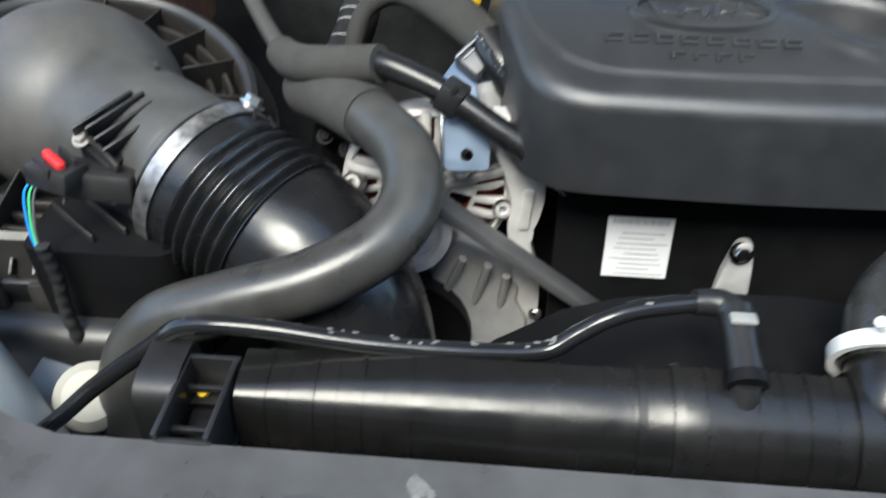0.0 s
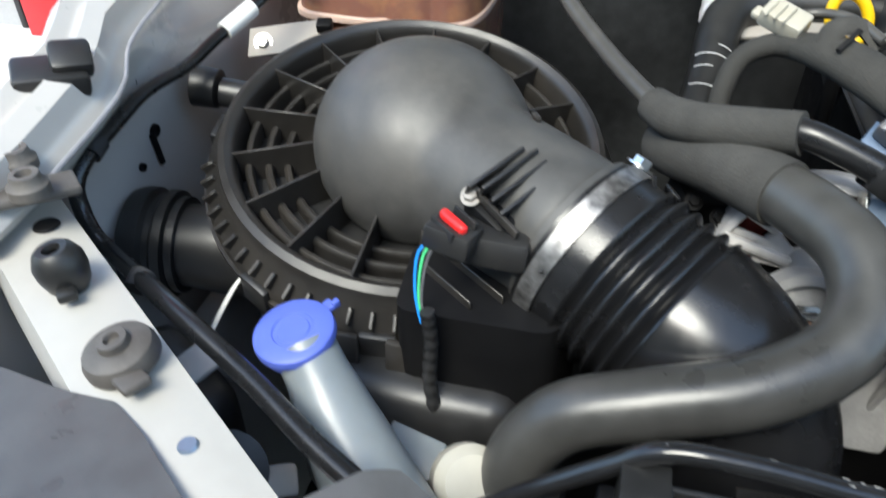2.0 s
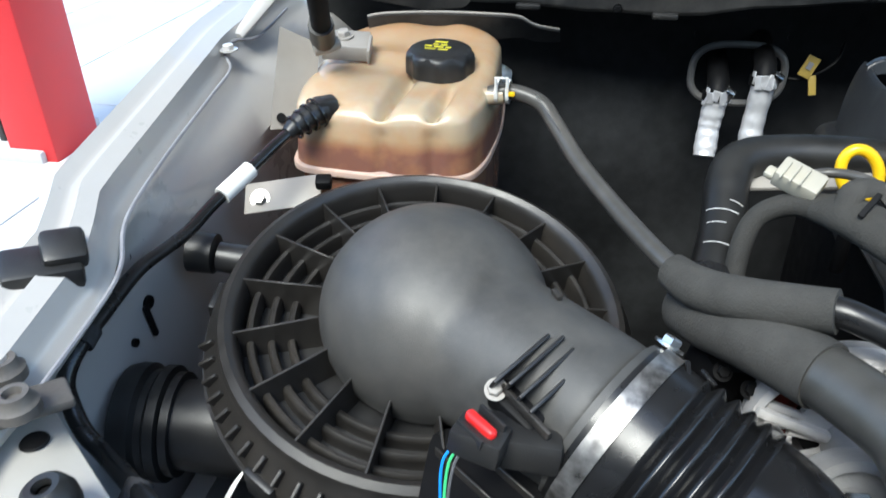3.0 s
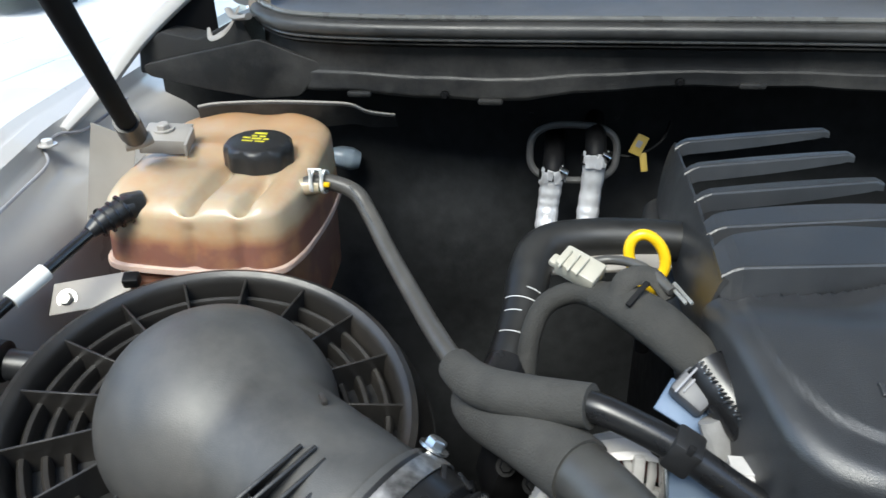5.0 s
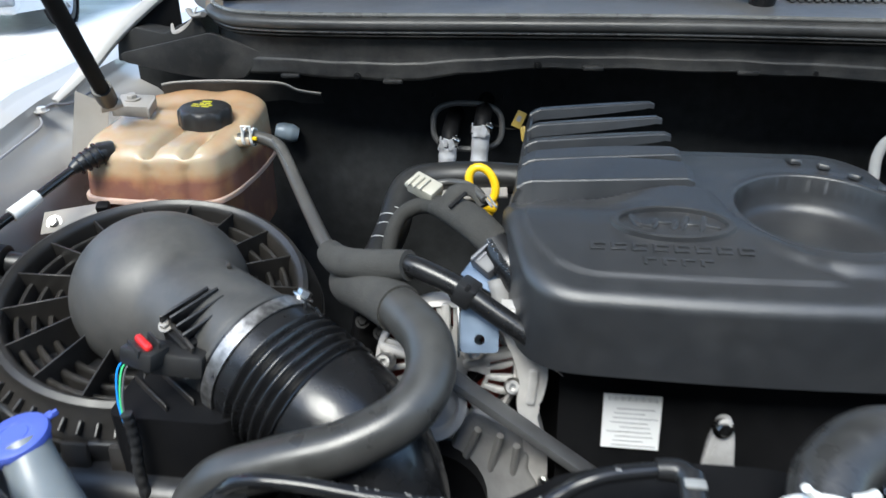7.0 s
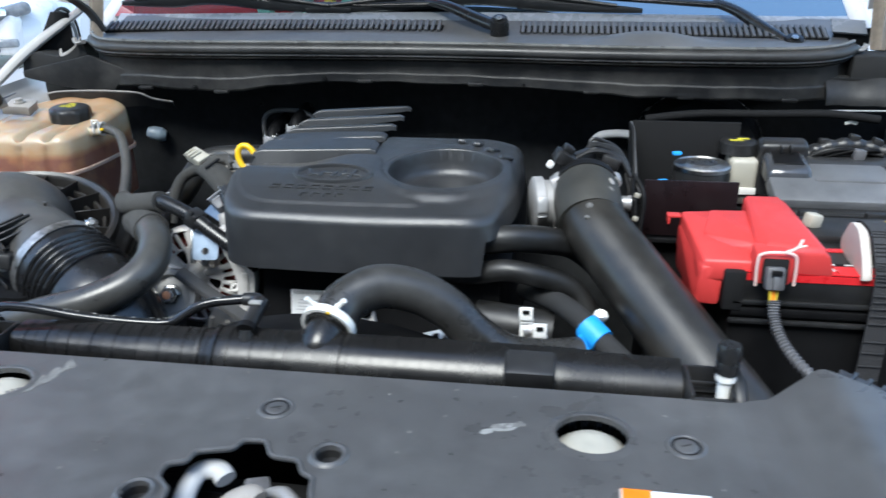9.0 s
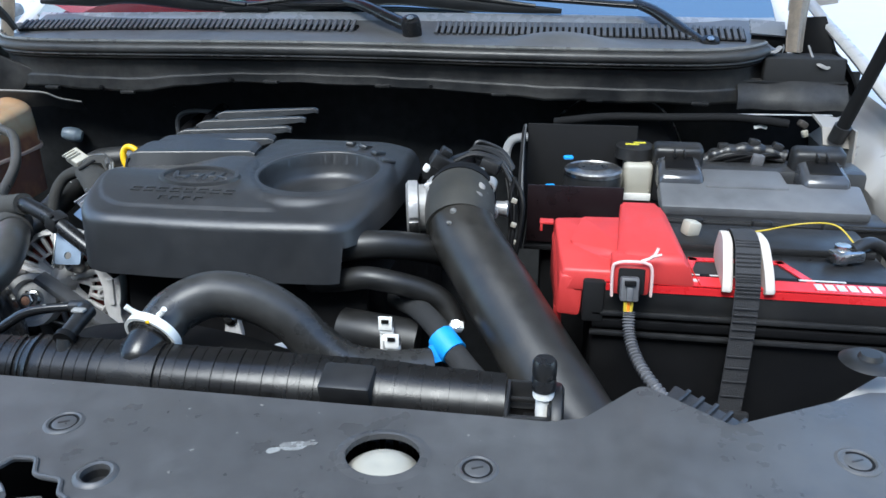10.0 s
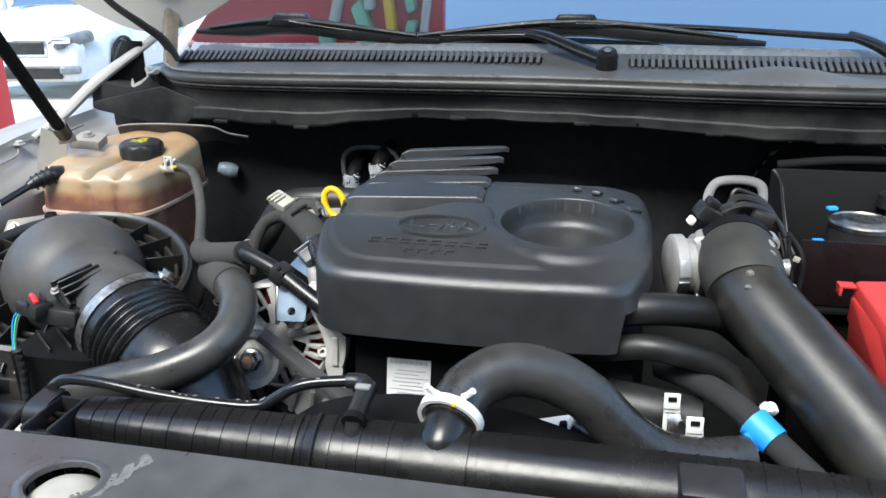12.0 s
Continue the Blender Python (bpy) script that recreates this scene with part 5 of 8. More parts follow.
def degas_hose():
    t = thing("degas_hose", (-0.2, 0.62, 1.0), "slim black coolant return hose with foam sleeve and spring clip", "hose")
    part("hose", tube([(-0.326, 0.752, 1.099), (-0.305, 0.753, 1.102), (-0.278, 0.745, 1.096), (-0.262, 0.728, 1.083), (-0.238, 0.690, 1.066), (-0.205, 0.628, 1.058), (-0.178, 0.575, 1.056), (-0.160, 0.545, 1.055)], 0.0074, 16, 8), "greyhose", t)
    part("sleeve", tube([(-0.166, 0.553, 1.054), (-0.150, 0.533, 1.055), (-0.125, 0.514, 1.062), (-0.078, 0.492, 1.075)], [0.0125, 0.0145, 0.0145, 0.0135], 18, 8), "fabric", t, "woven black foam sleeve")
    part("pipe", tube([(-0.084, 0.495, 1.074), (-0.070, 0.489, 1.0745), (-0.035, 0.478, 1.064), (-0.003, 0.467, 1.048), (0.03, 0.457, 1.030), (0.06, 0.45, 1.01)], 0.0092, 18, 8), "shiny", t, "glossy black pipe")
    part("clip_band", join(ring_band((-0.318, 0.753, 1.102), (-0.29, 0.752, 1.102), 0.0095, 0.003), ring_band((-0.308, 0.753, 1.102), (-0.28, 0.752, 1.102), 0.0095, 0.003)), "white", t, "white spring clip")
    part("clip_loop", tube([(-0.318, 0.744, 1.098), (-0.318, 0.742, 1.118), (-0.308, 0.742, 1.118), (-0.308, 0.744, 1.098)], 0.0016, 6, 1, True, 1.0, False), "white", t)
    part("tag", box((-0.304, 0.744, 1.103), (0.006, 0.004, 0.004), bevel=0.001), "yellow", t, "yellow paint tag")
    rnd = random.Random(2)
    for k in range(22):
        p = Vector((-0.281, 0.739, 1.1045)).lerp(Vector((-0.256, 0.712, 1.0825)), k / 21)
        part("pale_mark", box(p, (0.0009, 0.0014 + 0.0016 * rnd.random(), 0.0005), rot=(-25, 20, 40), bevel=0), "silverfleck", t)
    clip = box((-0.027, 0.476, 1.0605), (0.018, 0.021, 0.021), rot=(0, 24, -18), bevel=0.003)
    part("saddle_clip", clip, "plastic", t, "black pipe clip")
    part("saddle_slot", box((-0.025, 0.4665, 1.0695), (0.004, 0.004, 0.006), rot=(0, 24, -18), bevel=0.0008), "black", t)
    part("saddle_foot", box((-0.031, 0.484, 1.052), (0.022, 0.012, 0.010), rot=(0, 24, -18), bevel=0.002), "plastic", t)
    part("dot", lathe([(0, 0.0015), (0.004, 0.001), (0.005, 0), (0, 0)], aim((-0.006, 0.4625, 1.0538), (-0.006, 0.44, 1.075)), 12), "yellow", t, "yellow paint dot")


degas_hose()


def front_hose():
    t = thing("top_hose", (0.3, 0.33, 0.95), "black moulded radiator top hose with a white spring clamp", "hose")
    part("hose", tube([(0.2015, 0.272, 1.0285), (0.2045, 0.284, 1.0340), (0.214, 0.304, 1.045), (0.240, 0.323, 1.053), (0.275, 0.334, 1.046), (0.310, 0.338, 1.026), (0.340, 0.336, 0.998), (0.372, 0.335, 0.980), (0.410, 0.345, 0.970), (0.450, 0.362, 0.966)],
                      [0.0215, 0.0225, 0.023, 0.023, 0.023, 0.022, 0.022, 0.020, 0.020, 0.020], 26, 10), "tophose", t)
    m = ((0.2015, 0.276, 1.0305), (0.2055, 0.297, 1.0390))
    part("clamp", ring_band(*m, 0.0240, 0.0085, 0.0034), "white", t, "white spring hose clamp")
    for x, dx in ((0.192, -0.012), (0.213, 0.012)):
        part("clamp_ear", tube([(x, 0.272, 1.054), (x + dx * 0.35, 0.270, 1.058), (x + dx * 0.7, 0.268, 1.063)], [0.0032, 0.0026, 0.0028], 8, 4), "white", t)
    part("dot", box((0.207, 0.262, 1.052), (0.004, 0.003, 0.003), bevel=0.001), "yellow", t)


front_hose()


def small_hoses():
    hose("coolant_pipe", [(0.300, 0.480, 1.040), (0.336, 0.470, 1.050), (0.372, 0.474, 1.053), (0.410, 0.490, 1.046), (0.445, 0.508, 1.032), (0.48, 0.52, 1.00)], 0.0165, "rubber", "black rubber hose curving beside the engine cover")
    hose("coolant_pipe", [(0.290, 0.478, 1.000), (0.330, 0.460, 1.012), (0.360, 0.452, 1.021), (0.390, 0.452, 1.018), (0.425, 0.460, 1.006), (0.448, 0.462, 0.992), (0.465, 0.455, 0.965)], 0.0130, "rubber", "slim black rubber hose under the engine cover")
    t = thing("taped_loom", (0.46, 0.38, 0.9), "black taped wiring loom marked with blue tape", "wiring")
    part("loom", tube([(0.385, 0.50, 0.975), (0.420, 0.455, 0.985), (0.448, 0.412, 0.987), (0.475, 0.370, 0.978), (0.51, 0.335, 0.96), (0.55, 0.30, 0.94)], 0.0125, 14, 8), "foam", t)
    part("blue_tape", tube([(0.457, 0.388, 0.988), (0.474, 0.371, 0.979)], [0.0155, 0.0145], 12, 3), "tape", t, "bright blue tape wrap")
    part("tape_flag", box((0.458, 0.372, 0.978), (0.020, 0.018, 0.002), rot=(60, 0, 35), bevel=0), "tape", t)


small_hoses()


def hose_clips():
    """Pale spring clips on the lower hose joint."""
    for x, y, z in ((0.390, 0.420, 0.970), (0.4065, 0.378, 0.972)):
        t = thing("hose_clip", (x, y, z - 0.025), "pale slotted hose clip standing on the hose joint", "hose clip", group="pale hose clips")
        part("plate", box((x, y, z + 0.012), (0.0155, 0.003, 0.016), rot=(-8, 0, 4), bevel=0.001), "white", t)
        part("window", box((x, y - 0.0018, z + 0.015), (0.008, 0.002, 0.004), rot=(-8, 0, 4), bevel=0), "dark", t)
        for dx in (-0.0055, 0.0055):
            part("leg", box((x + dx + 0.001, y + 0.001, z - 0.009), (0.0045, 0.003, 0.030), rot=(-8, 0, 4), bevel=0.001), "white", t)
        part("rail", box((x + 0.001, y + 0.001, z + 0.001), (0.0155, 0.003, 0.004), rot=(-8, 0, 4), bevel=0.001), "white", t)
        part("band", ring_band((x, y + 0.016, z - 0.02), (x + 0.02, y + 0.020, z - 0.02), 0.022, 0.012), "band", t)
    t = thing("connector_block", (0.285, 0.40, 0.93), "pale plastic connector block with a dark loom end", "connector")
    part("shell", box((0.280, 0.404, 0.946), (0.040, 0.022, 0.020), rot=(0, -22, -12), bevel=0.003), "white", t)
    part("loom_end", tube([(0.297, 0.400, 0.956), (0.310, 0.400, 0.946), (0.316, 0.425, 0.925), (0.310, 0.480, 0.915)], [0.007, 0.009, 0.007, 0.006], 10, 5), "shiny", t)
    part("clasp", box((0.290, 0.394, 0.956), (0.008, 0.008, 0.014), rot=(0, -15, 0), bevel=0.002), "dark", t)
    hose("lower_pipe", [(0.33, 0.46, 0.95), (0.37, 0.452, 0.95), (0.42, 0.45, 0.945)], 0.025, "rubber", "wide black rubber joint under the hoses")
    for p in ((0.43, 0.46, 0.972), (0.472, 0.40, 0.995)):
        t = thing("bracket", (p[0], p[1], p[2] - 0.02), "bare cast metal bracket with a bolt", "bracket", group="engine brackets")
        part("plate", box(p, (0.014, 0.010, 0.010), rot=(25, 15, 20), bevel=0.002), "white", t)
        bolt("bolt", Vector(p) + Vector((0, -0.004, 0.005)), Vector(p) + Vector((0, -0.02, 0.02)), 0.003, t, "steel")


hose_clips()


# ---- air filter ----
AIR = Matrix.Translation((-0.336, 0.530, 1.017)) @ Vector((0.13, -0.24, 1)).normalized().to_track_quat("Z", "Y").to_matrix().to_4x4()


def air_filter():
    t = thing("air_filter", (-0.336, 0.53, 0.80), "dark grey plastic round air filter housing with ribbed lid", "air filter")

    def put(bm):
        bmesh.ops.transform(bm, matrix=AIR, verts=bm.verts)
        return bm
    part("drum", put(lathe([(0.0, -0.24), (0.135, -0.24), (0.142, -0.16), (0.150, -0.045), (0.156, -0.040), (0.156, -0.030), (0.0, -0.030)], None, 56)), "plastic", t)
    # floor coloured darker than the lid so the rib gaps read shaded
    part("shaded_lid_floor", put(lathe([(0.0, -0.052), (0.131, -0.052), (0.134, -0.028)], None, 56)), "dark", t)
    lid = part("lid", put(lathe([(0.131, -0.050), (0.1325, -0.026), (0.1335, -0.006), (0.1355, -0.001), (0.138, 0.001), (0.141, 0.003), (0.146, 0.000), (0.148, -0.014), (0.158, -0.024), (0.160, -0.032), (0.150, -0.034)], None, 72)), "housing", t)
    for r, h in ((0.1245, -0.0130), (0.1100, -0.0150), (0.0960, -0.0170)):
        vane = [(r - 0.0022, h - 0.030), (r - 0.0026, h - 0.003), (r - 0.0012, h), (r + 0.0014, h + 0.0006), (r + 0.0032, h - 0.0008), (r + 0.0040, h - 0.004), (r + 0.0034, h - 0.030)]
        part("louvre", put(lathe(vane, None, 80)), "housing", lid)
    for k in range(17):
        a = 2 * math.pi * k / 17 + 0.12
        c, s = math.cos(a), math.sin(a)
        part("rib", put(box((0.104 * c, 0.104 * s, -0.016), (0.066, 0.0020, 0.036), rot=(0, 5, math.degrees(a)), bevel=0.0006, seg=1)), "housing", lid)
    for k in range(64):
        a = 2 * math.pi * k / 64
        if not 3.0 < a < 5.6:
            continue
        part("tooth", put(box((0.153 * math.cos(a), 0.153 * math.sin(a), -0.022), (0.012, 0.003, 0.016), rot=(0, 30, math.degrees(a)), bevel=0.0007, seg=1)), "housing", lid)
    part("hoop", put(lathe([(0.1565, -0.036), (0.162, -0.036), (0.162, -0.041), (0.1565, -0.041), (0.1565, -0.036)], None, 64)), "housing", t)
    for k, a in enumerate((3.75, 4.35, 4.7, 5.2, 2.7)):
        c, s = math.cos(a), math.sin(a)
        part("catch", put(box((0.161 * c, 0.161 * s, -0.040), (0.006, 0.026, 0.028), rot=(0, 0, math.degrees(a)), bevel=0.002)), "plastic", t, "black snap catch")
    # the dome and its outlet
    dome = lathe([(0.0835 * math.sin(radians(a)), 0.0835 * math.cos(radians(a)) * (0.93 if a < 90 else 0.8)) for a in range(0, 131, 5)], None, 56)
    bmesh.ops.transform(dome, matrix=Matrix.Translation((-0.3275, 0.5270, 1.0140)) @ AIR.to_3x3().to_4x4(), verts=dome.verts)
    neck = tube([(-0.318, 0.514, 1.013), (-0.280, 0.4905, 1.0150), (-0.240, 0.4665, 1.0120), (-0.200, 0.443, 1.0060)], [0.0580, 0.0565, 0.0550, 0.0540], 40, 10)
    bmesh.ops.holes_fill(dome, edges=[e for e in dome.edges if e.is_boundary])
    shell = part("dome", join(dome, neck), "domegrey", t)
    blend = shell.modifiers.new("blend", "REMESH")
    blend.mode, blend.voxel_size, blend.use_smooth_shade = "VOXEL", 0.0028, True
    soften = shell.modifiers.new("soften", "SMOOTH")
    soften.factor, soften.iterations = 0.6, 40
    part("collar", tube([(-0.207, 0.447, 1.008), (-0.196, 0.4405, 1.0045)], 0.0572, 40, 3), "domegrey", t)
    part("nub", box((-0.240, 0.492, 1.066), (0.004, 0.010, 0.004), rot=(0, 0, 30), bevel=0.001), "housing", t)
    # finned shelf by the sensor
    shelf = prism(rounded([(-0.305, 0.372), (-0.205, 0.372), (-0.190, 0.420), (-0.240, 0.455), (-0.310, 0.440)], 0.012, 3), 0.900, 0.988)
    # shelf coloured darker than its fins
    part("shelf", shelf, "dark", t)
    for k in range(5):
        x = -0.281 + 0.0185 * k
        part("fin", box((x, 0.401 + 0.010 * k, 0.990), (0.058, 0.0016, 0.008), rot=(0, 0, -39), bevel=0.0005, seg=1), "housing", t)
    for k, (x, y, z) in enumerate(((-0.2575, 0.434, 1.046), (-0.249, 0.434, 1.046), (-0.2425, 0.430, 1.041), (-0.236, 0.425, 1.036))):
        part("wedge_fin", box((x, y + 0.002, z + 0.007), (0.0024, 0.046, 0.024), rot=(14, 30, -29), bevel=0.0008), "plastic", t)
    part("wedge_core", box((-0.250, 0.425, 1.035), (0.034, 0.032, 0.016), rot=(10, 16, -34), bevel=0.003), "dark", t)
    part("wedge_bar", box((-0.249, 0.408, 1.044), (0.040, 0.0030, 0.006), rot=(0, 12, -40), bevel=0.0008), "housing", t)
    part("lower_box", box((-0.30, 0.40, 0.86), (0.16, 0.10, 0.14), bevel=0.02, seg=3), "plastic", t)
    for x in (-0.345, -0.302):
        part("square_plate", box((x, 0.3775, 0.940), (0.024, 0.006, 0.024), rot=(-6, 0, 0), bevel=0.002), "housing", t)
    return t


air_filter()


def intake_hose():
    t = thing("intake_hose", (-0.12, 0.42, 0.9), "black corrugated rubber intake hose with steel band clamp", "hose")
    a, b = Vector((-0.200, 0.443, 1.005)), Vector((-0.108, 0.391, 0.972))
    d = (b - a).normalized()
    part("cuff", tube([a - d * 0.006, a + d * 0.026], 0.0585, 44, 3), "shiny", t)
    part("band_clamp", ring_band(a + d * 0.004, a + d * 0.1, 0.0592, 0.0125, 0.0014, 48), "clamp", t, "worn steel band clamp")
    bolt("clamp_screw", (-0.170, 0.478, 1.046), (-0.162, 0.486, 1.060), 0.0065, t, "steel")

    def corr(f):
        return 0.0560 + 0.0055 * (0.5 + 0.5 * math.cos(f * 2 * math.pi * 5)) ** 0.7
    part("bellows", tube([a + d * (0.026 + 0.050 * k / 80) for k in range(81)], corr, 44, 1, True, 1.0, False), "shiny", t, "corrugated rubber bellows")
    e = a + d * 0.074
    part("elbow", tube([e, e + d * 0.022 + Vector((0, 0, -0.001)), e + d * 0.044 + Vector((0, 0, -0.010)), e + d * 0.060 + Vector((0.001, -0.001, -0.030)), e + d * 0.067 + Vector((0.002, -0.002, -0.062)), e + d * 0.067 + Vector((0.002, -0.002, -0.14))], [0.0590, 0.0585, 0.057, 0.055, 0.053, 0.053], 40, 8), "shiny", t)
    for k in range(2):
        p = a + d * 0.021 + Vector((0.022 + 0.012 * k, 0.02, 0.0515 - 0.004 * k))
        part("raised_letter", box(p, (0.003, 0.012, 0.002), rot=(20, 20, 10 + 40 * k), bevel=0.0005), "shiny", t)
    return t


intake_hose()


def airflow_sensor():
    t = thing("airflow_sensor", (-0.262, 0.40, 1.02), "black air flow sensor with red locking tab and white plug", "sensor")
    part("body", box((-0.252, 0.402, 1.026), (0.050, 0.030, 0.020), rot=(-10, 6, 4), bevel=0.004), "plastic", t)
    part("connector", box((-0.271, 0.388, 1.038), (0.030, 0.024, 0.016), rot=(-10, 6, -12), bevel=0.003), "plastic", t)
    part("locking_tab", box((-0.2705, 0.389, 1.048), (0.022, 0.0065, 0.007), rot=(-8, 6, -38), bevel=0.0028, seg=3), "redclip", t, "red locking tab")
    for dy in (-0.0085, 0.0085):
        part("tab_guard", box((-0.2705 + 0.6 * dy, 0.389 + dy * 0.8, 1.0465), (0.020, 0.0022, 0.007), rot=(-8, 6, -38), bevel=0.0008), "plastic", t)
    bolt("screw", (-0.267, 0.420, 1.046), (-0.270, 0.408, 1.064), 0.0046, t, "beige", True, label="pale screw")
    part("plug", lathe([(0, 0.006), (0.003, 0.006), (0.0042, 0.003), (0.0042, -0.006), (0, -0.006)], aim((-0.247, 0.399, 1.016), (-0.250, 0.380, 1.04)), 14), "white", t, "white plastic plug")
    for k, (mat, dx) in enumerate((("wire_blue", -0.003), ("wire_green", 0.0005), ("greyplug", 0.0035))):
        part("wire", tube([(-0.280 + dx, 0.382, 1.038), (-0.286 + dx, 0.376, 1.030), (-0.287 + dx * 0.6, 0.368, 1.008), (-0.283 + dx * 0.3, 0.362, 0.99)], 0.0009, 6, 6), mat, t, "coloured sensor wire")
    part("loom", tube([(-0.280, 0.362, 1.000), (-0.278, 0.362, 0.975), (-0.279, 0.360, 0.945), (-0.276, 0.357, 0.915), (-0.288, 0.360, 0.900), (-0.315, 0.366, 0.903), (-0.335, 0.372, 0.91)], lambda f: 0.0042 + 0.0008 * (0.5 + 0.5 * math.sin(f * 120)), 10, 20), "plastic", t, "black corrugated loom tube")


airflow_sensor()


def intake_duct():
    t = thing("intake_duct", (-0.50, 0.45, 0.85), "black plastic fresh air duct with rubber ring at the apron", "duct")
    part("ring", lathe([(0.030, -0.012), (0.042, -0.012), (0.0445, -0.004), (0.0445, 0.004), (0.040, 0.007), (0.040, 0.012), (0.0435, 0.015), (0.0435, 0.022), (0.034, 0.024), (0.030, 0.010)], aim((-0.538, 0.458, 0.934), (-0.44, 0.475, 0.928)), 40), "rubber", t, "black rubber ring")
    part("ring_flange", lathe([(0.031, 0.022), (0.039, 0.024), (0.039, 0.030), (0.031, 0.030)], aim((-0.538, 0.458, 0.934), (-0.44, 0.475, 0.928)), 36), "plastic", t)
    part("duct", tube([(-0.548, 0.457, 0.935), (-0.50, 0.465, 0.931), (-0.44, 0.480, 0.925), (-0.38, 0.50, 0.92)], [0.031, 0.034, 0.042, 0.050], 28, 6), "plastic", t)
    t2 = thing("rubber_mount", (-0.51, 0.57, 1.0), "black rubber mount between filter housing and apron", "mount")
    part("puck", lathe([(0.004, 0.006), (0.006, 0.012), (0.010, 0.013), (0.0165, 0.010), (0.0175, -0.010), (0, -0.010)], aim((-0.528, 0.5655, 1.020), (-0.44, 0.575, 1.01)), 24), "rubber", t2)
    part("shaft", tube([(-0.515, 0.566, 1.017), (-0.470, 0.572, 1.010)], 0.0125, 16, 3), "plastic", t2)
    t3 = thing("stay_bracket", (-0.50, 0.65, 1.02), "pale grey sheet bracket with bolt above the filter housing", "bracket")
    part("plate", box((-0.495, 0.655, 1.030), (0.070, 0.032, 0.003), rot=(30, -8, 12), bevel=0.001), "beige", t3)
    part("edge", box((-0.455, 0.655, 1.046), (0.014, 0.012, 0.010), rot=(20, 0, 12), bevel=0.002), "dark", t3)
    bolt("bolt", (-0.514, 0.648, 1.027), (-0.511, 0.62, 1.052), 0.0060, t3, "band")


intake_duct()


def level_sensor_cable():
    t = thing("sensor_cable", (-0.52, 0.5, 1.0), "black ribbed wiring loom clipped along the apron with white tape", "wiring")
    part("loom", tube([(-0.478, 0.668, 1.092), (-0.490, 0.645, 1.083), (-0.505, 0.610, 1.070), (-0.517, 0.575, 1.060), (-0.524, 0.54, 1.052), (-0.534, 0.495, 1.050), (-0.536, 0.458, 1.044), (-0.537, 0.420, 1.036), (-0.538, 0.402, 1.024), (-0.535, 0.396, 1.008), (-0.522, 0.386, 0.996), (-0.50, 0.375, 0.990), (-0.425, 0.323, 1.008), (-0.362, 0.291, 0.998), (-0.315, 0.264, 0.990), (-0.284, 0.248, 0.986)],
                      [0.005, 0.005, 0.005, 0.0055, 0.006, 0.006, 0.0065, 0.007], 12, 8), "shiny", t)
    part("white_tape", tube([(-0.502, 0.616, 1.0725), (-0.514, 0.585, 1.0625)], 0.0075, 12, 3), "white", t, "white tape wrap")
    part("connector", tube([(-0.462, 0.690, 1.099), (-0.476, 0.672, 1.094), (-0.484, 0.657, 1.088)], [0.012, 0.0105, 0.006], 12, 4), "plastic", t, "black plug")
    part("connector_body", box((-0.460, 0.690, 1.100), (0.020, 0.018, 0.020), rot=(0, 0, 35), bevel=0.003), "plastic", t)
    for k in range(4):
        f = k / 3
        part("plug_rib", ring_band(Vector((-0.466, 0.684, 1.098)).lerp(Vector((-0.480, 0.665, 1.091)), f), (-0.50, 0.64, 1.08), 0.0128 - 0.003 * f, 0.0022, 0.0012), "shiny", t)
    for p in ((-0.537, 0.428, 1.038), (-0.462, 0.347, 0.999)):
        part("tape_band", tube([Vector(p) + Vector((0, 0.006, 0.002)), Vector(p) - Vector((0, 0.006, 0.002))], 0.0078, 10, 2), "cloth", t)


level_sensor_cable()


# ---- coolant reservoir ----
RES_GROOVES = ((-0.4085, 0.0070, 0.795), (-0.3640, 0.0062, 0.765))


def reservoir_top(x, y, d):
    """Height of the reservoir's upper skin: low lobes in front, a higher chamber behind."""
    z = float(np.interp(y, [0.68, 0.70, 0.74, 0.775, 0.80, 0.86, 0.89], [1.1035, 1.1055, 1.1075, 1.1105, 1.1150, 1.1185, 1.1190]))
    for gx, w, end in RES_GROOVES:
        z -= 0.0150 * math.exp(-((x - gx - 0.10 * (y - 0.69)) / w) ** 2) * (1 - smooth(end - 0.05, end, y)) * smooth(0.0, 0.008, d)
    for bx, by, r in ((-0.478, 0.728, 0.020), (-0.452, 0.738, 0.017), (-0.428, 0.742, 0.016), (-0.470, 0.775, 0.024), (-0.432, 0.790, 0.022)):
        z += 0.0042 * math.exp(-(((x - bx) / r) ** 2 + ((y - by) / (r * 1.3)) ** 2))
    for bx, by, r in ((-0.437, 0.872, 0.034), (-0.376, 0.874, 0.022)):
        z += 0.0080 * math.exp(-(((x - bx) / r) ** 2 + ((y - by) / (r * 0.7)) ** 2))
    e = 0.017
    return z - 0.0145 * (1 - math.sqrt(max(0.0, 1 - (1 - min(d, e) / e) ** 2)))


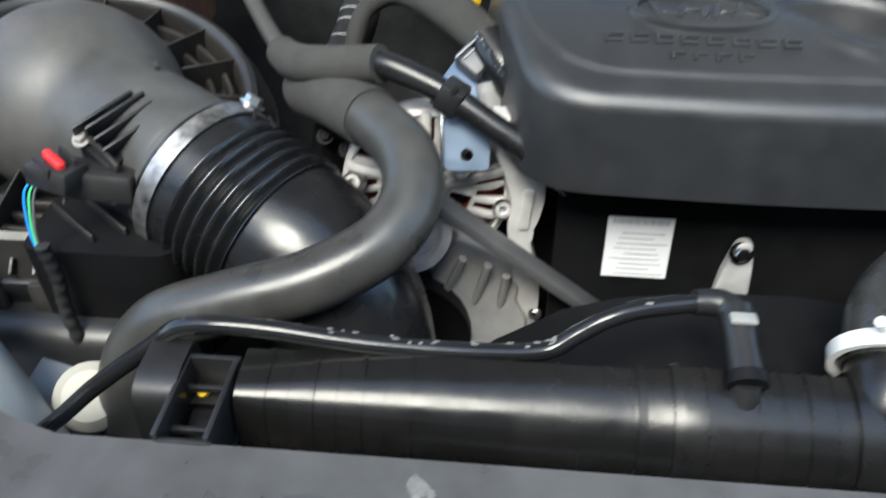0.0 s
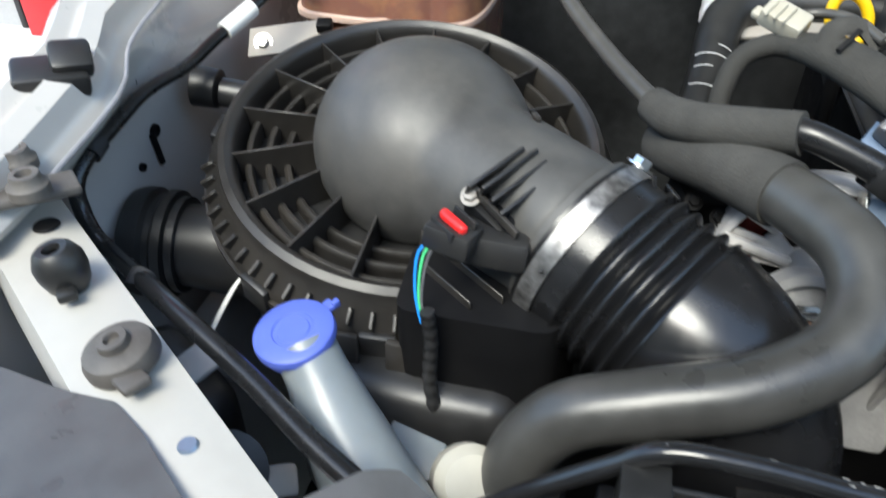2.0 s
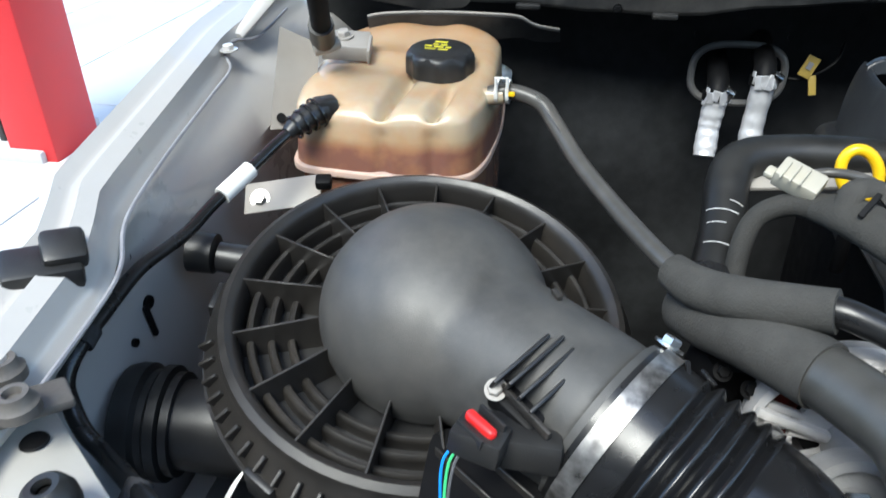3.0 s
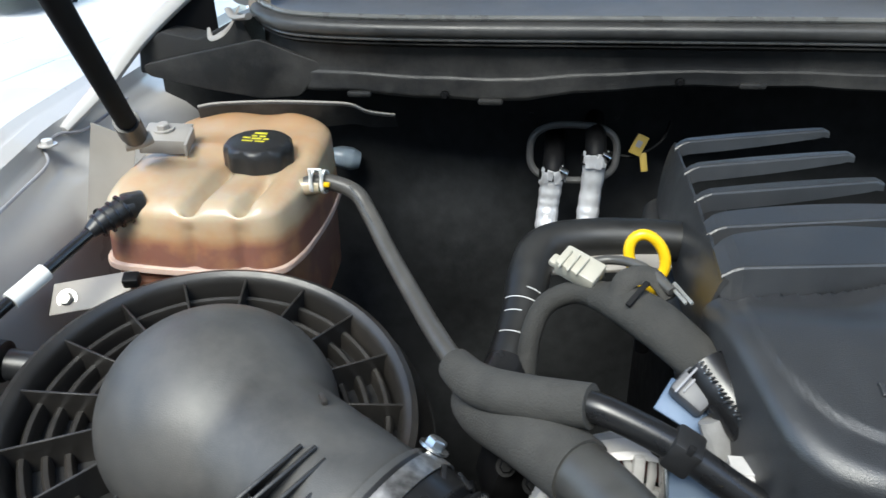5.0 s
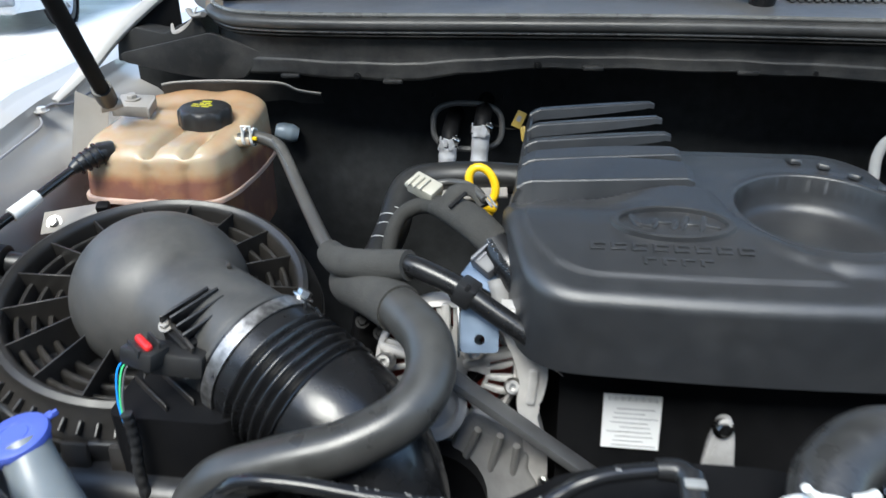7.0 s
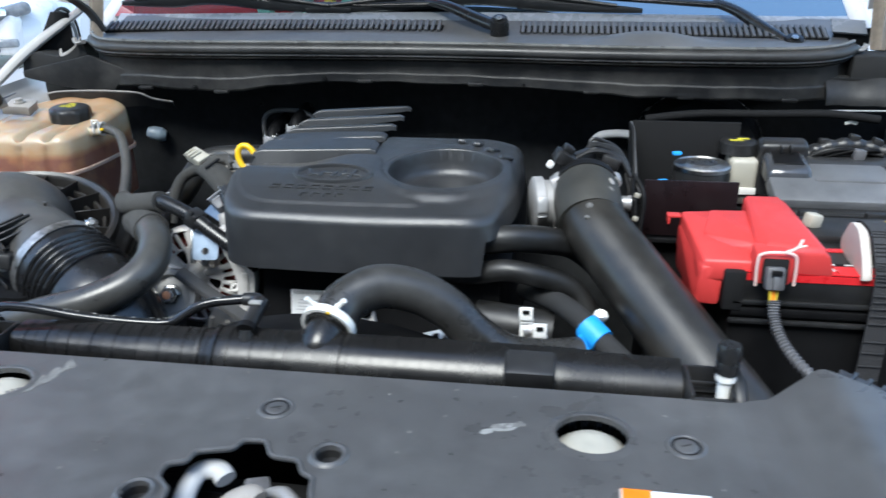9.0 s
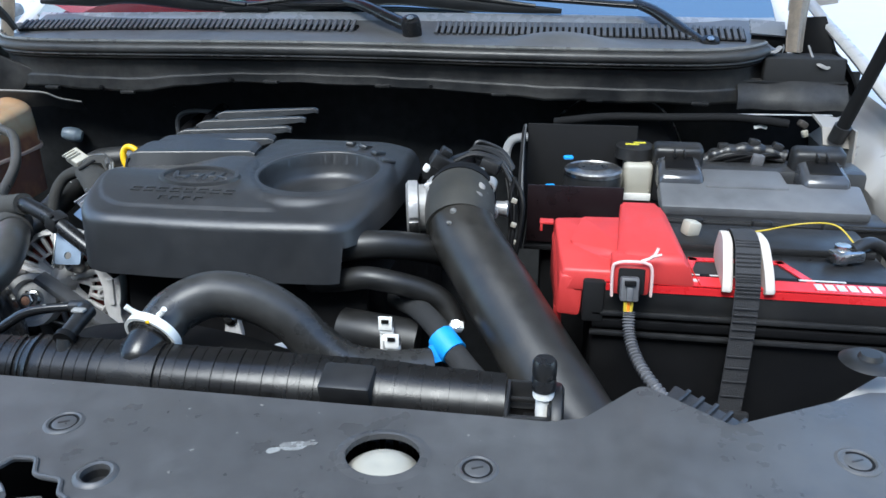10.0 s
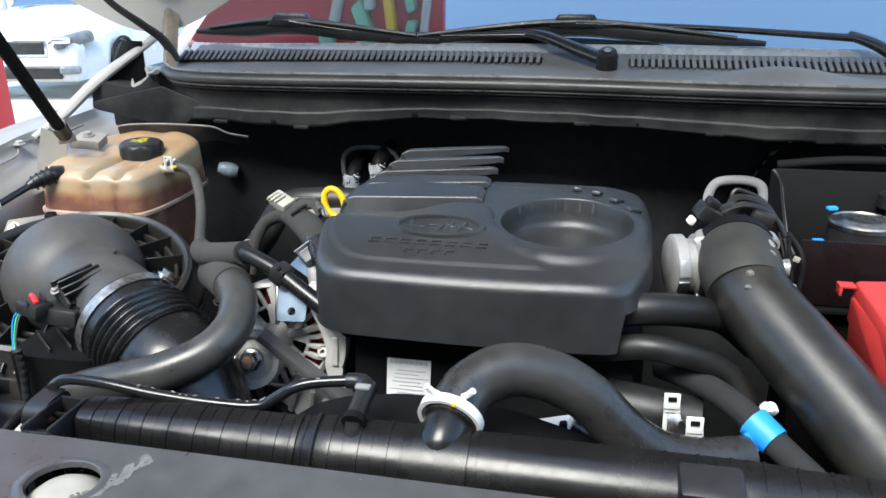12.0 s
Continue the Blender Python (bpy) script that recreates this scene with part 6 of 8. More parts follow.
def reservoir():
    t = thing("coolant_reservoir", (-0.41, 0.78, 0.98), "stained translucent coolant reservoir half full of brown coolant", "coolant tank")
    upper = rounded([(-0.490, 0.686), (-0.410, 0.679), (-0.336, 0.687), (-0.326, 0.722), (-0.324, 0.800), (-0.332, 0.876), (-0.358, 0.900), (-0.470, 0.902), (-0.500, 0.870), (-0.502, 0.740)], [0.022, 0.05, 0.020, 0.03, 0.04, 0.03, 0.03, 0.03, 0.03, 0.03], 6)

    def bulge(x, y, f):
        out = 0.004 * f
        if y < 0.715:
            for gx, w, end in RES_GROOVES:
                out -= 0.0042 * math.exp(-((x - gx) / w) ** 2) * smooth(0.0, 0.18, f)
        return out
    part("upper_shell", skin(upper, (-0.405, 0.790), reservoir_top, lambda x, y: 1.047, 240, 60, bulge, 8), "coolant", t)
    grow = lambda k: [Vector((-0.405 + (p.x + 0.405) * k, 0.790 + (p.y - 0.790) * k)) for p in upper]
    part("weld_flange", prism(grow(1.065), 1.0415, 1.0475, 0.0018), "flange", t, "milky moulded seam flange")
    part("lower_shell", prism([p for p in grow(1.0)][::1], 0.965, 1.042, 0.002), "coolant", t)
    for x, y in ((-0.350, 0.690),):
        part("mould_tab", box((x, y, 1.056), (0.008, 0.007, 0.014), rot=(0, 0, 20), bevel=0.002), "flange", t)
    part("filler_neck", lathe([(0.026, 1.085), (0.026, 1.112), (0.024, 1.114)], pose(-0.3765, 0.776, -0.002), 30), "coolant", t)
    cx, cy = -0.3765, 0.778
    cap = lathe([(0.0, 0.0235), (0.024, 0.0235), (0.0285, 0.0222), (0.0310, 0.0190), (0.0318, 0.014), (0.0318, 0.0015), (0.029, 0.0), (0.0, 0.0)], pose(cx, cy, 1.1085, 3, 2, 0), 72)
    for v in cap.verts:
        r = math.hypot(v.co.x - cx, v.co.y - cy)
        if r > 0.030:
            k = 1 + 0.030 * math.copysign(abs(math.cos(9 * math.atan2(v.co.y - cy, v.co.x - cx))) ** 0.5, math.cos(9 * math.atan2(v.co.y - cy, v.co.x - cx)))
            v.co.x, v.co.y = cx + (v.co.x - cx) * k, cy + (v.co.y - cy) * k
    lidp = part("cap", cap, "plastic", t, "black ribbed pressure cap")
    for dx, dy, w, h in ((-0.001, 0.013, 0.012, 0.0045), (-0.005, 0.006, 0.005, 0.0035), (0.003, 0.006, 0.006, 0.004), (-0.011, 0.001, 0.007, 0.0035), (-0.001, 0.000, 0.009, 0.004), (0.008, 0.000, 0.005, 0.004), (-0.008, -0.006, 0.010, 0.003), (0.004, -0.006, 0.009, 0.003)):
        part("cap_print", box((cx + dx, cy + dy, 1.1324 + dy * 0.052 - dx * 0.035), (w, h * 0.7, 0.0006), rot=(3, 2, 0), bevel=0), "yellowprint", lidp)
    part("outlet_stub", tube([(-0.345, 0.748, 1.092), (-0.330, 0.751, 1.0965), (-0.312, 0.752, 1.0985)], [0.011, 0.0085, 0.0075], 16, 4), "coolant", t)
    return t


reservoir()


def reservoir_bracket():
    t = thing("strut_bracket", (-0.50, 0.80, 1.08), "cream painted sheet bracket behind the coolant reservoir", "bracket")
    # upright plate that carries the strut ball, with two dark holes in its foot
    part("post", sheet(lambda u, v: (-0.534 + (0.040 - 0.008 * v) * u + 0.014 * v, 0.728 + 0.014 * u + 0.02 * v, 1.060 + 0.094 * v - 0.020 * u * v * v), 6, 6, 0.003), "beige", t)
    for p in ((-0.521, 0.728, 1.072), (-0.492, 0.733, 1.084)):
        part("hole", lathe([(0, 0.001), (0.0045, 0.001), (0.005, 0), (0, 0)], aim(p, Vector(p) + Vector((0.1, -1, 0.2))), 12), "dark", t)
    part("ball_pin", tube([(-0.484, 0.735, 1.138), (-0.472, 0.742, 1.140), (-0.464, 0.748, 1.142)], [0.0065, 0.0072, 0.0060], 14, 4), "beige", t, "painted ball pin")
    # stepped tab with a bolt
    part("shelf", box((-0.470, 0.788, 1.1320), (0.042, 0.036, 0.003), rot=(9, 4, 12), bevel=0.001), "beige", t)
    part("shelf_lip", box((-0.466, 0.768, 1.1250), (0.044, 0.003, 0.014), rot=(9, 4, 12), bevel=0.001), "beige", t)
    part("shelf_side", box((-0.4465, 0.783, 1.1255), (0.003, 0.036, 0.013), rot=(9, 4, 12), bevel=0.001), "beige", t)
    bolt("bolt", (-0.474, 0.790, 1.1340), (-0.474, 0.787, 1.16), 0.0065, t, "beige")
    # cross rail with a bright rolled edge, ending in a curl under the cowl
    rail = [(-0.474, 0.868, 1.134), (-0.452, 0.872, 1.137), (-0.40, 0.880, 1.138), (-0.345, 0.888, 1.136), (-0.318, 0.897, 1.132), (-0.302, 0.912, 1.120), (-0.278, 0.935, 1.110)]
    part("rail", tube(rail, 0.0014, 8, 6), "beige", t, "bright rolled edge")
    line = curve_points(rail, 6)
    part("apron", sheet(lambda u, v: Vector(line[min(int(u * (len(line) - 1) + 0.5), len(line) - 1)]) + Vector((0, 0.012 * v, -0.001 - (0.040 - 0.026 * u) * v)), len(line) - 1, 5, 0.003), "cowl", t)
    alone("wiring_plug", tube([(-0.372, 0.998, 1.037), (-0.362, 1.001, 1.034), (-0.350, 1.005, 1.030), (-0.340, 1.008, 1.027)], [0.009, 0.0135, 0.0145, 0.010], 16, 5), "bluemilk", "pale translucent plastic plug near the firewall", "plug")


reservoir_bracket()


def washer_bottle():
    t = thing("washer_filler", (-0.30, 0.29, 0.85), "milky plastic washer filler neck with a blue cap", "washer filler")
    neck_top, neck_low = Vector((-0.3485, 0.331, 0.993)), Vector((-0.245, 0.235, 0.905))
    mid = Vector((-0.319, 0.305, 0.962))
    part("neck", tube([neck_top.lerp(mid, 0.10), neck_top.lerp(mid, 0.5), mid, mid.lerp(neck_low, 0.5), neck_low, (-0.21, 0.20, 0.85)], [0.0180, 0.0190, 0.0225, 0.029, 0.035, 0.045], 28, 6), "neck", t)
    up = aim((-0.3500, 0.3290, 0.9945), (-0.358, 0.318, 1.07)) @ Matrix.Scale(0.86, 4)
    cap = lathe([(0, 0.0078), (0.0110, 0.0078), (0.0118, 0.0070), (0.0140, 0.0070), (0.0148, 0.0080), (0.0255, 0.0076), (0.0278, 0.0062), (0.0286, 0.003), (0.0284, 0.000), (0.0262, -0.001), (0.0250, -0.009), (0, -0.009)], up, 44)
    c = part("cap", cap, "blue", t, "blue snap-on cap")
    tab = join(box((-0.002, 0.030, 0.002), (0.010, 0.010, 0.004), bevel=0.0015), box((0.001, 0.035, 0.003), (0.004, 0.006, 0.006), bevel=0.001))
    bmesh.ops.transform(tab, matrix=up @ pose(0, 0, 0, 0, 0, 4), verts=tab.verts)
    part("hinge_tab", tab, "blue", c)
    part("bottle", box((-0.25, 0.25, 0.84), (0.14, 0.10, 0.08), rot=(0, 0, -30), bevel=0.03, seg=3), "neck", t)
    w = thing("power_steering_tank", (-0.24, 0.305, 0.90), "small black fluid tank with a round cream cap", "reservoir")
    part("cap", lathe([(0, 0.014), (0.016, 0.013), (0.022, 0.007), (0.0225, -0.008), (0, -0.008)], aim((-0.240, 0.303, 0.928), (-0.225, 0.275, 0.965)), 26), "cream", w)
    part("body", box((-0.215, 0.315, 0.87), (0.06, 0.05, 0.09), bevel=0.012), "plastic", w)
    part("paint_patch", box((-0.285, 0.33, 0.905), (0.04, 0.03, 0.004), rot=(20, 0, -15), bevel=0.001), "neck", w)


washer_bottle()


def left_front_bits():
    t = thing("rubber_buffer", (-0.450, 0.286, 1.045), "black rubber bonnet buffer on the white support arm", "buffer", group="bonnet buffers")
    m = pose(-0.459, 0.294, 1.046, 4, -6, 0) @ Matrix.Scale(0.82, 4)
    part("pad", lathe([(0.005, 0.020), (0.006, 0.024), (0.010, 0.0245), (0.013, 0.022), (0.0165, 0.014), (0.0165, 0.006), (0.014, -0.004), (0.010, -0.010), (0, -0.010)], m, 28), "rubber", t)
    part("screw_recess", lathe([(0, 0.018), (0.0052, 0.018), (0.0052, 0.010), (0, 0.010)], m, 16), "dark", t)
    part("lip", box((-0.450, 0.2815, 1.046), (0.010, 0.009, 0.006), rot=(0, 0, 40), bevel=0.002), "rubber", t)
    t = thing("rubber_buffer", (-0.388, 0.236, 1.035), "dusty brown flat rubber buffer under the panel edge", "buffer", group="bonnet buffers")
    m = pose(-0.4010, 0.2530, 1.0440, 4, -8, 20) @ Matrix.Scale(0.80, 4)
    part("pad", lathe([(0.009, 0.008), (0.015, 0.008), (0.021, 0.005), (0.023, 0.0), (0.023, -0.006), (0, -0.006)], m, 28), "brownrubber", t)
    part("collar", lathe([(0, 0.009), (0.004, 0.009), (0.005, 0.013), (0.009, 0.013), (0.010, 0.009), (0.0095, 0.004), (0, 0.004)], m, 24), "brownrubber", t)
    part("tongue", box((-0.3880, 0.2400, 1.0430), (0.020, 0.014, 0.005), rot=(0, -6, -30), bevel=0.002), "brownrubber", t)
    t = thing("rubber_wedge", (-0.545, 0.43, 1.08), "black rubber wedge stop on the wing flange", "buffer")
    part("wedge", box((-0.548, 0.423, 1.092), (0.046, 0.030, 0.018), rot=(14, 6, 40), bevel=0.004), "rubber", t)
    part("wedge_lip", box((-0.538, 0.434, 1.101), (0.026, 0.026, 0.014), rot=(24, 6, 40), bevel=0.004), "rubber", t)
    t = thing("side_cover", (-0.52, 0.32, 1.05), "dark brown plastic cover strip with screw on the support arm", "cover")
    part("strip", box((-0.520, 0.326, 1.066), (0.085, 0.024, 0.006), rot=(0, 6, 48), bevel=0.002), "brownrubber", t)
    for x, y in ((-0.5260, 0.3530), (-0.5010, 0.3310)):
        part("boss", lathe([(0, 0.006), (0.004, 0.006), (0.005, 0.010), (0.008, 0.010), (0.009, 0.005), (0.0115, 0.003), (0.0115, -0.003), (0, -0.003)], pose(x, y, 1.072), 20), "brownrubber", t)
    part("arm_hole", lathe([(0, 0.0012), (0.007, 0.0012), (0.008, 0), (0, 0)], pose(-0.505, 0.336, 1.0420), 16), "dark", arm_left)
    part("arm_dimple", lathe([(0, 0.0016), (0.004, 0.0016), (0.005, 0), (0, 0)], pose(-0.348, 0.2185, 1.0335), 14), "zinc", arm_left)
    t = thing("cable_tie", (-0.44, 0.40, 0.93), "pale cable tie tail standing up from the loom", "cable tie")
    part("tail", tube([(-0.460, 0.366, 0.893), (-0.448, 0.384, 0.925), (-0.436, 0.398, 0.950), (-0.4296, 0.405, 0.960)], [0.0028, 0.0026, 0.0022, 0.001], 6, 6, squash=0.35), "white", t)
    t = thing("lamp_housing", (-0.42, 0.30, 0.9), "black headlamp housing back with grey patch", "headlamp")
    part("shell", box((-0.445, 0.325, 0.905), (0.10, 0.06, 0.09), rot=(0, 0, -35), bevel=0.02, seg=3), "plastic", t)
    part("grey_patch", box((-0.425, 0.328, 0.952), (0.026, 0.022, 0.004), rot=(10, 0, -30), bevel=0.001), "primer", t)
    part("connector", lathe([(0.014, 0), (0.022, 0), (0.024, 0.012), (0.014, 0.012)], aim((-0.37, 0.26, 0.95), (-0.35, 0.24, 0.98)), 20), "rubber", t)
    part("rusty_bracket", box((-0.345, 0.265, 0.94), (0.03, 0.02, 0.02), rot=(20, 10, 30), bevel=0.004), "beige", t)


left_front_bits()


# ---- engine ----
def engine_block():
    t = thing("engine", (0.19, 0.68, 0.45), "dark metal engine block under the cover", "engine")
    part("block", box((0.19, 0.74, 0.74), (0.36, 0.44, 0.50), bevel=0.02), "dark", t)
    part("timing_cover", sheet(lambda u, v: (0.055 + 0.30 * u, 0.4535 + 0.041 * v - 0.003 * math.sin(math.pi * u), 0.80 + 0.215 * v), 14, 8, 0.012), "dark", t, "black painted timing cover")
    left = [(0.002, 1.048), (0.006, 1.020), (0.014, 1.000), (0.020, 0.975), (0.018, 0.955), (0.021, 0.935), (0.026, 0.900), (0.026, 0.850)]
    right = [(0.024, 1.048), (0.030, 1.020), (0.040, 1.005), (0.044, 0.985), (0.041, 0.962), (0.036, 0.945), (0.042, 0.920), (0.048, 0.890), (0.048, 0.850)]
    strip = [(p.x, p.y) for p in curve_points([(x, z, 0) for x, z in left], 4)] + [(p.x, p.y) for p in curve_points([(x, z, 0) for x, z in right[::-1]], 4)]
    flange = bmesh.new()
    rings = [[flange.verts.new((x, y, z)) for x, z in strip] for y in (0.490, 0.473)]
    for k in range(len(strip)):
        flange.faces.new((rings[0][k], rings[0][(k + 1) % len(strip)], rings[1][(k + 1) % len(strip)], rings[1][k]))
    flange.faces.new(rings[1])
    bmesh.ops.bevel(flange, geom=[e for e in flange.edges if all(v.co.y < 0.48 for v in e.verts)], offset=0.002, segments=2, affect="EDGES")
    part("cast_flange", flange, "casting", t, "bare cast aluminium flange")
    part("flange_step", prism(rounded([(0.026, 0.955), (0.034, 0.955), (0.036, 0.990), (0.028, 0.990)], 0.002, 2), -0.002, 0.002, 0.001, Matrix.Translation((0, 0.472, 0)) @ pose(0, 0, 0, 90, 0, 0)), "casting", t)
    label = part("label", box((0.117, 0.4655, 0.948), (0.049, 0.002, 0.050), rot=(-11, 0, 0), bevel=0), "paper", t, "white printed paper label")
    for k in range(1, 10):
        part("print_line", box((0.117 + (0.003 if k % 2 else -0.002), 0.4643 + 0.19 * (0.0165 - 0.0042 * k), 0.9645 - 0.0042 * k), (0.038 - 0.006 * (k % 3), 0.001, 0.0008), rot=(-11, 0, 0), bevel=0), "faintprint", label)
    for k in range(22):
        part("bar_line", box((0.097 + 0.0019 * k, 0.4684, 0.9695), (0.0006 + 0.0005 * (k * 7 % 3 == 0), 0.001, 0.004), rot=(-11, 0, 0), bevel=0), "faintprint", label)
    for x, z in ((0.065, 1.004), (0.082, 1.008), (0.045, 0.882), (0.110, 1.002), (0.23, 1.003)):
        bolt("bolt", (x, 0.4535 + 0.19 * (z - 0.80) - 0.013, z), (x, 0.42, z + 0.012), 0.0035, t, "steel")
    stay = prism(rounded([(0.177, 0.905), (0.207, 0.905), (0.203, 0.940), (0.198, 0.964), (0.187, 0.964), (0.182, 0.940)], 0.006, 3), -0.004, 0.004, 0.002, Matrix.Translation((0, 0.460, 0)) @ pose(0, 0, 0, 90, 0, 0))
    part("stay", stay, "casting", t, "bare metal lifting bracket")
    bolt("stay_bolt", (0.191, 0.457, 0.955), (0.191, 0.43, 0.962), 0.006, t, "steel")
    part("belt", box((0.030, 0.447, 0.944), (0.185, 0.020, 0.0075), rot=(0, 37, 0), bevel=0.001), "panel", t, "black drive belt")
    part("belt_back", box((-0.055, 0.452, 0.92), (0.11, 0.018, 0.006), rot=(0, 78, 0), bevel=0.001), "rubber", t)
    casting = prism(rounded([(-0.048, 0.835), (-0.047, 0.885), (-0.022, 0.937), (0.005, 0.928), (0.024, 0.918), (0.033, 0.895), (0.030, 0.880), (0.041, 0.862), (0.036, 0.835)], 0.006, 3), -0.008, 0.008, 0.004, Matrix.Translation((0, 0.478, 0.885)) @ pose(0, 0, 0, 78, 0, 0) @ Matrix.Translation((0, -0.885, 0)))
    part("bracket_casting", casting, "greycast", t, "grey cast bracket")
    for x0, z0, x1, z1 in ((-0.040, 0.850, -0.015, 0.930), (-0.010, 0.845, 0.005, 0.925), (0.015, 0.845, 0.020, 0.915)):
        part("casting_rib", tube([(x0, 0.4775, z0), (x1, 0.462, z1)], 0.0035, 8, 3), "greycast", t)
    part("mount", box((-0.10, 0.50, 0.86), (0.08, 0.05, 0.09), rot=(0, 20, 0), bevel=0.01), "dark", t)
    return t


engine_block()


def pulley():
    t = thing("idler_pulley", (-0.065, 0.46, 0.93), "steel idler pulley with a rusty centre bolt", "pulley")
    m = aim((-0.0550, 0.440, 0.9705), (-0.049, 0.368, 0.9975)) @ Matrix.Scale(0.95, 4)
    part("wheel", lathe([(0, 0.0), (0.012, 0.0), (0.014, -0.004), (0.024, -0.006), (0.027, 0.002), (0.034, 0.002), (0.034, -0.018), (0, -0.018)], m, 36), "greycast", t)
    part("bolt_head", lathe([(0, 0.013), (0.0085, 0.013), (0.0105, 0.011), (0.0110, 0.002), (0.0140, 0.001), (0.0140, -0.001), (0, -0.001)], m, 6), "steel", t)
    part("rust", lathe([(0, 0.0140), (0.0050, 0.0138), (0.0066, 0.0125), (0, 0.0125)], m, 14), "rust", t, "rusty bolt socket")
    t2 = thing("belt_pulley", (-0.03, 0.46, 0.80), "dark belt pulley low beside the engine", "pulley")
    part("wheel", lathe([(0, 0), (0.05, 0), (0.055, 0.004), (0.055, -0.02), (0, -0.02)], aim((-0.06, 0.455, 0.85), (-0.06, 0.35, 0.86)), 30), "dark", t2)


pulley()


ALT = Vector((-0.046, 0.492, 0.974))


def alternator():
    t = thing("alternator", (-0.05, 0.52, 0.92), "cast aluminium alternator with copper windings behind its vents", "alternator")
    m = pose(ALT.x, ALT.y, ALT.z, 86, 0, 0)

    def put(bm):
        bmesh.ops.transform(bm, matrix=m, verts=bm.verts)
        return bm
    part("body", put(lathe([(0, -0.030), (0.060, -0.030), (0.0605, -0.006), (0.064, -0.008), (0.066, -0.020), (0.061, -0.028), (0.048, -0.042), (0.034, -0.050), (0, -0.055)], None, 44)), "greycast", t)
    part("core", put(lathe([(0, -0.010), (0.030, -0.012), (0.032, -0.029), (0, -0.029)], None, 30)), "black", t)
    part("winding", put(lathe([(0.036, -0.014), (0.048, -0.009), (0.058, -0.012), (0.058, -0.018), (0.036, -0.018)], None, 60)), "copper", t, "copper winding")
    wide = []
    for k in range(5):
        a = 2 * math.pi * (k + 0.75) / 5
        u, v = Vector((math.cos(a), math.sin(a))), Vector((-math.sin(a), math.cos(a)))
        wide.append(rounded([u * 0.018 - v * 0.004, u * 0.035 - v * 0.012, u * 0.036 + v * 0.006, u * 0.018 + v * 0.004], 0.003, 2))
    part("end_bell", put(plate_with_holes(loop_circle(0, 0, 0.039, n=60), wide + [loop_circle(0, 0, 0.012, n=20)], 0.0, 0.005)), "casting", t, smooth=False)
    for k in range(24):
        a = 2 * math.pi * k / 24 + 0.05
        fin = hull([(0.036, -0.0022, 0.0005), (0.036, 0.0022, 0.0005), (0.050, -0.0008, 0.0012), (0.050, 0.0032, 0.0012), (0.0625, 0.0034, 0.0), (0.0625, 0.0082, 0.0), (0.036, -0.0018, -0.004), (0.036, 0.0018, -0.004), (0.0625, 0.0040, -0.006), (0.0625, 0.0076, -0.006)], 0.0007)
        bmesh.ops.rotate(fin, cent=(0, 0, 0), matrix=Matrix.Rotation(a, 3, "Z"), verts=fin.verts)
        part("fin", put(fin), "casting", t)
    part("bell_rim", put(lathe([(0.060, 0.0006), (0.062, 0.003), (0.066, 0.0), (0.067, -0.012), (0.062, -0.012)], None, 60)), "casting", t)
    for k in range(5):
        a = 2 * math.pi * (k + 0.26) / 5
        part("rib", put(box((0.040 * math.cos(a), 0.040 * math.sin(a), 0.002), (0.050, 0.008, 0.007), rot=(0, 0, math.degrees(a)), bevel=0.003)), "casting", t)
    part("hub", put(lathe([(0, 0.018), (0.010, 0.018), (0.014, 0.010), (0.017, 0.003), (0.019, 0.0), (0.010, -0.004)], None, 28)), "greycast", t)
    for p in ((-0.100, 0.478, 0.985), (-0.020, 0.482, 1.000), (0.014, 0.486, 0.962)):
        part("lug", lathe([(0, 0.004), (0.003, 0.004), (0.0032, 0.010), (0.006, 0.010), (0.008, 0.006), (0.0085, -0.01), (0, -0.01)], aim(p, Vector(p) + Vector((0, -0.05, 0.03))), 16), "band", t)
    b = thing("blue_bracket", (-0.01, 0.475, 1.01), "blue tinted zinc sheet bracket with a hole", "bracket")
    def tilt(bm):
        bmesh.ops.transform(bm, matrix=pose(-0.0155, 0.4715, 1.027, 62, 0, 6), verts=bm.verts)
        return bm
    part("plate", tilt(plate_with_holes(rounded([(-0.016, -0.019), (0.016, -0.019), (0.017, 0.019), (-0.016, 0.019)], 0.004, 3), [loop_circle(0.0, -0.008, 0.0045, n=18)], 0.0, 0.0025)), "zinc", b, smooth=False)
    part("side_lip", tilt(box((-0.0175, 0, -0.006), (0.0025, 0.046, 0.014), bevel=0.0008)), "steel", b)
    t = thing("front_bracket", (-0.04, 0.54, 1.05), "blue zinc bracket carrying a grey connector by the engine cover", "bracket")
    part("plate", box((-0.014, 0.524, 1.052), (0.040, 0.024, 0.003), rot=(35, 18, -25), bevel=0.001), "bluezinc", t)
    part("connector", box((-0.012, 0.528, 1.066), (0.024, 0.026, 0.016), rot=(30, 22, -35), bevel=0.003), "greyplug", t, "grey ribbed connector")
    for k in range(4):
        part("connector_rib", box((-0.020 + 0.0055 * k, 0.523 + 0.003 * k, 1.076 - 0.002 * k), (0.0015, 0.022, 0.003), rot=(30, 22, -35), bevel=0.0004), "ink", t)
    c = thing("cast_housing", (-0.02, 0.50, 0.97), "bare cast aluminium housing beside the engine cover", "casting")
    part("body", tube([(-0.002, 0.515, 1.055), (0.006, 0.505, 1.03), (0.010, 0.50, 1.0)], [0.012, 0.012, 0.010], 14, 5, squash=0.6), "greycast", c)
    part("block", box((-0.125, 0.545, 0.975), (0.04, 0.04, 0.05), rot=(10, 10, 20), bevel=0.008), "dark", c)
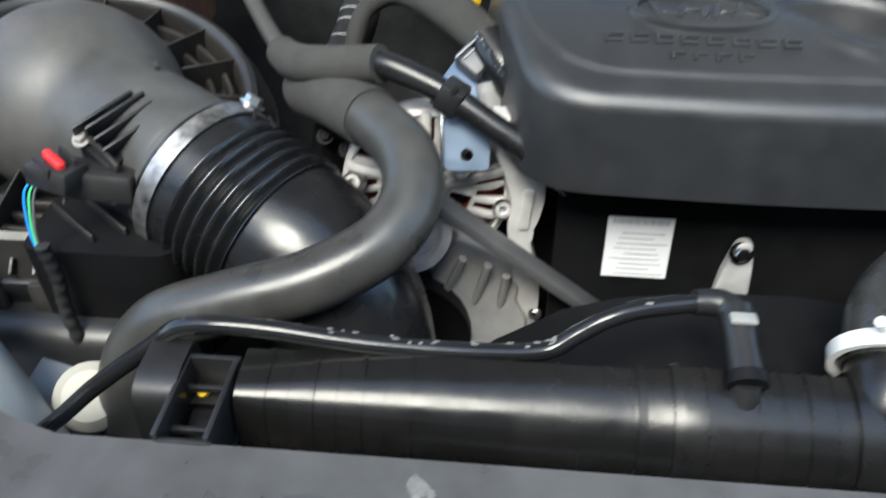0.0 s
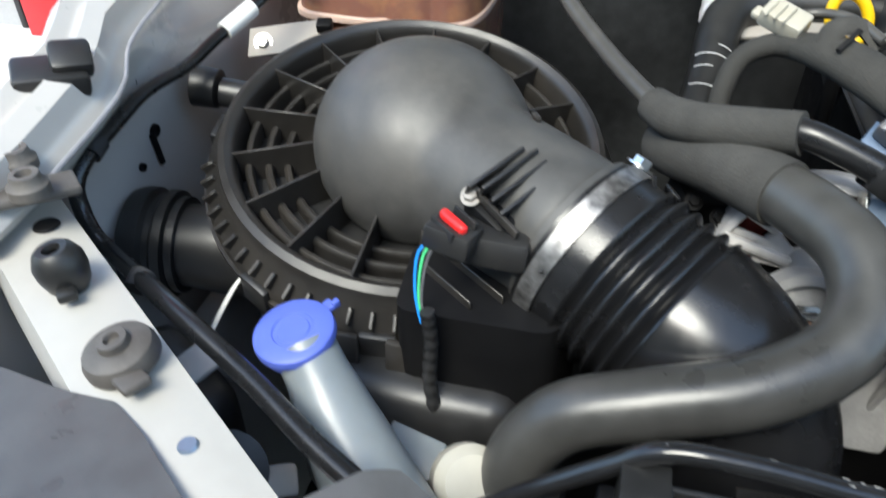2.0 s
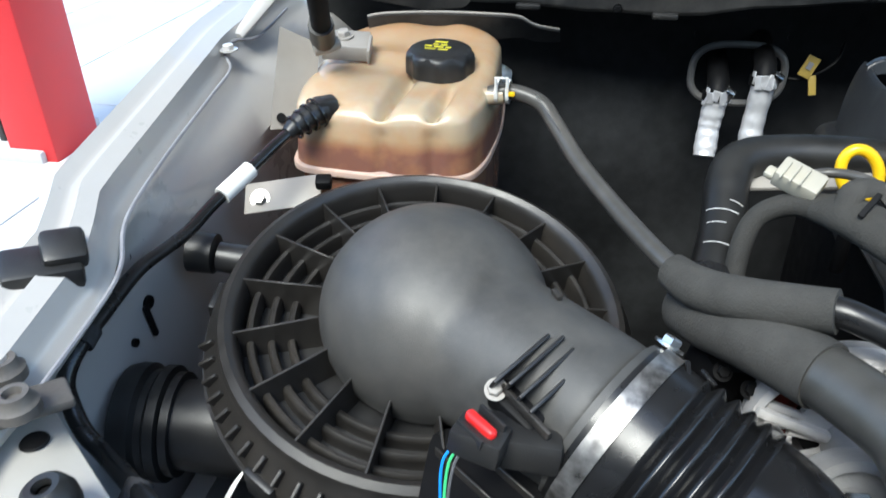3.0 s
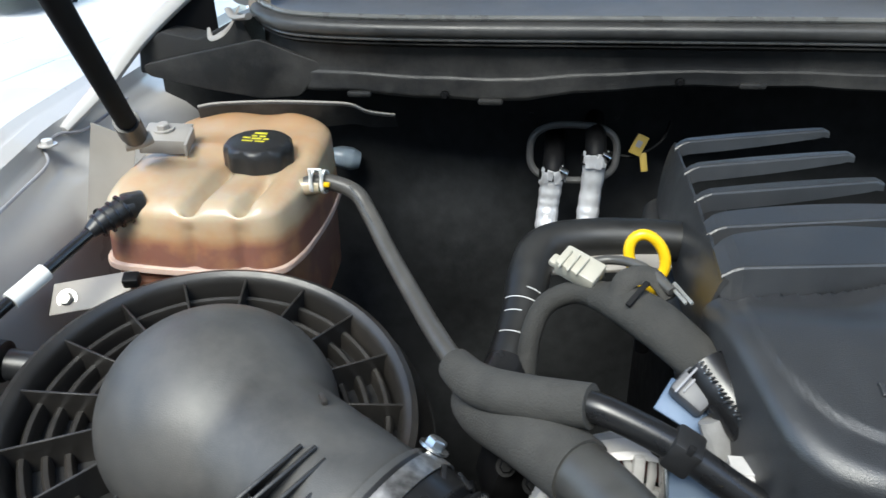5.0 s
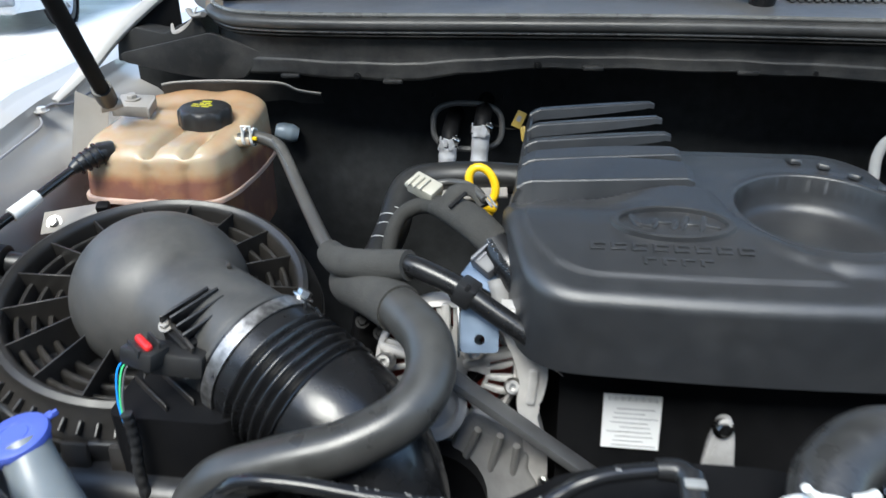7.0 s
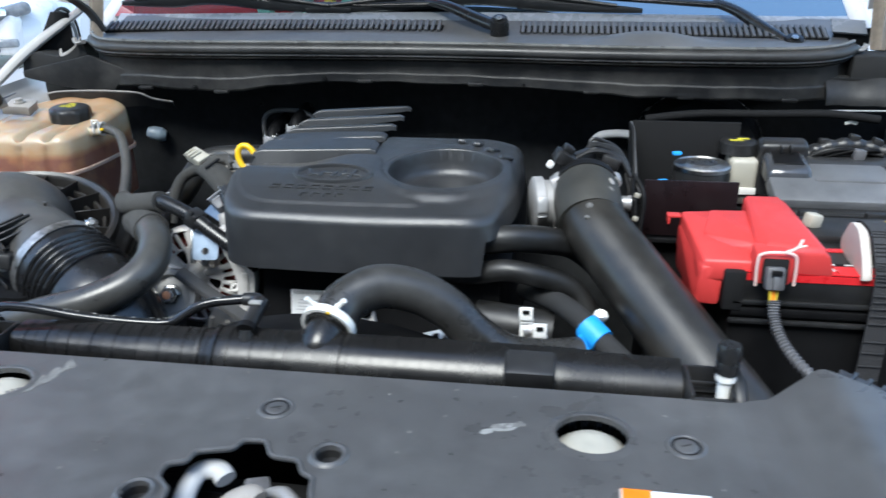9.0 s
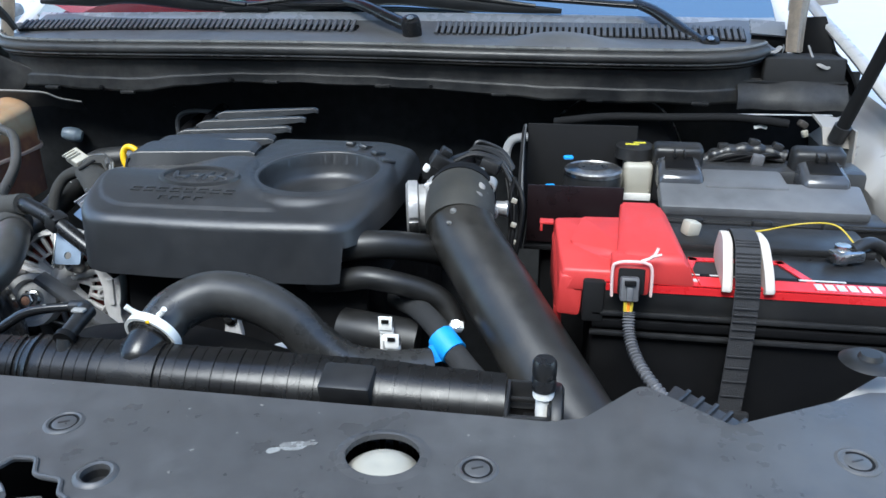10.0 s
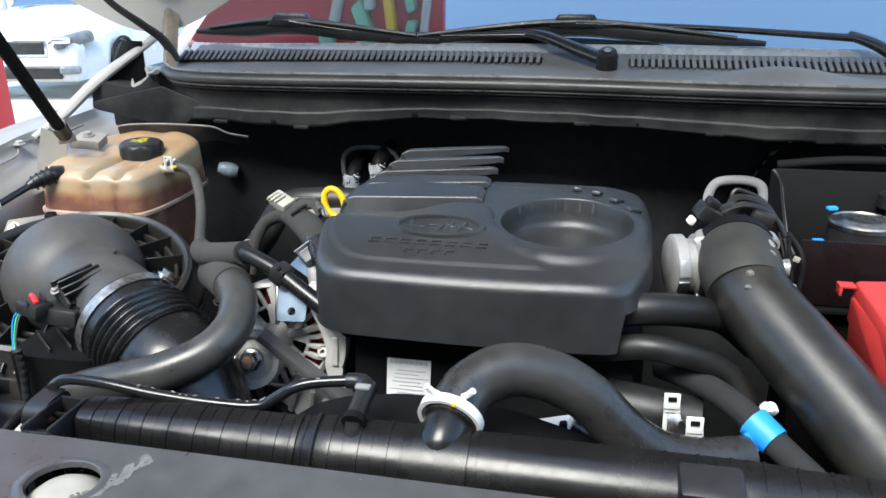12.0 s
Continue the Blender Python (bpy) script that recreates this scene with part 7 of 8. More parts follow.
    for p in ((-0.128, 0.515, 1.002), (-0.110, 0.508, 0.995)):
        bolt("bolt", p, Vector(p) + Vector((0.004, -0.02, 0.02)), 0.0045, c, "dark")


alternator()


COVER = rounded([(0.026, 0.431), (0.200, 0.427), (0.345, 0.434), (0.368, 0.520), (0.373, 0.620), (0.371, 0.720), (0.352, 0.860), (0.318, 0.955), (0.080, 0.960), (0.000, 0.940), (-0.010, 0.720), (-0.004, 0.560)],
                [0.045, 0.08, 0.034, 0.06, 0.06, 0.06, 0.06, 0.04, 0.04, 0.03, 0.05, 0.06], 7)
BOWL = (0.276, 0.574, 0.0735, 0.0835)
PANEL_EDGE = rounded([(0.020, 0.590), (0.016, 0.512), (0.050, 0.457), (0.150, 0.4545), (0.262, 0.457), (0.226, 0.500), (0.196, 0.545), (0.190, 0.600), (0.150, 0.612)], [0.02, 0.05, 0.05, 0.06, 0.012, 0.04, 0.04, 0.02, 0.04], 6)


def within_panel(x, y):
    """Metres inside the emblem panel's edge; negative outside."""
    best, odd = 9.0, False
    for i in range(len(PANEL_EDGE)):
        a, b = PANEL_EDGE[i - 1], PANEL_EDGE[i]
        ab = b - a
        k = min(1.0, max(0.0, ((x - a.x) * ab.x + (y - a.y) * ab.y) / max(ab.length_squared, 1e-12)))
        best = min(best, math.hypot(x - a.x - ab.x * k, y - a.y - ab.y * k))
        if (a.y > y) != (b.y > y) and x < a.x + (y - a.y) / (b.y - a.y) * ab.x:
            odd = not odd
    return best if odd else -best


def cover_top(x, y, d):
    """Height of the engine cover's skin at a point d inside its outline."""
    left = float(np.interp(y, [0.427, 0.445, 0.46, 0.49, 0.52, 0.56, 0.62, 0.97], [1.0865, 1.0905, 1.0940, 1.1015, 1.1070, 1.1105, 1.1120, 1.1120]))
    right = float(np.interp(y, [0.427, 0.445, 0.46, 0.49, 0.52, 0.56, 0.66, 0.71, 0.745, 0.80, 0.88, 0.97], [1.0865, 1.0905, 1.0940, 1.1015, 1.1065, 1.1090, 1.1108, 1.1095, 1.1030, 1.0800, 1.0380, 0.990]))
    back = smooth(0.62, 0.70, y)
    left -= 0.012 * smooth(0.535, 0.582, y) * (1 - smooth(0.075, 0.150, x)) * (1 - smooth(0.60, 0.62, y))
    f = smooth(0.16 - 0.09 * back, 0.20 - 0.036 * back, x)
    crown = left * (1 - f) + right * f - 3.2 * max(0, x - 0.305) ** 2
    e = 0.013
    fall = 0.011 * (1 - math.sqrt(max(0.0, 1 - (1 - min(d, e) / e) ** 2)))
    k = ((x - BOWL[0]) / BOWL[2]) ** 2 + ((y - BOWL[1]) / BOWL[3]) ** 2
    if k < 2.4:
        w = 1 - smooth(1.25, 1.75, k)
        crown = crown * (1 - w) + (1.1072 + 0.02 * (y - BOWL[1])) * w
        crown += 0.0012 * math.exp(-((k - 1.10) / 0.07) ** 2)
        crown -= 0.055 * (1 - smooth(0.86, 0.99, k))
    if k > 1.15 and y < 0.62 and x < 0.27:
        crown += 0.0024 * smooth(-0.0010, 0.0010, within_panel(x, y))
    sink = 0.088 * smooth(0.0, 0.004, 0.170 - x) * smooth(0.0, 0.004, y - 0.5845 - 0.14 * x)
    rear = 0.055 * smooth(0.66, 0.80, y) * smooth(0.0, 0.03, 0.06 - x)
    return crown - fall - max(sink, rear)


def engine_cover():
    t = thing("engine_cover", (0.19, 0.68, 1.0), "grained black plastic engine cover with slanted ribs and an oval bowl", "engine cover")

    def foot(x, y):
        if y > 0.70:
            return min(1.058, cover_top(x, y, 0.0) - 0.02)
        return 1.0195 if x < 0.3345 and y < 0.60 else 1.060 if x > 0.30 else 1.0195
    part("shell", skin(COVER, (0.19, 0.66), cover_top, foot, 260, 96, lambda x, y, f: 0.0035 * f, 4), "cover", t)
    # blades at the back: a lit front face, a sharp crest and a steep back; the front two have broad tops
    blades = ((0.013, 0.850, 0.170, 0.903, 0.010, 0.000, 0.011, 1.1165), (0.012, 0.783, 0.171, 0.834, 0.010, 0.000, 0.012, 1.1165), (0.011, 0.720, 0.172, 0.766, 0.011, 0.000, 0.013, 1.1170),
              (0.010, 0.657, 0.172, 0.692, 0.024, -0.0018, 0.014, 1.1175), (0.008, 0.592, 0.174, 0.617, 0.047, -0.0034, 0.024, 1.1185))
    for xl, yl, xr, yr, deep, drop, face, crest in blades:
        blade = bmesh.new()
        rows = []
        for k in range(25):
            f = k / 24
            x = xl + (xr - xl) * f
            y = yl + (yr - yl) * f
            thin = (1.0 - 0.50 * f ** 2) * (1.0 if f < 0.94 else 1.0 - 4.0 * (f - 0.94))
            h = crest - 0.006 * max(0, 0.06 - f) / 0.06 - 0.003 * max(0, f - 0.96) / 0.04
            back = deep * (0.72 + 0.40 * math.sin(math.pi * min(1, f * 1.05)) ** 0.7) * (1.0 if f < 0.95 else 1.0 - 5.0 * (f - 0.95))
            wave = 0.0035 * math.sin(math.pi * 2 * f + 0.5) if deep > 0.02 else 0.0
            prof = [(-face * 0.34 * thin, -0.0015 - face * thin + wave), (-0.0010, -0.0016), (0.0, -0.0004), (0.0012, 0.0), (back, -drop), (back, -drop - 0.0025), (0.0045, -0.0035), (0.0025 - face * 0.30 * thin, -0.0020 - face * thin + wave)]
            rows.append([blade.verts.new((x, y + dy, h + dz)) for dy, dz in prof])
        for r0, r1 in zip(rows, rows[1:]):
            for j in range(len(r0)):
                blade.faces.new((r0[j], r0[(j + 1) % len(r0)], r1[(j + 1) % len(r0)], r1[j]))
        blade.faces.new(rows[0])
        blade.faces.new(rows[-1])
        part("louvre", blade, "cover", t, smooth=False)
    cheek = lambda u, v: (0.0095 + 0.006 * u - 0.0105 * (1 - (1 - v) ** 2), 0.588 + 0.282 * u, 1.1135 - 0.0010 * u - 0.004 * abs(math.sin(math.pi * (u * 4.15 + 0.02))) ** 0.5 * (1 - v) - 0.070 * v ** 1.3)
    part("side_cheek", sheet(cheek, 60, 8, 0.003), "cover", t)
    for x, y, a in ((0.283, 0.6960, 2), (0.308, 0.6810, -16), (0.331, 0.6580, -34), (0.350, 0.6290, -52)):
        part("notch", box((x, y, cover_top(x, y, 0.1) + 0.0015), (0.0115, 0.020, 0.006), rot=(-14, 6, a), bevel=0.0022), "cover", t)
    dish = [(1.085, -0.0030), (1.075, -0.0002), (1.050, 0.0010), (1.015, 0.0011), (1.000, 0.0004), (0.992, -0.0012), (0.978, -0.0120), (0.950, -0.0260), (0.910, -0.0320), (0.840, -0.0355), (0.680, -0.0375), (0.420, -0.0385), (0.0, -0.0390)]
    part("bowl", lathe(dish, Matrix.Translation((BOWL[0], BOWL[1], 1.1076)) @ pose(0, 0, 0, 1.15, 0, 0) @ Matrix.Diagonal((BOWL[2], BOWL[3], 1, 1)), 96), "cover", t, "smooth oval bowl")
    # emblem oval and worn raised lettering, both plain shapes
    ex, ey = 0.141, 0.5235
    tilt = math.degrees(math.atan2(cover_top(ex, ey + 0.02, 0.1) - cover_top(ex, ey - 0.02, 0.1), 0.04))
    em = Matrix.Translation((ex, ey, cover_top(ex, ey, 0.1))) @ pose(0, 0, 0, tilt, 0, 0) @ Matrix.Diagonal((0.051, 0.0265, 1, 1))
    part("emblem", lathe([(0.85, -0.002), (0.875, 0.0030), (0.93, 0.0036), (0.985, 0.0030), (1.02, -0.002)], em, 48), "cover", t, "raised oval emblem")
    for u, v, w, h, turn in ((-0.60, 0.10, 0.08, 0.45, -20), (-0.46, -0.14, 0.20, 0.10, 10), (-0.28, 0.0, 0.06, 0.36, 20), (-0.13, 0.05, 0.14, 0.10, 0), (0.03, -0.05, 0.06, 0.34, 20), (0.20, 0.08, 0.06, 0.48, 18), (0.35, 0.0, 0.15, 0.10, -10), (0.49, 0.08, 0.06, 0.52, 15), (0.62, -0.12, 0.14, 0.09, 20)):
        blob = lathe([(0, 0.0022), (0.7, 0.0021), (0.92, 0.0012), (1.0, -0.001)], Matrix.Translation((ex, ey, cover_top(ex, ey, 0.1))) @ pose(0, 0, 0, tilt, 0, 0) @ Matrix.Translation((u * 0.051, v * 0.0265, 0)) @ pose(0, 0, 0, 0, 0, -turn) @ Matrix.Diagonal((w * 0.051, h * 0.0265, 1, 1)), 20)
        part("emblem_scroll", blob, "cover", t)

    def raised_bar(x, y, w, h):
        slope = math.degrees(math.atan2(cover_top(x, y + 0.006, 0.1) - cover_top(x, y - 0.006, 0.1), 0.012))
        part("raised_bar", box((x, y, cover_top(x, y, 0.1) + 0.0006), (w, h, 0.0026), rot=(slope, 0, 0), bevel=0.0008, seg=2), "cover", t)
    for k in range(8):
        raised_bar(0.078 + 0.0165 * k, 0.4875 + 0.0032, 0.0125, 0.0026)
        raised_bar(0.0735 + 0.0165 * k, 0.4870, 0.0030, 0.0090)
        raised_bar(0.078 + 0.0165 * k, 0.4843, 0.0110, 0.0024)
    for k in range(4):
        raised_bar(0.118 + 0.0145 * k, 0.4740, 0.0105, 0.0024)
        raised_bar(0.1145 + 0.0145 * k, 0.4712, 0.0030, 0.0078)


engine_cover()


def dipstick():
    t = thing("dipstick", (-0.028, 0.665, 1.03), "yellow plastic oil dipstick ring", "dipstick")
    c = Vector((-0.030, 0.664, 1.086))
    ring = [c + Vector((0.0135 * math.cos(a) - 0.004 * math.sin(a), 0.003 * math.sin(a), 0.0180 * math.sin(a))) for a in [2 * math.pi * k / 28 for k in range(29)]]
    part("ring", tube(ring, 0.0044, 12, 1, True, 1.0, False), "yellow", t)
    part("foot", box(c + Vector((0.006, 0.0, -0.023)), (0.021, 0.012, 0.010), rot=(10, 10, 0), bevel=0.003), "yellow", t)
    part("stem", tube([c + Vector((0.002, 0.002, -0.018)), c + Vector((0.004, 0.004, -0.034))], [0.007, 0.009], 10, 3), "yellow", t)
    part("tube", tube([c + Vector((0.004, 0.004, -0.032)), c + Vector((0.006, 0.008, -0.09))], 0.006, 10, 3), "dark", t)


dipstick()


def harness():
    t = thing("engine_harness", (-0.05, 0.58, 1.04), "black taped engine wiring harness with pale connector", "wiring")
    part("trunk", tube([(-0.118, 0.585, 1.010), (-0.116, 0.600, 1.048), (-0.106, 0.612, 1.070), (-0.084, 0.614, 1.081), (-0.060, 0.602, 1.084)], [0.0075, 0.0078, 0.0078, 0.0085, 0.012], 16, 8), "fabric", t)
    part("taped_trunk", tube([(-0.072, 0.608, 1.082), (-0.056, 0.598, 1.085), (-0.034, 0.576, 1.083), (-0.012, 0.550, 1.076), (-0.002, 0.536, 1.070)], [0.011, 0.0175, 0.0190, 0.0175, 0.014], 18, 8, squash=0.72), "fabric", t, "bulky taped wiring bundle")
    part("saddle", tube([(-0.060, 0.584, 1.088), (-0.052, 0.600, 1.101), (-0.034, 0.606, 1.101), (-0.022, 0.596, 1.090)], [0.007, 0.0085, 0.0085, 0.007], 10, 6, squash=0.5), "fabric", t)
    part("dark_slit", box((-0.046, 0.582, 1.1005), (0.004, 0.024, 0.003), rot=(22, 10, -35), bevel=0.001), "black", t)
    part("branch", tube([(-0.085, 0.624, 1.096), (-0.062, 0.630, 1.100), (-0.040, 0.616, 1.103), (-0.022, 0.592, 1.098)], 0.0036, 10, 8), "greyhose", t)
    for dx in (0.0, 0.004):
        part("wire", tube([(-0.024 + dx, 0.600, 1.100), (-0.014 + dx, 0.582, 1.095)], 0.0014, 6, 2), "silverfleck", t)
    part("plug_sleeve", tube([(-0.006, 0.541, 1.073), (0.006, 0.524, 1.064), (0.018, 0.506, 1.052)], [0.0175, 0.0160, 0.0120], 18, 5), "shiny", t, "shiny black tape")
    rnd = random.Random(5)
    for k in range(16):
        f = k / 15
        p = Vector((-0.010, 0.530, 1.0850)).lerp(Vector((0.013, 0.500, 1.0650)), f)
        part("wrinkle", box(p, (0.009 + 0.008 * rnd.random(), 0.0014, 0.0012), rot=(20 * rnd.random(), 20, 30 + 30 * rnd.random()), bevel=0.0004), "band", t)
    part("connector", box((-0.083, 0.618, 1.098), (0.032, 0.020, 0.014), rot=(20, 15, -28), bevel=0.002), "cream", t, "pale grey connector")
    for k in range(3):
        part("connector_rib", box((-0.094 + 0.006 * k, 0.616 - 0.003 * k, 1.106 - 0.001 * k), (0.0015, 0.018, 0.003), rot=(20, 15, -28), bevel=0.0004), "cream", t)
    part("connector_tail", box((-0.100, 0.630, 1.097), (0.008, 0.010, 0.006), rot=(20, 15, -28), bevel=0.002), "cream", t)
    v = thing("heat_shield", (-0.03, 0.68, 1.05), "dull metal heat shield strip beside the engine cover", "heat shield")
    part("strip", box((-0.060, 0.700, 1.060), (0.11, 0.02, 0.004), rot=(15, -4, 4), bevel=0.001), "beige", v)


harness()


def heater_pipes():
    t = thing("heater_pipes", (-0.08, 0.97, 0.95), "pair of foil wrapped heater pipes through the firewall", "pipe")
    for x, y, z in ((-0.101, 0.945, 1.036), (-0.055, 0.945, 1.056)):
        part("foil_sleeve", tube([(x - 0.005, y - 0.015, 0.975), (x - 0.003, y, 1.005), (x, y + 0.002, z)], lambda f: 0.0125 + 0.0007 * math.sin(f * 23 + x * 90) * math.sin(f * 11), 11, 22), "foil", t, "crumpled foil sleeve")
        part("clamp", ring_band((x, y + 0.004, z + 0.004), (x, y + 0.008, z + 0.03), 0.0138, 0.010), "dark", t)
        part("stub", tube([(x, y + 0.004, z), (x + 0.001, y + 0.02, z + 0.018), (x + 0.002, y + 0.08, z + 0.028)], 0.012, 14, 4), "dark", t)
        part("clamp_ear", box((x + 0.010, y - 0.006, z + 0.010), (0.012, 0.008, 0.014), rot=(30, 30, 0), bevel=0.002), "steel", t)
        crumple = random.Random(int(x * 1000))
        for k in range(6):
            a = radians(190 + 32 * k + 12 * crumple.random())
            part("foil_flap", box((x + 0.0125 * math.cos(a), y + 0.0125 * math.sin(a), z + 0.004 + 0.005 * crumple.random()), (0.008, 0.0012, 0.012 + 0.008 * crumple.random()), rot=(26 * crumple.random() - 13, 30 * crumple.random() - 15, math.degrees(a) - 90), bevel=0.0003, seg=1), "foil", t)
    a = [2 * math.pi * k / 40 for k in range(41)]
    part("grommet", tube([(-0.078 + 0.050 * math.copysign(abs(math.cos(k)) ** 0.7, math.cos(k)), 0.985, 1.054 + 0.034 * math.copysign(abs(math.sin(k)) ** 0.7, math.sin(k))) for k in a], 0.0042, 8, 1, True, 1.0, False), "cowltop", t, "grey rubber grommet rim")
    for x, z in ((-0.128, 1.098), (-0.03, 1.098)):
        bolt("stud", (x, 0.985, z), (x, 0.95, z + 0.01), 0.0035, t, "dark", False)
    g = alone("yellow_tag", box((-0.004, 0.985, 1.066), (0.014, 0.004, 0.024), rot=(-10, 24, 0), bevel=0.001), "tagyellow", "faded yellow tag hanging at the firewall", "tag")
    part("tag_fold", box((0.003, 0.983, 1.046), (0.008, 0.004, 0.022), rot=(-10, -10, 0), bevel=0.001), "tagyellow", g)
    part("tag_print", box((-0.004, 0.9825, 1.068), (0.006, 0.0012, 0.008), rot=(-10, 24, 0), bevel=0), "ink", g)
    w = alone("vacuum_line", tube([(-0.05, 1.0, 1.055), (-0.01, 0.99, 1.05), (0.02, 0.985, 1.07), (0.03, 1.0, 1.09)], 0.002, 6, 8), "dark", "thin black vacuum line by the firewall", "hose")


heater_pipes()


def charge_pipe():
    t = thing("charge_pipe", (0.55, 0.35, 0.9), "large dark grey rubber turbo charge pipe with scuffs", "pipe")
    at = lambda y: Vector((0.4655 + 0.70 * (0.5 - y), y, 1.0625 - 0.597 * (0.5 - y)))
    line = [(0.4560, 0.556, 1.0835), (0.4580, 0.530, 1.0765), at(0.495), at(0.45), at(0.40), at(0.32), at(0.25), at(0.20), at(0.15)]
    part("pipe", tube(line, [0.0375, 0.0378, 0.0382, 0.0386, 0.0388, 0.0392, 0.0392, 0.0390, 0.0390], 44, 12), "pipe", t)
    part("boot", tube([(0.4556, 0.566, 1.0850), (0.4560, 0.552, 1.0828), (0.4580, 0.528, 1.0762), at(0.506)], [0.0405, 0.0412, 0.0412, 0.0392], 44, 8), "boot", t, "matt black rubber boot")
    part("boot_band", ring_band(Vector((0.4557, 0.562, 1.0846)), (0.4552, 0.580, 1.0875), 0.0408, 0.006, 0.0012, 40), "dark", t, "dull black band")
    axis = (at(0.3) - at(0.5)).normalized()
    side, up = axis.cross(Vector((0, 0, 1))).normalized(), axis.cross(Vector((0, 0, 1))).normalized().cross(axis)
    for k, (at_axis, turn, r, long) in enumerate((((0.4577, 0.533), 122, 0.0095, 0.7), ((0.4585, 0.527), 133, 0.0075, 1.3), ((0.4600, 0.520), 112, 0.0050, 1.5), ((0.4640, 0.505), 60, 0.0040, 1.0), ((0.4690, 0.495), 46, 0.0035, 0.8))):
        n = side * math.cos(radians(turn)) + up * math.sin(radians(turn))
        x, y = at_axis
        p = Vector((x, y, 1.0625 + 0.597 * (y - 0.5) * 0.85)) + n * 0.0405
        spot = lathe([(0, 0.0010), (r * 0.6, 0.0004), (r, -0.0020)], aim(p, p + n) @ Matrix.Diagonal((1.0, long, 1, 1)), 11)
        part("scuff", spot, "dusty" if k else "beige", t, "pale worn spot")


charge_pipe()


def throttle_body():
    t = thing("throttle_body", (0.45, 0.60, 1.0), "cast aluminium throttle body with black sensor connectors", "throttle body")
    m = aim((0.4555, 0.590, 1.087), (0.4555, 0.70, 1.090))
    part("flange", lathe([(0.034, 0.0), (0.0400, 0.0), (0.0412, 0.004), (0.0412, 0.012), (0.034, 0.012)], m, 40), "dark", t)
    arch = [(0.4555 + 0.036 * math.cos(a), 0.590, 1.0905 + 0.030 * math.sin(a)) for a in [radians(18 + 144 * k / 12) for k in range(13)]]
    part("flange_arch", tube(arch, 0.0065, 10, 2, squash=0.8), "alu", t, "bright cast flange arch")
    for x, z in ((0.4215, 1.1000), (0.4895, 1.1020), (0.4930, 1.0700), (0.4180, 1.0560)):
        part("lug", lathe([(0, -0.004), (0.0075, -0.004), (0.0085, 0.0), (0.0085, 0.018), (0, 0.018)], aim((x, 0.588, z), (x, 0.70, z)), 18), "alu", t)
        part("lug_bolt", lathe([(0, -0.0065), (0.0052, -0.0065), (0.0052, -0.003), (0, -0.003)], aim((x, 0.588, z), (x, 0.70, z)), 6), "dark", t)
    part("body", tube([(0.4555, 0.602, 1.085), (0.4555, 0.66, 1.080)], 0.037, 32, 3), "dark", t)
    # clamp plates and drum beside the engine cover
    n = aim((0.388, 0.590, 1.070), (0.44, 0.600, 1.071))
    part("drum", lathe([(0, 0.0), (0.030, 0.0), (0.034, 0.003), (0.034, 0.014), (0.029, 0.016), (0.029, 0.024), (0.034, 0.027), (0.034, 0.036), (0.026, 0.040), (0.026, 0.060), (0, 0.060)], n, 40), "greycast", t, "ribbed actuator drum")
    for z, w in ((0.0085, 0.008), (0.031, 0.008)):
        for k in range(6):
            a = radians(165 + 38 * k)
            plate = box((0.0345 * math.cos(a), 0.0345 * math.sin(a), z), (0.0035, 0.019, w + 0.004), rot=(0, 0, math.degrees(a)), bevel=0.0012)
            bmesh.ops.transform(plate, matrix=n, verts=plate.verts)
            part("clamp_plate", plate, "band" if k % 2 else "alu", t, "worn steel clamp plate")
    part("link_bar", box((0.4255, 0.588, 1.106), (0.030, 0.008, 0.008), rot=(0, -26, 14), bevel=0.002), "casting", t, "bright steel link")
    part("nozzle", tube([(0.492, 0.598, 1.073), (0.512, 0.596, 1.073)], 0.0090, 16, 3), "alu", t)
    part("nozzle_lip", ring_band((0.510, 0.596, 1.073), (0.53, 0.596, 1.073), 0.0088, 0.003, 0.0014, 18), "alu", t)
    c = part("connector", box((0.428, 0.622, 1.121), (0.030, 0.022, 0.017), rot=(8, 32, 18), bevel=0.003), "plastic", t, "black connector")
    part("latch_cap", box((0.432, 0.626, 1.133), (0.014, 0.014, 0.009), rot=(8, 32, 18), bevel=0.002), "plastic", c)
    part("white_tip", box((0.4095, 0.612, 1.116), (0.007, 0.010, 0.009), rot=(8, 32, 18), bevel=0.002), "white", c)
    part("connector", box((0.452, 0.640, 1.120), (0.026, 0.020, 0.014), rot=(0, -12, 30), bevel=0.003), "plastic", t, "black connector")
    part("connector", box((0.487, 0.634, 1.116), (0.024, 0.022, 0.016), rot=(0, 18, -10), bevel=0.003), "plastic", t, "black connector")
    rnd = random.Random(9)
    for k in range(6):
        y = 0.628 + 0.011 * k
        part("loom", tube([(0.440 + 0.004 * k, y, 1.120), (0.466, y + 0.008 * rnd.random(), 1.128 + 0.005 * rnd.random()), (0.496, y + 0.008, 1.120), (0.512, y + 0.002, 1.096 + 0.008 * rnd.random())], 0.0018 + 0.0012 * rnd.random(), 8, 6), "plastic", t)
    part("pale_clip", box((0.472, 0.612, 1.117), (0.018, 0.006, 0.005), rot=(0, 14, 20), bevel=0.001), "neck", t)
    for k in range(5):
        part("hanging_loom", tube([(0.506 + 0.003 * k, 0.635, 1.10), (0.514 + 0.005 * k * (k % 2), 0.610, 1.06 + 0.004 * k), (0.512 + 0.002 * k, 0.588, 1.01 - 0.008 * k), (0.508, 0.575, 0.96)], 0.0022 + 0.0010 * (k % 2), 8, 6), "dark", t)
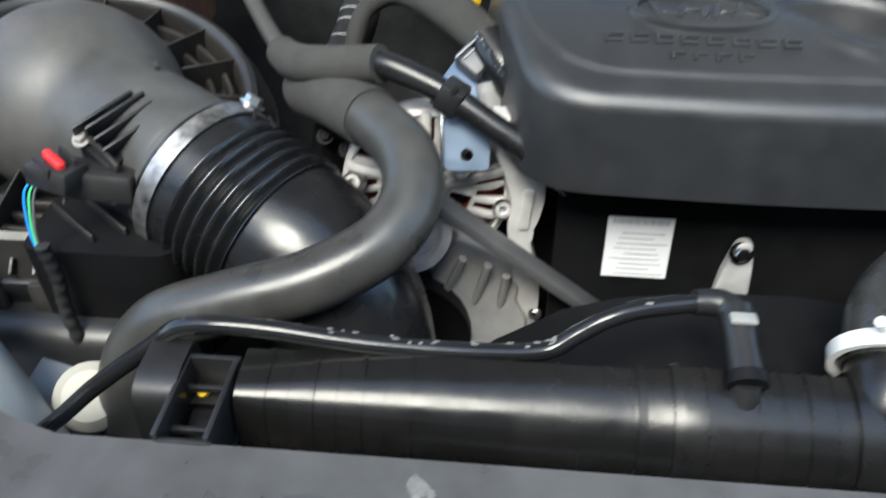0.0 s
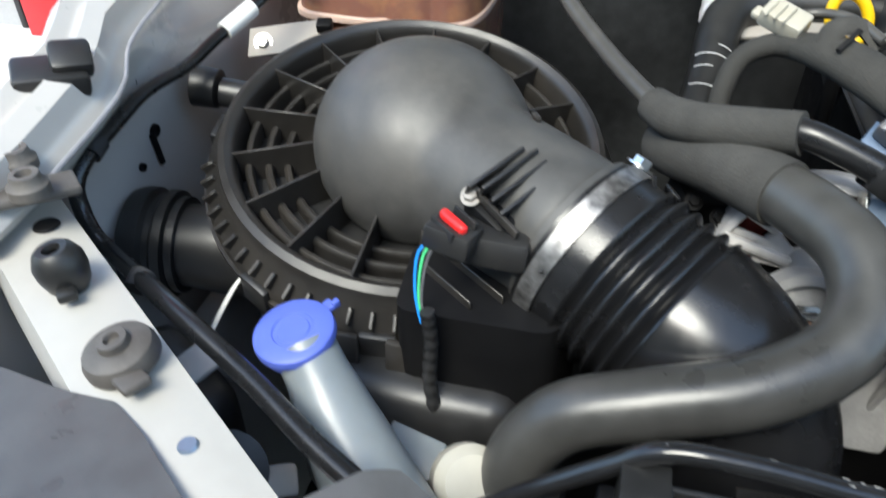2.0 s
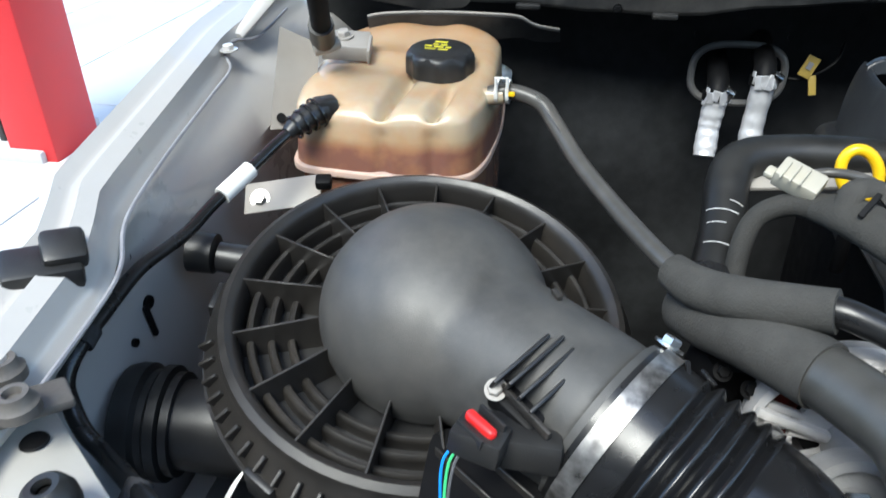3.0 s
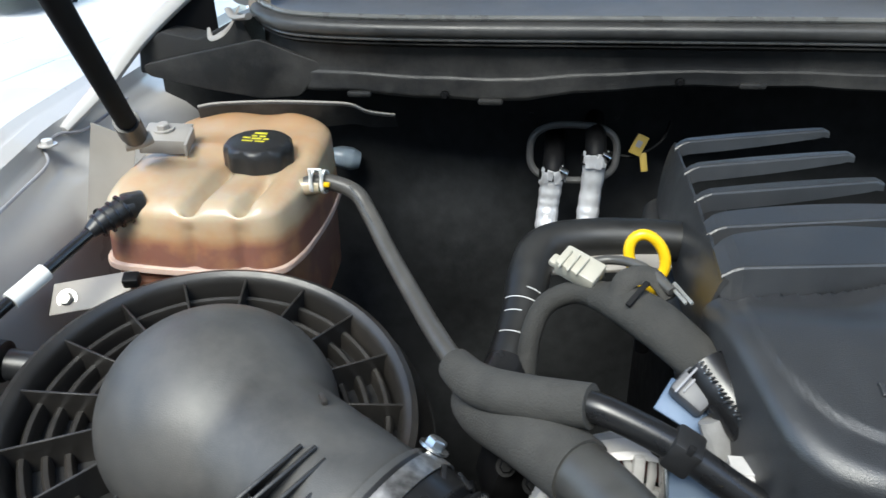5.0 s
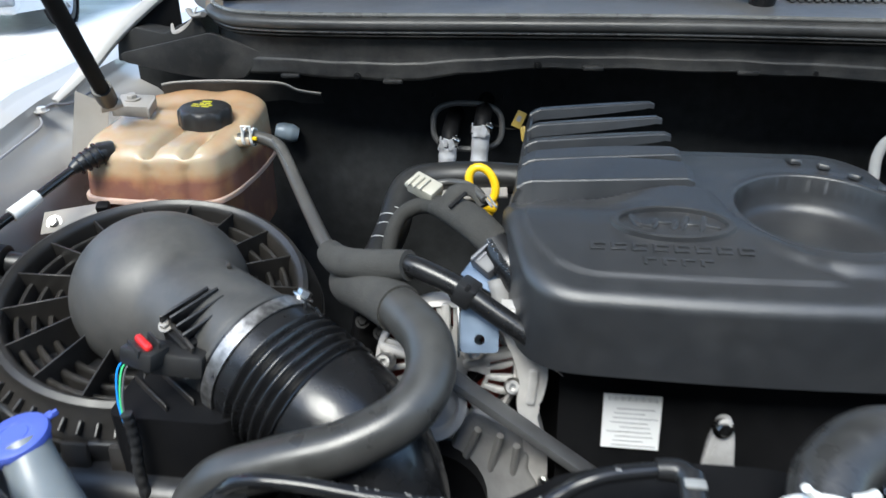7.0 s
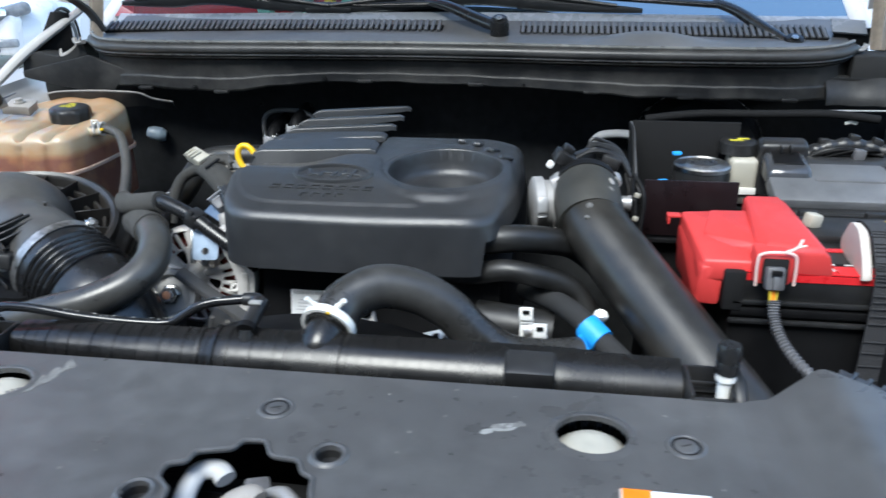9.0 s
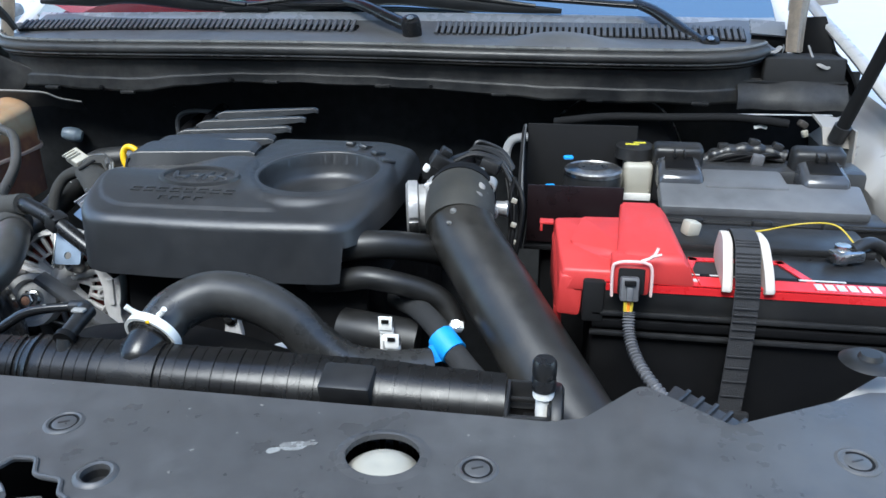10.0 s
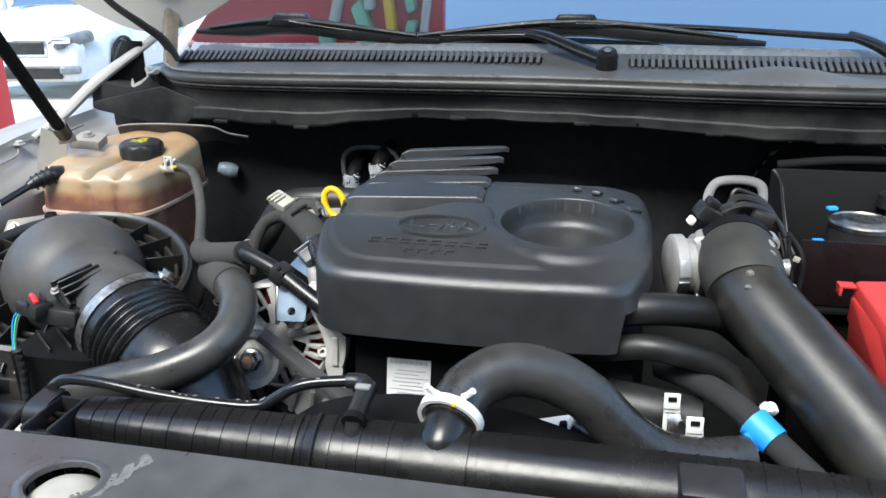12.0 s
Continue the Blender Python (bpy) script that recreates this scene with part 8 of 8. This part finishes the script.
    for z in (1.083, 1.052, 1.030):
        part("tape_mark", box((0.519, 0.598, z), (0.007, 0.004, 0.006), rot=(0, 20, 0), bevel=0.001), "cream", t)
    t.location += Vector((0, -0.030, -0.002))
    alone("lifting_eye", tube([(0.482, 0.97, 1.00), (0.480, 0.97, 1.034), (0.490, 0.97, 1.056), (0.515, 0.97, 1.062), (0.545, 0.97, 1.060), (0.560, 0.97, 1.046), (0.564, 0.97, 1.00)], 0.0075, 10, 6, squash=0.7), "primer", "grey metal lifting eye behind the throttle body", "bracket")


throttle_body()


# ---- battery side ----
def battery():
    t = thing("battery", (0.76, 0.50, 0.83), "black car battery with red top label and red lettered strip", "battery")
    # case coloured blacker than the lid for light blocked from its front
    part("case", box((0.765, 0.505, 0.925), (0.306, 0.165, 0.190), bevel=0.006), "dark", t)
    part("lid", box((0.765, 0.505, 1.030), (0.312, 0.172, 0.036), bevel=0.006), "plastic", t)
    for z in (1.0135, 0.9905):
        part("rail", box((0.765, 0.4175, z), (0.310, 0.006, 0.006), bevel=0.002), "plastic", t)
    for z in (1.002,):
        part("groove_rail", box((0.765, 0.4190, z), (0.306, 0.006, 0.010), bevel=0.002), "dark", t)
    strip = part("top_label", box((0.770, 0.4305, 1.0487), (0.292, 0.024, 0.0012), bevel=0), "redlabel", t, "red printed label strip")
    part("front_label", box((0.770, 0.4185, 1.043), (0.292, 0.0012, 0.008), bevel=0), "redlabel", t)
    part("black_band", box((0.790, 0.4460, 1.0487), (0.25, 0.008, 0.0012), bevel=0), "dark", t)
    for k, x in enumerate((0.648, 0.670, 0.692, 0.714)):
        part("symbol", lathe([(0, 0.0008), (0.0035, 0.0008), (0.0035, 0), (0, 0)], pose(x, 0.431, 1.0493), 3 if k % 2 == 0 else 12), "whiteprint", t)
    for k in range(6):
        part("small_print", box((0.655 + 0.02 * k, 0.446, 1.0496), (0.010, 0.0025, 0.0006), bevel=0), "whiteprint", t)
    # maker's name as plain pale bars
    for k in range(6):
        part("name_bar", box((0.833 + 0.0105 * k, 0.431, 1.0497), (0.0078, 0.014, 0.0006), bevel=0), "whiteprint", t)
    part("spec_bar", box((0.840, 0.4460, 1.0497), (0.045, 0.003, 0.0006), bevel=0), "whiteprint", t)
    # red outline on the lid
    for a, b in (((0.706, 0.446), (0.719, 0.490)), ((0.719, 0.490), (0.810, 0.492)), ((0.810, 0.492), (0.828, 0.446))):
        d = Vector((b[0] - a[0], b[1] - a[1]))
        part("red_outline", box(((a[0] + b[0]) / 2, (a[1] + b[1]) / 2, 1.0488), (d.length + 0.008, 0.009, 0.0012), rot=(0, 0, math.degrees(math.atan2(d.y, d.x))), bevel=0), "redlabel", t)
    part("lid_step", box((0.80, 0.55, 1.052), (0.23, 0.07, 0.010), bevel=0.003), "plastic", t)
    term = part("terminal", lathe([(0, 0.022), (0.008, 0.022), (0.009, 0), (0, 0)], pose(0.875, 0.505, 1.046), 18), "steel", t)
    part("terminal_clamp", box((0.878, 0.500, 1.058), (0.034, 0.020, 0.012), rot=(0, 0, 20), bevel=0.003), "steel", t)
    part("terminal_cable", tube([(0.885, 0.505, 1.062), (0.91, 0.52, 1.066), (0.94, 0.53, 1.04), (0.95, 0.54, 0.98)], 0.007, 10, 6), "plastic", t)
    part("yellow_wire", tube([(0.775, 0.545, 1.062), (0.80, 0.548, 1.064), (0.845, 0.556, 1.072), (0.875, 0.54, 1.078), (0.888, 0.515, 1.068), (0.892, 0.50, 1.06)], 0.0010, 6, 8), "wire_yellow", t, "thin yellow wire")
    part("tray", box((0.765, 0.505, 0.815), (0.34, 0.20, 0.03), bevel=0.01), "dark", t)
    part("tray_leg", box((0.765, 0.505, 0.62), (0.20, 0.12, 0.38), bevel=0.01), "dark", t)


battery()


def terminal_cover():
    t = thing("terminal_cover", (0.63, 0.50, 1.02), "red plastic battery terminal fuse cover", "cover")
    part("main_box", hull([(0.643, 0.556, 1.0905), (0.684, 0.556, 1.0905), (0.643, 0.430, 1.0800), (0.696, 0.425, 1.0790), (0.694, 0.545, 1.0800), (0.643, 0.556, 1.046), (0.706, 0.548, 1.046), (0.630, 0.418, 1.048), (0.712, 0.418, 1.046), (0.632, 0.418, 1.072), (0.704, 0.418, 1.072)], 0.0032), "red", t)
    part("low_box", hull([(0.568, 0.535, 1.0745), (0.650, 0.548, 1.0745), (0.574, 0.470, 1.0660), (0.648, 0.470, 1.0700), (0.580, 0.428, 1.0560), (0.648, 0.420, 1.0600), (0.566, 0.535, 1.030), (0.650, 0.548, 1.030), (0.576, 0.426, 1.030), (0.648, 0.420, 1.040)], 0.003), "red", t)
    part("crest", hull([(0.600, 0.530, 1.0790), (0.648, 0.530, 1.0800), (0.585, 0.476, 1.0690), (0.640, 0.440, 1.0720), (0.648, 0.440, 1.0730), (0.600, 0.455, 1.060), (0.648, 0.430, 1.055), (0.600, 0.525, 1.060)], 0.002), "red", t, "raised slanting facet")
    part("side_drop", hull([(0.566, 0.535, 1.060), (0.578, 0.426, 1.050), (0.602, 0.426, 1.050), (0.590, 0.535, 1.060), (0.566, 0.520, 1.008), (0.574, 0.426, 1.004), (0.600, 0.424, 1.004), (0.590, 0.520, 1.008)], 0.003), "red", t)
    part("foot", hull([(0.570, 0.500, 1.010), (0.572, 0.440, 1.006), (0.580, 0.440, 1.006), (0.578, 0.500, 1.010), (0.574, 0.480, 0.955), (0.576, 0.448, 0.955), (0.583, 0.448, 0.955), (0.581, 0.480, 0.955)], 0.002), "red", t)
    part("tab", join(box((0.5595, 0.530, 1.0705), (0.016, 0.014, 0.003), bevel=0.001), box((0.5535, 0.530, 1.0655), (0.003, 0.014, 0.010), bevel=0.001)), "red", t)
    part("edge_lip", hull([(0.706, 0.548, 1.052), (0.712, 0.548, 1.044), (0.716, 0.420, 1.052), (0.722, 0.420, 1.044), (0.706, 0.548, 1.040), (0.716, 0.420, 1.040)], 0.001), "red", t)
    part("socket", hull([(0.627, 0.432, 1.078), (0.667, 0.432, 1.078), (0.628, 0.404, 1.073), (0.666, 0.404, 1.073), (0.627, 0.432, 1.040), (0.667, 0.432, 1.040), (0.629, 0.406, 1.040), (0.665, 0.406, 1.040)], 0.003), "red", t)
    part("socket_mouth", box((0.647, 0.4035, 1.057), (0.026, 0.006, 0.027), rot=(-8, 0, 0), bevel=0.002), "black", t, "dark socket mouth")
    part("hollow", box((0.612, 0.4205, 1.026), (0.022, 0.012, 0.046), bevel=0.003), "black", t, "dark gap under the cover")
    c = thing("alternator_lead", (0.645, 0.39, 1.03), "grey connector with yellow seal on a corrugated loom tube", "wiring")
    part("plug", box((0.645, 0.396, 1.052), (0.018, 0.014, 0.024), rot=(-14, 0, 0), bevel=0.002), "greyplug", c, "grey plug")
    part("plug_slot", box((0.645, 0.3885, 1.061), (0.011, 0.003, 0.005), rot=(-14, 0, 0), bevel=0.0005), "dark", c)
    part("plug_rail", box((0.645, 0.3870, 1.050), (0.006, 0.004, 0.014), rot=(-14, 0, 0), bevel=0.001), "greyplug", c)
    for dx, mat in ((-0.003, "wire_yellow"), (0.0, "orange"), (0.003, "wire_yellow")):
        part("seal", tube([(0.645 + dx, 0.391, 1.040), (0.645 + dx * 0.8, 0.388, 1.026)], 0.0019, 8, 3), mat, c, "yellow wire seal")
    part("loom", tube([(0.646, 0.389, 1.030), (0.647, 0.380, 1.013), (0.652, 0.364, 0.998), (0.664, 0.342, 0.985), (0.685, 0.312, 0.972), (0.705, 0.285, 0.955), (0.72, 0.265, 0.92)], lambda f: 0.0046 + 0.0020 * (0.5 + 0.5 * math.sin(f * 260)), 12, 44), "greyplug", c, "dark corrugated loom tube")
    part("white_cord", tube([(0.629, 0.402, 1.040), (0.628, 0.402, 1.070), (0.632, 0.402, 1.0765), (0.645, 0.402, 1.0785), (0.660, 0.402, 1.0775), (0.666, 0.402, 1.070), (0.667, 0.402, 1.042)], 0.0015, 6, 6), "cord", c, "pinkish white tie cord")
    part("cord_end", tube([(0.655, 0.403, 1.0790), (0.666, 0.406, 1.083), (0.671, 0.410, 1.091)], 0.0016, 6, 4), "cord", c)
    part("cord_end", tube([(0.664, 0.405, 1.083), (0.674, 0.405, 1.086)], 0.0014, 6, 3), "cord", c)


terminal_cover()


def battery_strap():
    t = thing("battery_strap", (0.765, 0.45, 0.95), "black woven battery strap over a white foam pad", "strap")
    line = [(0.765, 0.520, 1.055), (0.764, 0.500, 1.078), (0.763, 0.480, 1.090), (0.762, 0.445, 1.088), (0.760, 0.418, 1.066), (0.760, 0.4075, 1.045), (0.760, 0.405, 0.98), (0.757, 0.402, 0.86)]
    pts = curve_points(line, 8)

    def fn(u, v):
        p = pts[min(int(v * (len(pts) - 1)), len(pts) - 1)]
        return (p.x - 0.012 + 0.024 * u, p.y, p.z)
    part("webbing", sheet(fn, 4, len(pts) - 1, 0.002), "cloth", t)
    for k in range(26):
        v = 0.42 + 0.55 * k / 25
        p = pts[min(int(v * (len(pts) - 1)), len(pts) - 1)]
        part("weave", box((p.x, p.y - 0.0016, p.z), (0.023, 0.0008, 0.0018), bevel=0.0003, seg=1), "cloth", t)
    for x, tilt in ((0.7445, -4), (0.7795, 4)):
        pad = prism(rounded([(0.408, 1.045), (0.500, 1.049), (0.503, 1.060), (0.482, 1.089), (0.450, 1.089), (0.422, 1.066)], 0.010, 4), -0.0050, 0.0050, 0.003, Matrix.Translation((x, 0.455, 0)) @ Matrix.Rotation(radians(tilt), 4, "Z") @ Matrix.Translation((0, -0.455, 0)) @ pose(0, 0, 0, 90, 0, 90))
        part("foam_pad", pad, "foam_white", t, "white foam block")
    part("buckle", box((0.754, 0.4005, 0.905), (0.048, 0.008, 0.024), bevel=0.003), "plastic", t, "black ladder buckle")
    alone("wiring_plug", box((0.724, 0.548, 1.064), (0.018, 0.017, 0.018), rot=(0, 12, 25), bevel=0.004), "cream", "cream plastic plug beside the fuse box", "plug")


battery_strap()


def fuse_box():
    t = thing("fuse_box", (0.83, 0.67, 0.95), "dark grey plastic fuse box with domed covers and clips", "fuse box")
    part("base", box((0.83, 0.680, 1.007), (0.275, 0.12, 0.05), bevel=0.006), "plastic", t)
    part("lower_rim", box((0.83, 0.632, 1.043), (0.266, 0.05, 0.024), bevel=0.004), "plastic", t)
    part("rim_lip", box((0.83, 0.607, 1.050), (0.270, 0.006, 0.004), bevel=0.001), "plastic", t)
    part("lid_front", box((0.821, 0.648, 1.066), (0.246, 0.058, 0.022), rot=(20, 0, 0), bevel=0.005), "fusegrey", t)
    part("lid_middle", box((0.806, 0.690, 1.076), (0.104, 0.070, 0.024), rot=(6, 0, 0), bevel=0.006), "fusegrey", t)
    part("lid_back", box((0.83, 0.735, 1.067), (0.27, 0.06, 0.05), bevel=0.008), "cover", t)
    for x in (0.726, 0.903):
        b = part("domed_cover", hull([(x + i * 0.027, 0.724, 1.110) for i in (-1, 1)] + [(x + i * 0.028, 0.666, 1.094) for i in (-1, 1)] + [(x + i * 0.030, 0.657, 1.070) for i in (-1, 1)] + [(x + i * 0.030, 0.724, 1.072) for i in (-1, 1)], 0.007), "smoked", t, "smoked glossy domed cover")
        part("window", hull([(x + i * 0.018, 0.712, 1.1082) for i in (-1, 1)] + [(x + i * 0.020, 0.675, 1.0980) for i in (-1, 1)] + [(x + i * 0.018, 0.712, 1.100) for i in (-1, 1)] + [(x + i * 0.020, 0.675, 1.090) for i in (-1, 1)], 0.002), "dark", b, "darker clear top")
        part("collar", box((x, 0.722, 1.100), (0.066, 0.030, 0.040), rot=(12, 0, 0), bevel=0.008, seg=3), "plastic", b)
        for dx in (-0.006, 0.006):
            part("latch_rib", box((x + dx, 0.706, 1.112), (0.0025, 0.022, 0.008), rot=(12, 0, 0), bevel=0.001), "plastic", b)
        part("catch", box((x, 0.6565, 1.070), (0.016, 0.006, 0.012), rot=(12, 0, 0), bevel=0.002), "dark", b)
    for x in (0.735, 0.815, 0.895):
        part("clip", box((x, 0.600, 1.046), (0.024, 0.010, 0.026), bevel=0.003), "plastic", t, "snap clip")
    part("loom", tube([(0.765, 0.750, 1.088), (0.785, 0.750, 1.100), (0.815, 0.752, 1.106), (0.845, 0.755, 1.104), (0.872, 0.750, 1.098)], lambda f: 0.010 + 0.0012 * math.sin(f * 40), 12, 10), "plastic", t)
    for k in range(6):
        part("loom_wire", tube([(0.768 + 0.006 * k, 0.742, 1.090 + 0.002 * (k % 3)), (0.800 + 0.010 * k, 0.738 - 0.003 * (k % 2), 1.104), (0.866, 0.742 + 0.002 * k, 1.096)], 0.0026, 8, 6), "dark" if k % 2 else "plastic", t)
    part("grey_plug", box((0.832, 0.732, 1.098), (0.016, 0.012, 0.016), rot=(0, 8, 0), bevel=0.003), "greyplug", t, "grey plug")
    for k, p in enumerate(((0.79, 0.752, 1.110), (0.83, 0.755, 1.116), (0.86, 0.752, 1.112))):
        part("loom_clip", box(p, (0.014, 0.012, 0.010), rot=(0, 10 * k, 0), bevel=0.002), "plastic", t)
    part("pedestal", box((0.83, 0.68, 0.80), (0.16, 0.08, 0.40), bevel=0.01), "dark", t)


fuse_box()


def brake_and_box():
    t = thing("equipment_box", (0.59, 0.66, 0.95), "black sheet metal tray holding a round filter", "tray")
    part("front_wall", box((0.592, 0.615, 1.050), (0.118, 0.004, 0.076), bevel=0.001), "maroon", t)
    part("side_wall", sheet(lambda u, v: (0.528 - 0.006 * v, 0.615 + 0.13 * u, 1.0 + (0.070 + 0.065 * min(1, u * 1.6)) * v), 10, 4, 0.003), "black", t)
    part("edge_trim", tube([(0.527, 0.612, 1.070), (0.524, 0.640, 1.082), (0.522, 0.675, 1.112), (0.522, 0.70, 1.130), (0.522, 0.745, 1.134)], 0.0018, 6, 6), "cowltop", t, "bare worn edge")
    part("floor", box((0.59, 0.68, 1.005), (0.12, 0.14, 0.006), bevel=0.001), "dark", t)
    part("back_wall", box((0.60, 0.752, 1.07), (0.15, 0.004, 0.13), bevel=0.001), "black", t)
    part("leg", box((0.59, 0.68, 0.80), (0.08, 0.10, 0.40), bevel=0.01), "dark", t)
    f = thing("fuel_filter", (0.615, 0.665, 1.01), "black filter with a shiny domed clear lid and blue fittings", "filter")
    part("can", lathe([(0, 0.070), (0.036, 0.070), (0.038, 0.062), (0.038, 0.0), (0, 0.0)], pose(0.615, 0.682, 1.019), 36), "plastic", f)
    part("lid", lathe([(0, 0.0030), (0.016, 0.0026), (0.020, 0.0040), (0.024, 0.0022), (0.034, 0.0014), (0.0355, 0.0030), (0.038, 0.001), (0.038, -0.004), (0, -0.004)], pose(0.615, 0.682, 1.091), 40), "band", f, "shiny domed lid")
    for p in ((0.582, 0.695, 1.103), (0.560, 0.650, 1.076)):
        part("blue_fitting", box(p, (0.013, 0.008, 0.005), rot=(0, 0, 15), bevel=0.002), "tape", f, "blue quick fitting")
    b = thing("brake_reservoir", (0.668, 0.735, 1.03), "cream brake fluid reservoir with black yellow-marked cap", "reservoir")
    part("body", box((0.676, 0.724, 1.072), (0.038, 0.045, 0.046), bevel=0.007, seg=3), "cream", b)
    part("body_base", box((0.676, 0.724, 1.040), (0.036, 0.042, 0.022), bevel=0.004), "brownrubber", b, "dark brown lower half")
    part("bracket", box((0.668, 0.735, 1.015), (0.05, 0.06, 0.02), bevel=0.004), "dark", b)
    cap = part("cap", lathe([(0, 0.018), (0.022, 0.018), (0.026, 0.015), (0.027, 0.0), (0, 0)], pose(0.672, 0.738, 1.096), 30), "plastic", b, "black cap")
    part("cap_print", box((0.667, 0.732, 1.1145), (0.018, 0.006, 0.0008), bevel=0), "yellowprint", cap)
    part("cap_print", box((0.678, 0.742, 1.1145), (0.016, 0.005, 0.0008), bevel=0), "yellowprint", cap)
    part("pedestal", box((0.668, 0.74, 0.85), (0.05, 0.06, 0.33), bevel=0.006), "dark", b)
    part("level_window", box((0.676, 0.7005, 1.050), (0.036, 0.003, 0.010), bevel=0.001), "white", b)
    h = thing("brake_booster", (0.64, 0.92, 0.95), "black round brake booster near the firewall", "brake booster")
    part("drum", lathe([(0, 0.08), (0.05, 0.08), (0.10, 0.06), (0.115, 0.03), (0.115, 0.0), (0, 0)], aim((0.66, 1.03, 1.02), (0.66, 0.80, 1.02)), 40), "dark", h)
    part("band", lathe([(0.116, 0.020), (0.118, 0.020), (0.118, 0.030), (0.116, 0.030), (0.116, 0.020)], aim((0.66, 1.03, 1.02), (0.66, 0.80, 1.02)), 40), "steel", h)
    hose("vacuum_hose", [(0.56, 0.90, 1.105), (0.64, 0.885, 1.118), (0.74, 0.875, 1.122), (0.83, 0.87, 1.125), (0.90, 0.86, 1.12)], 0.0065, "black", "black vacuum hose along the cowl")
    k = thing("cable_clip", (0.863, 0.868, 1.11), "small white cable clip under the cowl", "clip")
    part("clip", box((0.859, 0.868, 1.113), (0.010, 0.003, 0.005), rot=(0, -16, 0), bevel=0.0008), "white", k)
    part("clip", box((0.868, 0.868, 1.113), (0.010, 0.003, 0.005), rot=(0, 16, 0), bevel=0.0008), "white", k)
    p = thing("wiring_plugs", (0.89, 0.85, 1.11), "cluster of dark and white plugs under the cowl corner", "plug")
    part("plug", box((0.920, 0.862, 1.120), (0.014, 0.012, 0.010), rot=(0, 30, 10), bevel=0.003), "brownrubber", p)
    part("plug", box((0.924, 0.858, 1.107), (0.009, 0.008, 0.010), rot=(0, -20, 10), bevel=0.002), "cream", p)
    part("rail", box((0.900, 0.889, 1.1275), (0.135, 0.005, 0.0016), rot=(0, -0.8, 0), bevel=0.0005), "primer", p)
    s = alone("strut_mount", sheet(lambda u, v: (0.928 + 0.042 * u + 0.004 * v, 0.852 - 0.055 * v, 1.138 - 0.012 * v - 0.006 * u - 0.08 * max(0, v - 0.75)), 6, 8, 0.003), "beige", "cream sheet bracket under the gas strut", "bracket")
    part("upright", sheet(lambda u, v: (0.968 + 0.004 * v, 0.855 - 0.075 * u, 1.130 - 0.07 * v), 5, 5, 0.003), "beige", s)


brake_and_box()


def dropper_tube():
    t = thing("breather_tube", (0.561, 0.224, 0.98), "white breather tube with a black ribbed cap", "breather")
    part("tube", tube([(0.567, 0.226, 0.93), (0.567, 0.226, 1.036)], 0.0062, 16, 3), "white", t)
    part("ferrule", lathe([(0.0065, 1.028), (0.0088, 1.030), (0.0088, 1.036), (0.0065, 1.038)], pose(0.567, 0.226, 0), 18), "white", t)
    part("cap", lathe([(0, 1.064), (0.0082, 1.064), (0.0098, 1.061), (0.0098, 1.050), (0.0090, 1.048), (0.0098, 1.046), (0.0098, 1.037), (0, 1.037)], pose(0.567, 0.226, 0), 24), "shiny", t, "glossy black cap")


dropper_tube()


def right_corner():
    t = thing("resonator_grille", (0.70, 0.23, 0.98), "dark ribbed plastic vent beside the panel", "vent")
    part("plate", box((0.705, 0.238, 1.004), (0.090, 0.040, 0.006), rot=(10, 12, -30), bevel=0.002), "cover", t)
    for k in range(7):
        part("slat", box((0.675 + 0.0105 * k, 0.252 - 0.006 * k, 1.014 - 0.002 * k), (0.004, 0.042, 0.008), rot=(10, 12, -38), bevel=0.001), "cover", t)
    b = alone("white_stud", lathe([(0, 0.010), (0.006, 0.009), (0.009, 0.003), (0.009, -0.02), (0, -0.02)], aim((0.742, 0.232, 1.000), (0.735, 0.20, 1.02)), 16), "cream", "cream plastic stud under the panel edge", "stud")
    g = thing("rubber_grommet", (0.826, 0.300, 1.01), "black rubber plug on the support arm", "plug")
    part("disc", lathe([(0, 0.008), (0.008, 0.008), (0.010, 0.004), (0.018, 0.004), (0.024, 0.0), (0, 0)], pose(0.838, 0.302, 1.040), 28), "rubber", g)


right_corner()
